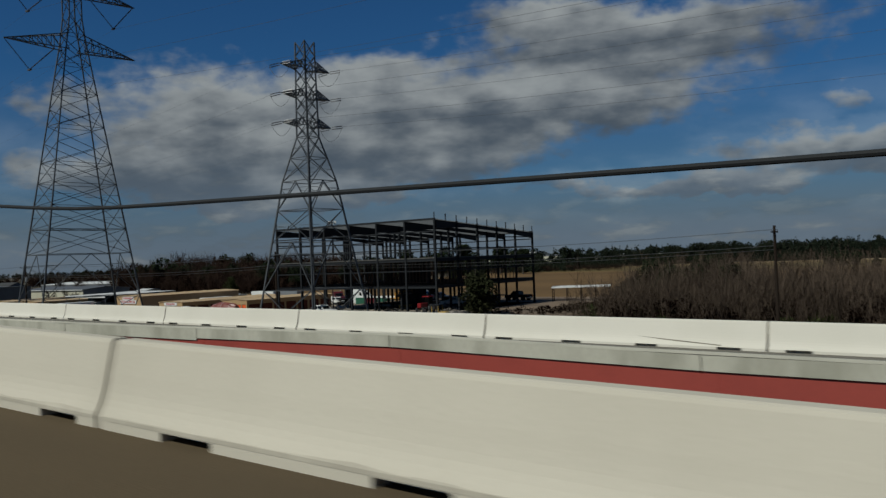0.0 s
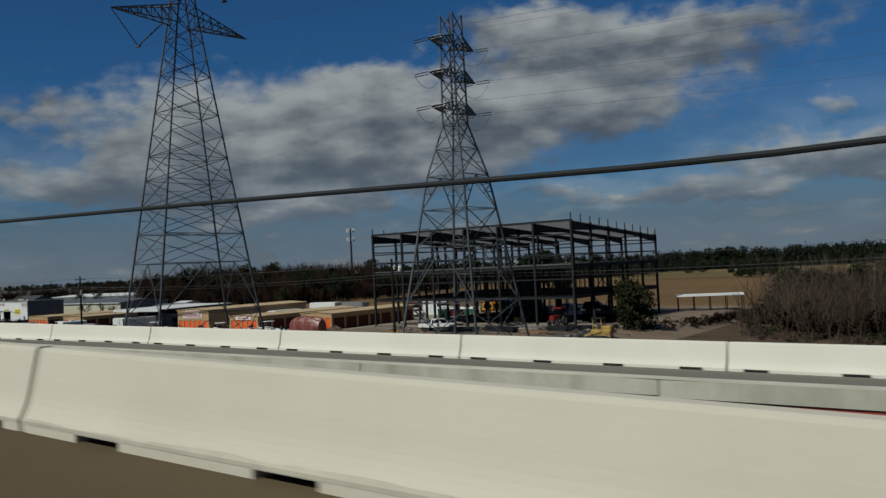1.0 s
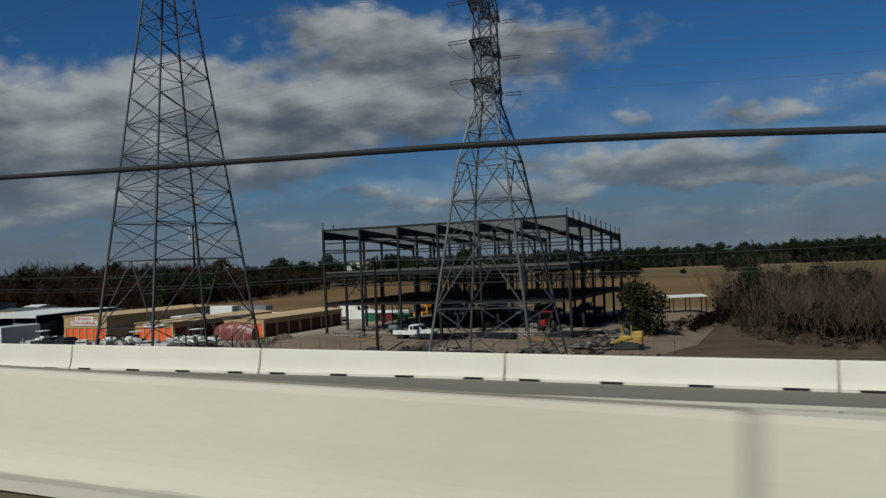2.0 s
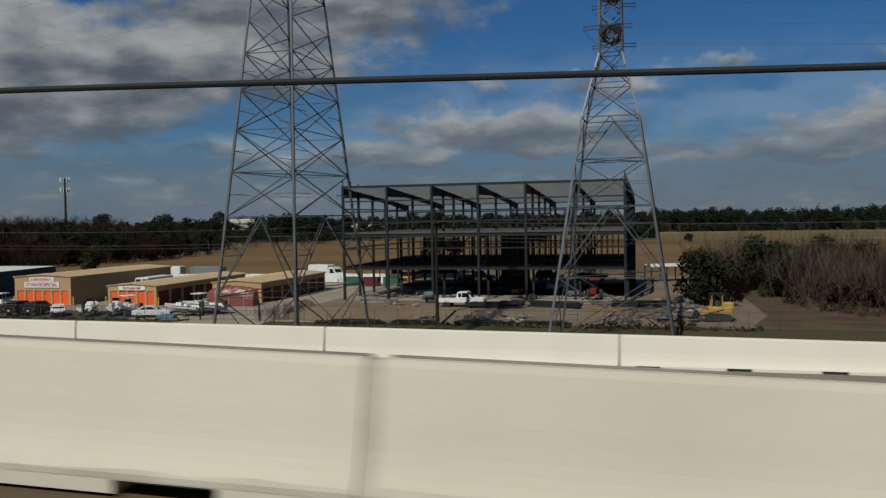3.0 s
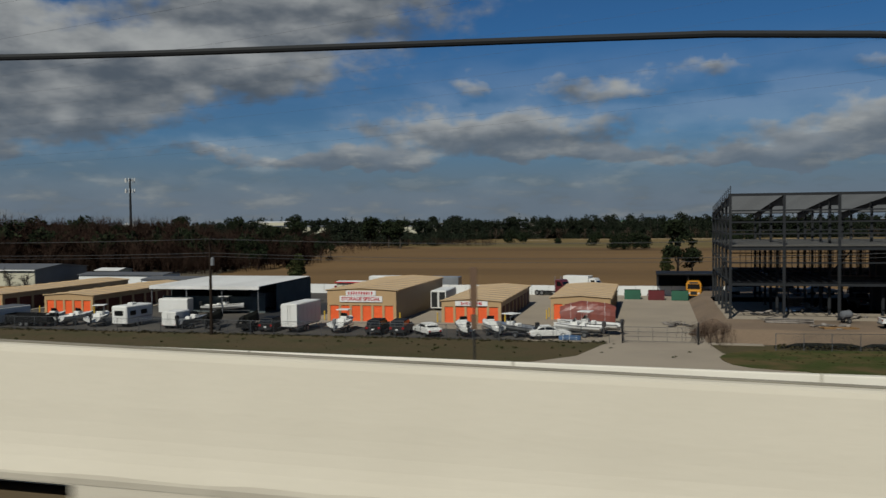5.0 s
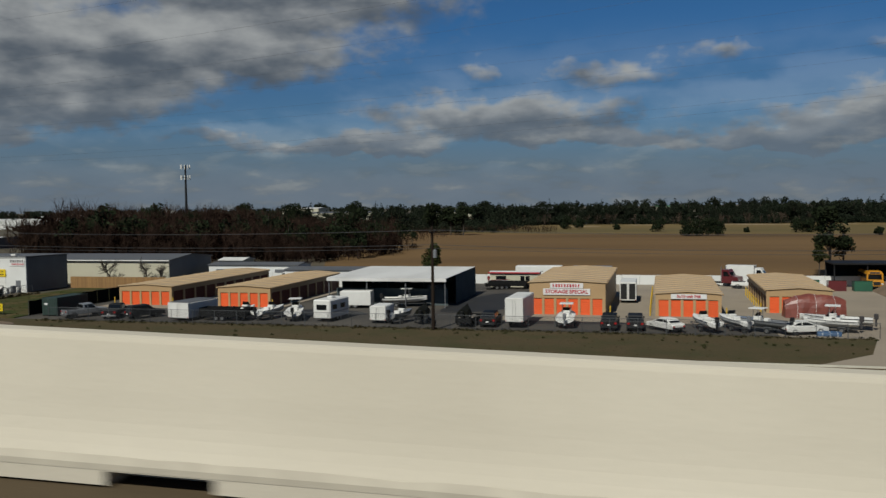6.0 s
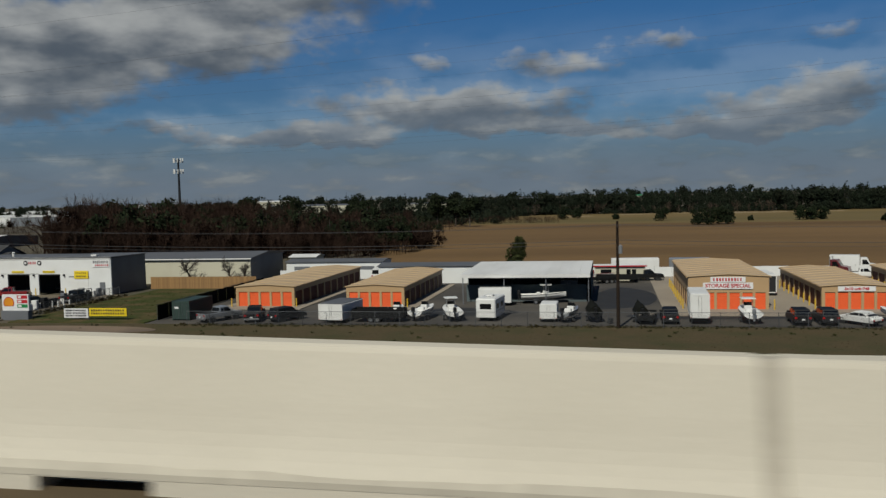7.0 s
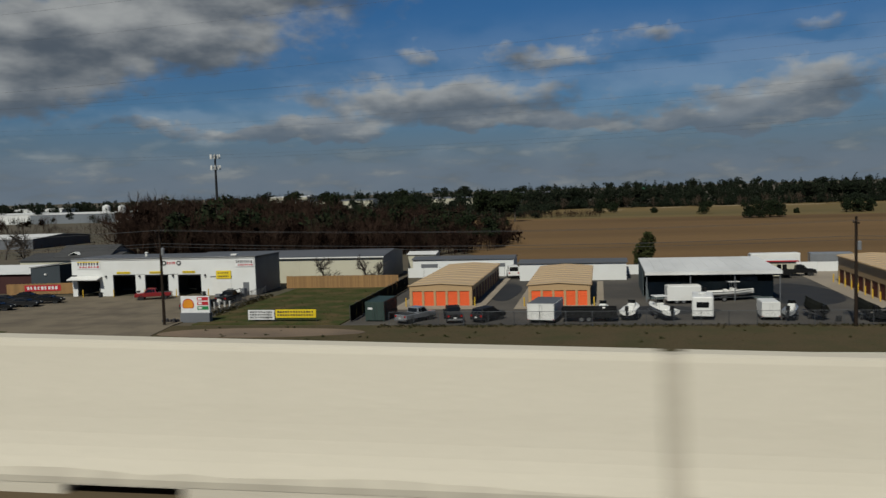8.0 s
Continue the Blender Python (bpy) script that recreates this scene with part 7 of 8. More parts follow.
def crown(rng, kind, h):
    """Lumps of a crown for a tree of unit-ish height h."""
    lumps = []
    if kind == "pine":
        for k in range(9):
            u = k / 8
            z = h * (.14 + .82 * u)
            r = h * (.21 - .165 * u) * rng.uniform(.8, 1.25)
            for _ in range(2):
                lumps.append((rng.normal(0, r * .5), rng.normal(0, r * .5), z, r, r, h * .055))
    elif kind == "oak":
        for k in range(20):
            a, rr = rng.uniform(0, 2 * math.pi), h * rng.uniform(0, .40)
            r = h * rng.uniform(.15, .23)
            lumps.append((rr * math.cos(a), rr * math.sin(a), h * rng.uniform(.16, .84 - .5 * rr / h), r, r, r * .75))
    elif kind == "bush":
        for k in range(16):
            u = k / 15
            a, rr = rng.uniform(0, 2 * math.pi), h * (.30 - .24 * u) * rng.uniform(.2, 1)
            r = h * (.22 - .09 * u) * rng.uniform(.85, 1.25)
            lumps.append((rr * math.cos(a), rr * math.sin(a), h * (.12 + .76 * u), r, r, r * .8))
    elif kind == "egg":
        for k in range(22):
            u = k / 21
            a, rr = rng.uniform(0, 2 * math.pi), h * .26 * math.sin(math.pi * (.25 + .68 * u)) * rng.uniform(.3, 1)
            r = h * (.17 - .06 * u) * rng.uniform(.85, 1.2)
            lumps.append((rr * math.cos(a), rr * math.sin(a), h * (.12 + .76 * u), r, r, r * .8))
    elif kind == "round":
        for k in range(11):
            a, rr = rng.uniform(0, 2 * math.pi), h * rng.uniform(.05, .26)
            r = h * rng.uniform(.11, .19)
            lumps.append((rr * math.cos(a), rr * math.sin(a), h * rng.uniform(.38, .86), r, r, r * .75))
    else:                                                       # a loose high pine
        for k in range(17):
            z = rng.uniform(.40, .97)
            a, rr = rng.uniform(0, 2 * math.pi), h * rng.uniform(.02, .27) * (1.25 - z)
            r = h * rng.uniform(.055, .11)
            lumps.append((rr * math.cos(a), rr * math.sin(a), h * z, r * 1.25, r * 1.25, r * .8))
    return lumps


def stamp(templates, spots, rng):
    """Copies of templates, turned and scaled, as one array of triangles."""
    Vs, Fs, n = [], [], 0
    for x, y, z, s in spots:
        V, F = templates[rng.integers(len(templates))]
        t = rng.uniform(0, 2 * math.pi)
        c, q = math.cos(t), math.sin(t)
        R = np.array([[c, -q, 0], [q, c, 0], [0, 0, 1]])
        sc = np.array([s * rng.uniform(.85, 1.15), s * rng.uniform(.85, 1.15), s])
        Vs.append((V * sc) @ R.T + (x, y, z))
        Fs.append(F + n)
        n += len(V)
    return np.concatenate(Vs), np.concatenate(Fs)


def stuff(name, templates, spots, mat, label, category, seed):
    V, F = stamp(templates, spots, np.random.default_rng(seed))
    ob = new(name, triangles(name, V, F, mat))
    return tagged(ob, label, category, kind="stuff")


def twiggy(segs, limit):
    """Tubes for the limbs and ribbons for the finest twigs."""
    V, F = tube_arrays([s for s in segs if s[2] >= limit])
    W, G = tube_arrays([s for s in segs if s[2] < limit], 2)
    return np.concatenate([V, W]), np.concatenate([F, G + len(V)])


rng = np.random.default_rng(11)
bare_t = [twiggy(branches(rng, 1.0, 1, 3, 6, .50, .36), .0035) for _ in range(6)]
brush_t = [twiggy(branches(rng, 1.0, 5, 2, 4, .36, .56), .003) for _ in range(6)]
pine_t = [leaf_arrays(rng, crown(rng, "pine", 1.0), 420, .045) for _ in range(5)]
round_t = [leaf_arrays(rng, crown(rng, "round", 1.0), 420, .05) for _ in range(5)]
trunk_t = [tube_arrays([((0, 0, 0), (0.01, 0, .5), .022, .016), ((.01, 0, .5), (0, .01, .95), .016, .004)], 5)]
shrub_t = [leaf_arrays(rng, [(rng.normal(0, .3), rng.normal(0, .3), rng.uniform(.2, .6), .4, .4, .3) for _ in range(6)], 260, .09) for _ in range(4)]


def scatter(n, inside, zh, seed, bounds, span=(.72, 1.12)):
    r = np.random.default_rng(seed)
    out = []
    while len(out) < n:
        x, y = r.uniform(bounds[0], bounds[1]), r.uniform(bounds[2], bounds[3])
        if inside(x, y):
            out.append((x, y, 0.0, zh(x, y) * r.uniform(*span)))
    return out


def wood_front(x):
    return float(np.interp(x, [-640, -470, -400, -309, -262, -236], [330, 285, 228, 198, 200, 211]))


def wood(x, y):
    return x > -213 - .59 * y + 5 * math.sin(.11 * y) and wood_front(x) < y < wood_front(x) + (145 if x < -260 else 60)


def wood_height(x, y):
    return float(np.interp(x, [-600, -395, -365, -335, -305, -262, -240], [13.0, 16.5, 23.0, 21.0, 15.5, 14.5, 10.5]))


stuff("bare_woods", bare_t, scatter(900, wood, wood_height, 3, (-600, -237, 205, 430), (.5, 1.18)), TWIG, "brown leafless winter woods", "woods", 3)
# near-black lumps inside the woods stand for the shade between the trees
stuff("wood_shade_fill", round_t + shrub_t, scatter(520, lambda x, y: x > -208 - .59 * y and wood_front(x) + 6 < y < wood_front(x) + (130 if x < -262 else 70), lambda x, y: .50 * wood_height(x, y), 21, (-600, -237, 205, 420), (.45, 1.3)), THICKET_DARK, "near-black fill standing for shade inside the woods", "woods", 21)
stuff("wood_undergrowth", brush_t, scatter(800, lambda x, y: wood_front(x) - 4 < y < wood_front(x) + 60, lambda x, y: .55 * wood_height(x, y) if x > -213 - .59 * y else 1.5, 4, (-600, -236, 200, 400)), TWIG, "dense brown undergrowth of the woods", "brush", 4)
west = lambda x, y: True
stuff("west_woods", bare_t + brush_t, scatter(170, west, lambda x, y: 12.0, 41, (-820, -510, 320, 430)), TWIG, "brown leafless woods beside the highway", "woods", 41)
# the same near-black shade colour inside the western woods
stuff("west_shade_fill", round_t + shrub_t, scatter(110, west, lambda x, y: 7.0, 42, (-820, -510, 330, 430)), THICKET_DARK, "near-black fill standing for shade inside the western woods", "woods", 42)
dark_spots = scatter(46, lambda x, y: x > -208 - .59 * y and wood_front(x) + 4 < y < wood_front(x) + 90, lambda x, y: .78 * wood_height(x, y), 5, (-600, -240, 215, 430))
stuff("wood_evergreens", round_t, dark_spots, LEAF_DARK, "dark evergreen trees within the bare woods", "woods", 5)
stuff("wood_evergreen_trunks", trunk_t, dark_spots, BARK, "trunks of the evergreens in the woods", "woods", 5)

wide = (.42, 1.4)
far_spots = scatter(1050, lambda x, y: True, lambda x, y: 13.5, 6, (-290, 420, 588, 640), (.6, 1.15)) + scatter(150, lambda x, y: True, lambda x, y: 11.5, 7, (-430, -240, 430, 620), wide) \
    + scatter(300, lambda x, y: True, lambda x, y: 11.0, 8, (-980, -420, 470, 900), wide) + scatter(360, lambda x, y: True, lambda x, y: 16.0, 9, (-700, 600, 1000, 1250), wide) + scatter(120, lambda x, y: True, lambda x, y: 14.5, 19, (200, 900, 420, 660), wide)
low_t = [leaf_arrays(rng, crown(rng, k, 1.0), 110, .085) for k in ("pine", "round", "bush", "bush")]
stuff("horizon_woods", low_t, scatter(700, lambda x, y: True, lambda x, y: 15.0, 31, (-2600, -650, 900, 1500)) + scatter(700, lambda x, y: True, lambda x, y: 16.0, 32, (-900, 1700, 1280, 1800))
      + scatter(260, lambda x, y: True, lambda x, y: 10.0, 33, (-1100, -640, 620, 900)), LEAF_PINE, "dark woods closing the horizon", "woods", 31)
stuff("far_treeline", pine_t + round_t, far_spots, LEAF_PINE, "dark line of pines along the horizon", "woods", 6)
stuff("far_understory", shrub_t, scatter(420, lambda x, y: True, lambda x, y: 6.0, 35, (-290, 420, 583, 600), (.5, 1.3)) + scatter(330, lambda x, y: x > -213 - .59 * y, lambda x, y: 6.5, 36, (-430, -240, 428, 600), (.5, 1.3)), LEAF_PINE, "dark understory below the far pines", "woods", 35)
stuff("far_treeline_trunks", trunk_t, far_spots[:300], BARK, "trunks of the far pines", "woods", 6)
stuff("far_bare_trees", bare_t, scatter(160, lambda x, y: True, lambda x, y: 11.0, 12, (-290, 420, 572, 592)), BRUSH_TWIG, "grey-brown bare trees before the pines", "woods", 12)
stuff("field_brush", brush_t, scatter(90, lambda x, y: True, lambda x, y: 4.2, 13, (-262, -212, 432, 446)) + scatter(60, lambda x, y: True, lambda x, y: 5, 14, (-300, -250, 330, 420)), TWIG, "low dark brush across the field", "brush", 13)


def brush_edge(x):
    return float(np.interp(x, [-74, -70, -66, -62, -54, -40, 100], [158, 150, 124, 112, 106, 104, 103]))


def brush_height(x, y):
    rise = 1 + .22 * math.sin(.42 * x + 1) * math.cos(.31 * y) + .16 * math.sin(.95 * x + .6 * y)
    return rise * float(np.interp(y - brush_edge(x), [0, 6, 30], [3.4, 6.8, 7.6]))


stuff("brush_thicket", brush_t, scatter(1250, lambda x, y: brush_edge(x) < y < brush_edge(x) + 62, brush_height, 15, (-74, 60, 102, 190)), BRUSH_TWIG, "tangled leafless brown brush", "brush", 15)
# near-black lumps behind the brush edge stand for the shade within
stuff("brush_shade_fill", shrub_t, scatter(420, lambda x, y: brush_edge(x) + 5 < y < brush_edge(x) + 55, lambda x, y: .55 * brush_height(x, y), 22, (-74, 60, 102, 190)), THICKET_DARK, "near-black fill standing for shade inside the brush", "brush", 22)
stuff("thicket_trees", bare_t, scatter(90, lambda x, y: brush_edge(x) + 6 < y < brush_edge(x) + 60, lambda x, y: 8.6, 16, (-74, 60, 102, 190)), BRUSH_TWIG, "small bare trees in the thicket", "woods", 16)
stuff("brush_pile", brush_t, scatter(26, lambda x, y: abs(x + 126.2) + abs(y - 99.5) * .5 < 2.4, lambda x, y: 2.3, 37, (-129, -123.5, 95, 104), (.6, 1.1)), TWIG, "pile of cut brown brush beside the gate", "brush", 37)
stuff("brush_foot", shrub_t, scatter(230, lambda x, y: brush_edge(x) - 2.5 < y < brush_edge(x) + 5, lambda x, y: .8, 43, (-72, 40, 99, 155), (.4, 1.6)), BRUSH_TWIG, "low brown scrub before the brush", "brush", 43)
stuff("pad_edge_brush", shrub_t, [(-76.8 + 7 * u + 2.2 * v, 112 + 42 * u - 3 * v, .3, .9 + .7 * (k % 5) / 4) for k in range(84) for u, v in [((k % 42) / 42, (k // 42) - .5 + .5 * math.sin(k * 2.4))]], THICKET_DARK, "low dark brush along the edge of the dirt pad", "brush", 38)
stuff("thicket_shrubs", shrub_t, scatter(60, lambda x, y: brush_edge(x) - 2 < y < brush_edge(x) + 20, lambda x, y: 2.6, 17, (-70, 40, 102, 150)), LEAF_OLIVE, "dull green shrubs at the thicket edge", "shrubs", 17)
stuff("verge_weeds", shrub_t, scatter(90, lambda x, y: True, lambda x, y: .35, 18, (-262, -96, 85, 95)), LEAF_OLIVE, "weeds on the rough verge", "weeds", 18)


def tree(x, y, z, h, kind, leaf, label, seed, count=2600, size=.2):
    r = np.random.default_rng(seed)
    t = thing("tree", label, "tree", (x, y, z))
    segs = [(np.array([0, 0, -.2]), np.array([.05 * h * .3, 0, h * .45]), h * .022, h * .016), (np.array([.05 * h * .3, 0, h * .45]), np.array([0, .02 * h, h * .93]), h * .016, h * .004)]
    lumps = crown(r, kind, h)
    for l in lumps:
        c = np.array(l[:3])
        segs.append((np.array([.01 * h, 0, max(.2 * h, c[2] - .18 * h)]), c, h * .007, h * .003))
    V, F = tube_arrays(segs, 6)
    part("trunk", triangles("trunk", V, F, BARK), BARK, t)
    V, F = leaf_arrays(r, lumps, count, size)
    part("crown", triangles("crown", V, F, leaf), leaf, t)


tree(-77.4, 109.6, .5, 8.2, "oak", LEAF_MID, "bushy dark evergreen beside the steel frame", 41, 4200, .26)
tree(-127.4, 176.5, 0, 14.2, "loose", LEAF_DARK, "tall ragged dark pine at the field edge", 42, 2600, .34)
tree(-124.6, 178.5, 0, 9.0, "loose", LEAF_DARK, "dark half-bare pine at the field edge", 43, 1500, .30)
tree(-129.6, 174.0, 0, 6.0, "loose", LEAF_OLIVE, "ragged half-bare pine at the field edge", 47, 1200, .24)
tree(-202.2, 163.6, -.2, 7.7, "egg", LEAF_OLIVE, "upright olive-green bushy tree in the field", 48, 5600, .22)
for n, (x, y, h) in enumerate(((-148, 380, 8.5), (-143, 378, 9.5), (-139, 381, 9), (-135, 383, 7.5), (-160, 434, 8), (-99, 417, 7), (-94, 417, 7.5), (-89, 419, 7), (-120, 420, 3), (-211, 485, 9), (-203, 486, 8), (-182, 470, 4), (-73, 380, 4))):
    tree(x, y, -.2, h, "oak", LEAF_DARK, "dark evergreen standing in the field", 70 + n, 1500, .42)
for n, (x, y, h) in enumerate(((-347, 363, 17.5), (-343, 413, 18.5), (-305, 400, 17.5), (-266, 400, 16), (-258, 405, 15), (-250, 398, 15.5), (-285, 330, 13.5), (-268, 300, 12.5))):
    tree(x, y, -.2, h, "round", LEAF_DARK, "tall dark evergreen rising above the woods", 90 + n, 3000, .5)
tree(-240, 224, -.2, 9.0, "round", LEAF_DARK, "broad dark oak at the edge of the woods", 88, 2600, .32)
tree(-246, 230, -.2, 10.0, "round", LEAF_DARK, "broad dark oak beside the woods", 89, 2600, .32)


def bare_tree(x, y, z, h, seed, label):
    r = np.random.default_rng(seed)
    t = thing("bare_tree", label, "tree", (x, y, z), 0, "bare trees")
    V, F = tube_arrays([(p * h, q * h, a * h * 1.7, b * h * 1.7) for p, q, a, b in branches(r, 1.0, 1, 3, 6, .6, .36)], 4)
    part("trunk", triangles("trunk", V, F, BARK), BARK, t)


bare_tree(-258.6, 140.5, 0, 8.6, 51, "small bare tree behind the cedar fence")
bare_tree(-251.4, 141.0, 0, 7.0, 52, "small bare tree beside the cream building")
bare_tree(-249.2, 142.0, 0, 6.2, 54, "slender bare tree beside the cream building")
stuff("west_brush", brush_t, scatter(170, lambda x, y: True, lambda x, y: 3.4, 39, (-530, -400, 305, 430), (.5, 1.3)), TWIG, "low brown brush before the far sheds", "brush", 39)
bare_tree(-330, 214, 0, 13, 53, "large bare tree beyond the neighbouring roofs")
bare_tree(-378, 214, 0, 13, 56, "tall bare tree before the pale warehouse roof")
bare_tree(-360, 198, 0, 15, 55, "bare tree behind the grey garage")

# tufts over the verge and the lawn
tuft_t = [leaf_arrays(rng, [(rng.normal(0, .35), rng.normal(0, .35), .3, .4, .4, .35) for _ in range(3)], 16, .28) for _ in range(5)]
stuff("verge_tufts", tuft_t, scatter(3200, lambda x, y: not (-146 < x < -96 or x < -262), lambda x, y: .13, 62, (-300, 60, 80.4, 96), (.5, 1.4)), DRY_TUFT, "dry grass tufts on the verge", "grass", 62)
stuff("lawn_tufts", tuft_t, scatter(700, lambda x, y: True, lambda x, y: .20, 63, (-262, -243, 98, 135), (.5, 1.4)) + scatter(260, lambda x, y: True, lambda x, y: .32, 64, (-122, -97, 85, 92), (.5, 1.4)), GREEN_TUFT, "green grass tufts on the lawn", "grass", 63)
for n, (x, y, h) in enumerate(((-67.2, 151, 9.2), (-62.0, 146, 8.6), (-57.5, 152, 8.8), (-64.0, 136, 6.6), (-52.0, 148, 8.0))):
    tree(x, y, 0, h, "oak", LEAF_DARK, "dark evergreen at the edge of the brush", 140 + n, 4200, .3)
stuff("fence_weeds", tuft_t, scatter(600, lambda x, y: True, lambda x, y: .32, 65, (-237, -137, 94.7, 96.3), (.4, 1.5)) + scatter(220, lambda x, y: True, lambda x, y: .6, 66, (-120, -72, 93.8, 95.2), (.4, 1.5))
      + scatter(200, lambda x, y: True, lambda x, y: .5, 67, (-264.5, -262, 104, 127), (.4, 1.4)), WEED, "dark weeds along the wire fences", "weeds", 65)


# ---------------------------------------------------------------- clutter
def debris_heap(x, y, z, r, n, label, seed, mats=None):
    """Scrap boards, bent sheets and pipes thrown together on the ground."""
    rng = random.Random(seed)
    t = thing("debris_heap", label, "debris", (x, y, z), rng.uniform(0, 180), "site debris")
    board = Shape().box(-.9, .9, -.09, .09, -.03, .03).mesh("scrap_board")
    plate = Shape().add([(-.6, -.4, 0), (.1, -.42, .06), (.65, -.35, -.02), (.62, .4, .05), (.05, .42, .1), (-.6, .38, .03), (-.6, -.4, -.03), (.1, -.42, .03), (.65, -.35, -.05), (.62, .4, .02), (.05, .42, .07), (-.6, .38, 0)],
                        [(0, 1, 4, 5), (1, 2, 3, 4), (11, 10, 7, 6), (10, 9, 8, 7), (0, 6, 7, 1), (1, 7, 8, 2), (2, 8, 9, 3), (3, 9, 10, 4), (4, 10, 11, 5), (5, 11, 6, 0)]).mesh("scrap_sheet")
    chunk = Shape().rbox(-.3, .3, -.22, .22, -.15, .15, .05).mesh("rubble_block")
    pipe = Shape().tube((-1.3, 0, 0), (1.3, 0, 0), .07, .07, 8).mesh("scrap_pipe")
    for k in range(n):
        name, me = (("scrap_board", board), ("scrap_sheet", plate), ("rubble_block", chunk), ("scrap_pipe", pipe))[rng.choice((0, 0, 1, 1, 2, 3))]
        a, d = rng.uniform(0, 2 * math.pi), r * rng.random() ** .6
        h = .05 + .55 * (1 - d / r) * rng.random()
        part(name, me, SCRAP, t, at=pose(d * math.cos(a) * 1.5, d * math.sin(a), h, rng.uniform(-16, 16), rng.uniform(-14, 14), rng.uniform(0, 360)))


for n, (x, y, z, r, k, label) in enumerate(((-81.4, 107.6, 1.12, 2.4, 40, "heap of pale scrap boards and sheets"), (-79.6, 104.0, 1.1, 2.4, 36, "heap of grey scrap and pipes"), (-80.4, 98.4, .7, 2.2, 30, "scattered scrap on the dirt bank"),
                                            (-85.6, 97.6, .35, 2.2, 26, "scattered boards below the bank"), (-97.6, 98.6, .4, 2.6, 26, "scrap lying along the site fence"), (-102.0, 98.9, .4, 2.2, 18, "low row of scrap by the fence"),
                                            (-107.6, 97.6, .35, 1.6, 20, "dark scrap heap behind the site fence"), (-117.6, 110.2, 1.12, 1.8, 16, "rusty boards before the steel frame"), (-113.0, 104.6, 1.12, 1.5, 12, "loose boards on the dirt"),
                                            (-88.6, 109.2, 1.12, 2.0, 22, "building scrap beside the steel frame"), (-100.0, 109.6, 1.12, 1.6, 12, "timber offcuts beside the steel frame"), (-129.4, 111.5, .1, 1.6, 12, "small scrap pile in the yard"),
                                            (-239.2, 104.5, .08, 1.6, 18, "scrap piled beside the green container"))):
    debris_heap(x, y, z, r, k, label, 300 + n)


def site_log(x, y, z, l, r, turn, label, seed):
    """A long black sediment tube that sags on uneven ground."""
    rng = random.Random(seed)
    rings = []
    n = 14
    for k in range(n + 1):
        u = k / n
        rr = r * (.35 + .65 * min(1, 6 * u, 6 * (1 - u))) * rng.uniform(.9, 1.1)
        dy = .18 * math.sin(5 * u + seed)
        rings.append([(l * (u - .5), dy + rr * math.cos(a), rr * .8 + rr * .8 * math.sin(a)) for a in (2 * math.pi * j / 10 for j in range(10))])
    t = tagged(part("sediment_tube", Shape().loft(rings), DARK_SCREEN, at=pose(x, y, z, 0, 0, turn)), label, "sediment tube", "sediment tubes")


for n, (x, y, l, r, turn) in enumerate(((-115.4, 95.0, 7.5, .30, 3), (-108.6, 95.6, 6.0, .26, -4), (-101.0, 96.2, 6.5, .28, 2), (-94.2, 96.0, 6.2, .28, 5))):
    site_log(x, y, .15, l, r, turn, "long black sediment tube lying by the fence", n)


def drum(x, y, z, mat, label):
    d = thing("drum", label, "drum", (x, y, z), 0, "drums and cylinders")
    part("shell", Shape().tube((0, 0, 0), (0, 0, .88), .29, .29, 14).tube((0, 0, .28), (0, 0, .32), .305, .305, 14).tube((0, 0, .57), (0, 0, .61), .305, .305, 14), mat, d)
    part("lid", Shape().tube((0, 0, .88), (0, 0, .90), .27, .27, 14), mat, d)


def appliance(x, y, z, w, d, h, turn, mat, label):
    t = thing("appliance", label, "appliance", (x, y, z), turn, "scrapped appliances")
    part("case", Shape().rbox(-w / 2, w / 2, -d / 2, d / 2, 0, h, .04), mat, t)
    part("door_panel", Shape().rbox(-w / 2 + .04, w / 2 - .04, -d / 2 - .025, -d / 2 - .004, .1, h - .1, .01), mat, t)
    part("handle", Shape().rbox(w / 2 - .12, w / 2 - .08, -d / 2 - .06, -d / 2 - .028, h * .45, h * .7, .008), CHROME, t)


rng = random.Random(77)
for k in range(17):
    u = k / 16
    x, y = -266.3 - 1.3 * u + rng.uniform(-.5, .5), 106.5 + 20 * u
    if k % 3 == 1:
        drum(x, y, .11, (CHARCOAL, WHITE, GREY_WALL)[k % 2 + rng.choice((0, 1))], "oil drum standing by the wire fence")
    else:
        appliance(x, y, .11, rng.uniform(.6, .9), .7, rng.uniform(.9, 1.75), rng.uniform(-20, 20), rng.choice((WHITE, CHARCOAL, GREY_WALL, CHARCOAL, SILVER)), "old upright cabinet dumped by the wire fence")


def tyre_stack(x, y, n, seed):
    rng = random.Random(seed)
    t = thing("tyre_stack", "stack of worn black tyres", "tyres", (x, y, .1), 0, "tyre stacks")
    ring = []
    for k in range(15):
        a = 2 * math.pi * k / 14
        ring.append([((.24 + .1 * c) * math.cos(a), (.24 + .1 * c) * math.sin(a), .1 + .1 * s) for c, s in ((math.cos(b), math.sin(b)) for b in (2 * math.pi * j / 8 for j in range(8)))])
    me = Shape().loft(ring, caps=False).mesh("tyre")
    for k in range(n):
        part("tyre", me, TYRE, t, at=(rng.uniform(-.05, .05), rng.uniform(-.05, .05), .2 * k))


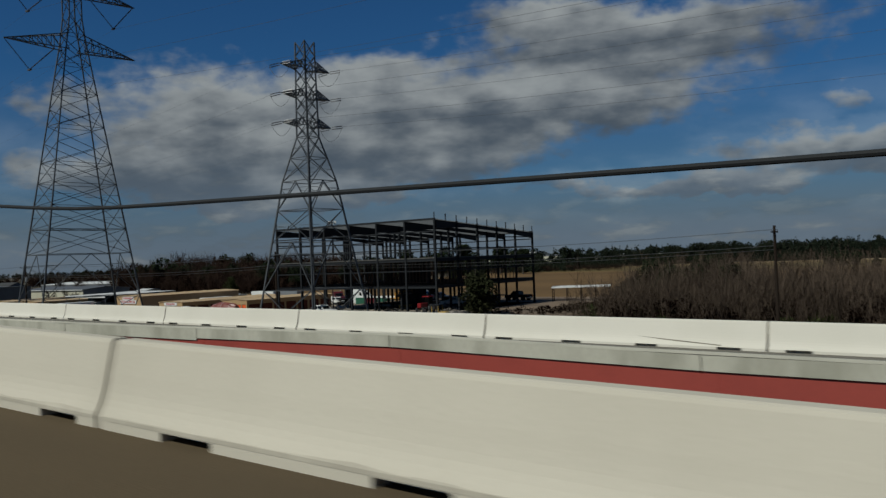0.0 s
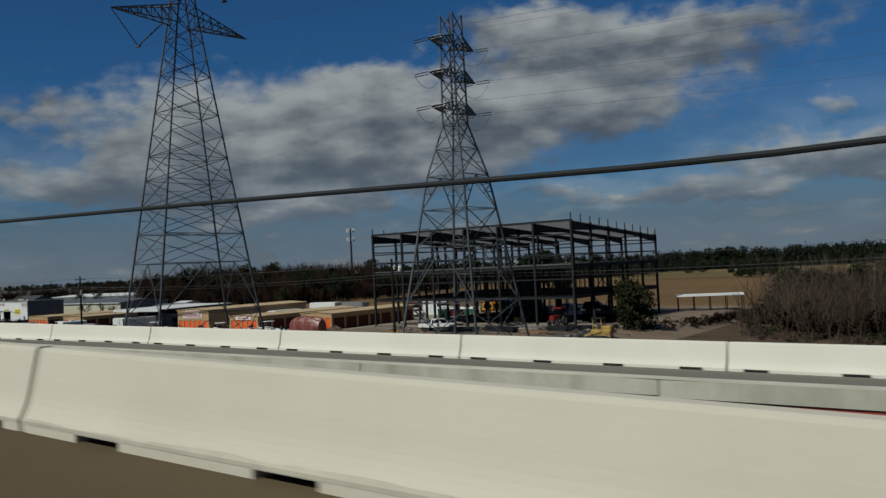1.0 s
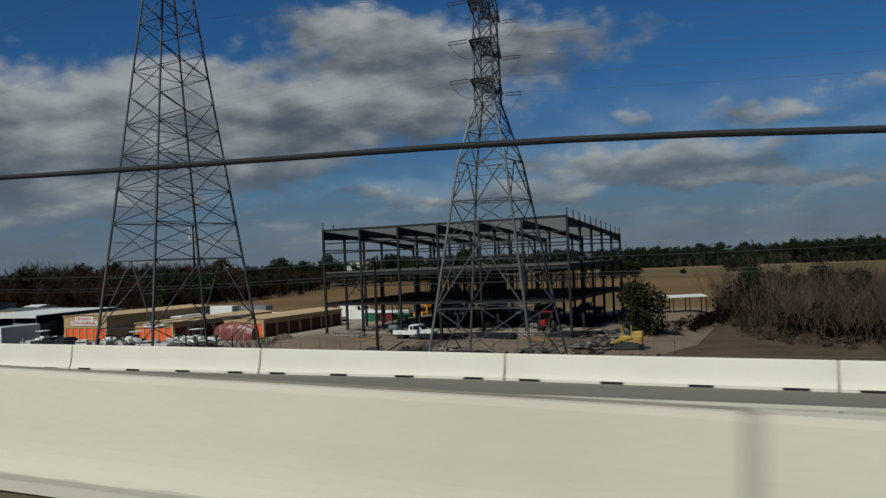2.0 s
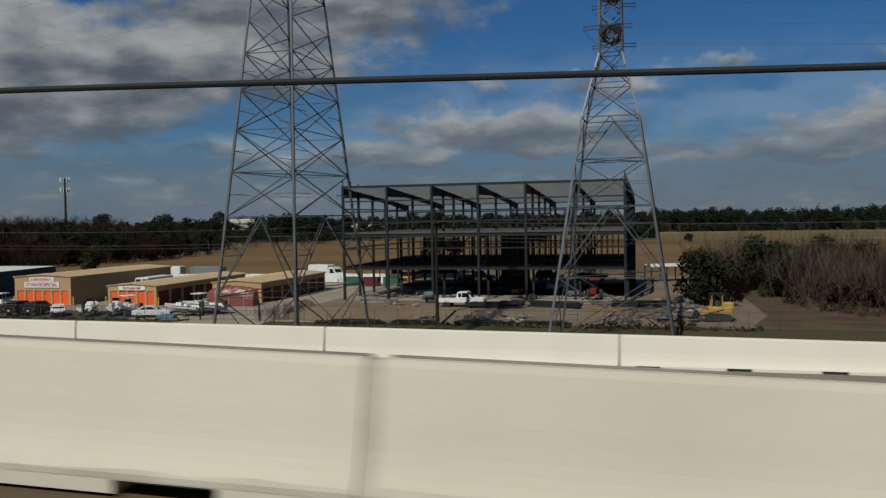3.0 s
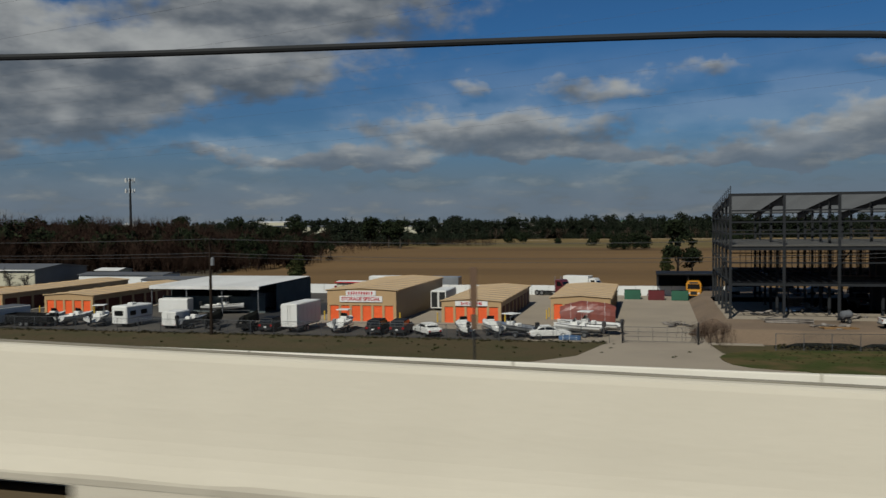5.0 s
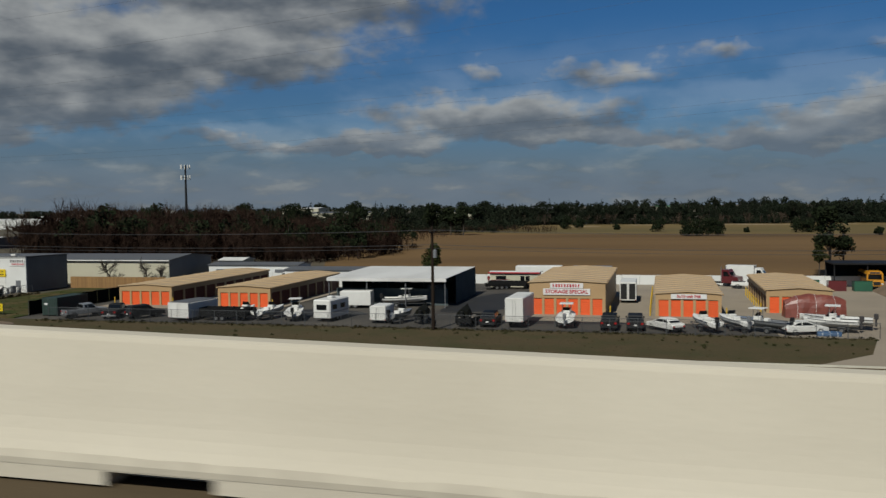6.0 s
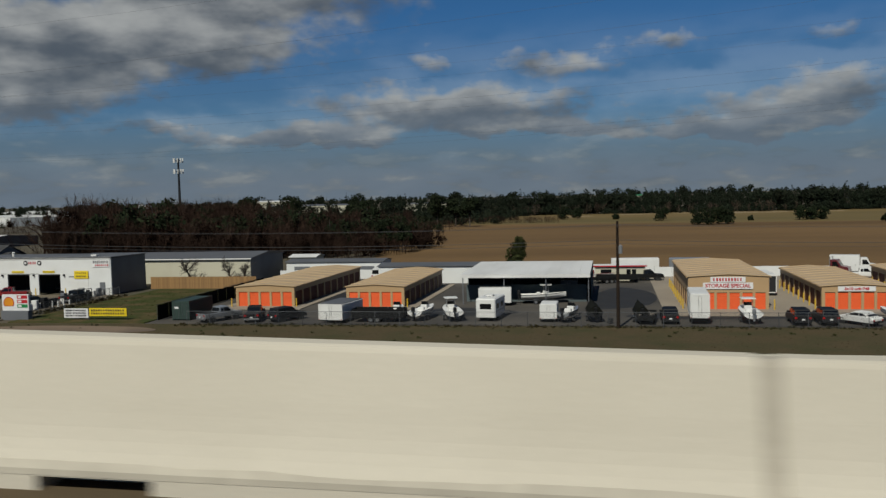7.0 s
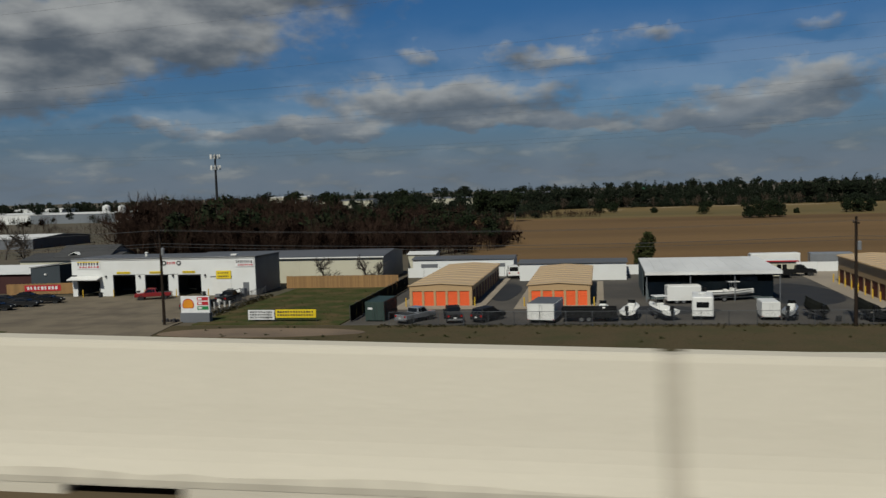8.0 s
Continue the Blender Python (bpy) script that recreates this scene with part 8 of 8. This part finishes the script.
for n, (x, y, k) in enumerate(((-292.6, 125.6, 4), (-285.9, 125.8, 5), (-280.2, 125.7, 3), (-274.3, 125.8, 4), (-269.2, 125.4, 5), (-184.6, 98.4, 3), (-149.6, 98.0, 3), (-210.2, 99.0, 4))):
    tyre_stack(x, y, k, 400 + n)


def brown_fence():
    f = thing("board_fence", "brown board fence with a red and white banner", "fence", (-313, 129.4, .1), 9)
    board = Shape().box(0, .24, -.015, .015, 0, 1.9).mesh("board")
    for k in range(58):
        part("board", board, CEDAR, f, at=(k * .25, 0, .02 * (k % 3)))
    part("banner_cloth", Shape().rbox(3.2, 9.6, -.06, -.03, .6, 1.65, .01), SIGN_RED, f, "red banner with white unreadable writing")
    bars(SIGN_WHITE, f, 3.6, 9.2, -.062, .85, 1.4, 9, 15)


brown_fence()
box_trailer(-180.2, 157.6, 2, 8.4, 2.4, 2.9, "white travel trailer behind the yard wall", WHITE, name="travel_trailer")
box_trailer(-170.6, 158.2, -3, 7.0, 2.4, 2.8, "pale travel trailer behind the yard wall", SILVER, name="travel_trailer")
vehicle("black_pickup", BLACK, "black pickup parked at the back of the yard", (-178.6, 146.6, .08), 5, "pickup")
flat_trailer(-184.6, 143.0, 20, 5.5, 2.0, 1.0, "black flat trailer at the back of the yard", BLACK)
boat(-184.0, 147.6, 12, 6.6, "white boat with a red stripe at the back", WHITE, RED)
flat_trailer(-180.4, 99.6, 84, 5.0, 1.9, 1.1, "black utility trailer loaded with scrap", BLACK)
debris_heap(-180.4, 99.8, .85, 1.0, 16, "dark scrap loaded on a trailer", 501)
boat(-186.6, 101.2, 98, 5.0, "small dark boat under a black cover", CHARCOAL, BLACK, cover=DARK_SCREEN, console=False)
boat(-210.6, 101.2, 84, 4.6, "small white jet boat on a trailer", WHITE, CHARCOAL)
boat(-150.6, 100.6, 120, 5.2, "white and grey runabout on a trailer", WHITE, SILVER)


def scissor_lift(x, y, turn, h, mat, label):
    t = thing("scissor_lift", label, "lift", (x, y, 1.13), turn, "site machines")
    part("chassis", Shape().rbox(-1.2, 1.2, -.55, .55, .25, .75, .06), mat, t)
    for sx in (-.85, .85):
        for sy in (-.5, .5):
            wheel_parts(t, sx, sy, .27, .2)
    n = 4
    for k in range(n):
        z0, z1 = .78 + k * (h - .78) / n, .78 + (k + 1) * (h - .78) / n
        for sy in (-.42, .42):
            part("scissor_arm", Shape().beam((-1, sy, z0), (1, sy, z1), .07, .1), CHARCOAL, t)
            part("scissor_arm", Shape().beam((1, sy * .8, z0), (-1, sy * .8, z1), .07, .1), CHARCOAL, t)
    part("platform", Shape().rbox(-1.2, 1.2, -.55, .55, h, h + .12, .02), GREY_WALL, t)
    for sy in (-.53, .53):
        for z in (h + .6, h + 1.1):
            part("guard_rail", Shape().tube((-1.18, sy, z), (1.18, sy, z), .025, .025, 6), mat, t)
        for sx in (-1.16, 0, 1.16):
            part("guard_post", Shape().tube((sx, sy, h + .1), (sx, sy, h + 1.1), .025, .025, 6), mat, t)


scissor_lift(-114.6, 119.5, 20, 1.9, BLUE, "blue scissor lift inside the steel frame")
scissor_lift(-101.4, 121.8, 80, 2.6, MACHINE_YELLOW, "yellow scissor lift inside the steel frame")
scissor_lift(-93.0, 118.6, 10, 1.6, GREY_WALL, "grey scissor lift inside the steel frame")
for n, (x, y, k, label) in enumerate(((-119.0, 116.5, 14, "building rubbish on the ground slab"), (-108.8, 114.8, 14, "scrap boards on the ground slab"), (-98.8, 115.6, 16, "scrap heap inside the steel frame"),
                                      (-94.6, 124.4, 18, "stack of offcuts inside the steel frame"), (-111.0, 124.0, 16, "offcuts beside the stair core"), (-89.4, 119.4, 12, "scrap beside the end columns"))):
    debris_heap(x, y, 1.14, 1.4, k, label, 520 + n)
vehicle("dark_suv", CHARCOAL, "dark car parked behind the steel frame", (-100.2, 146.0, 1.14), 8)
vehicle("white_sedan", WHITE, "white car parked behind the steel frame", (-106.4, 147.2, 1.14), 5)
vehicle("black_pickup", BLACK, "black pickup parked behind the steel frame", (-93.6, 147.0, 1.14), 174, "pickup")


def mortar_mixer(x, y, turn):
    t = thing("mortar_mixer", "small weathered towable mortar mixer on site", "mixer", (x, y, 1.12), turn)
    part("drum", Shape().loft([[(u * 1.1, r * math.cos(a), 1.0 + r * math.sin(a)) for a in (2 * math.pi * k / 14 for k in range(14))] for u, r in ((-.6, .2), (-.5, .45), (.4, .5), (.6, .32))]), GREY_WALL, t)
    part("frame", Shape().beam((-.9, -.35, .5), (.9, -.35, .5), .08).beam((-.9, .35, .5), (.9, .35, .5), .08).beam((.9, 0, .5), (1.9, 0, .45), .08), CHARCOAL, t)
    for sy in (-.5, .5):
        wheel_parts(t, 0, sy, .3, .16)


mortar_mixer(-110.6, 108.6, 30)
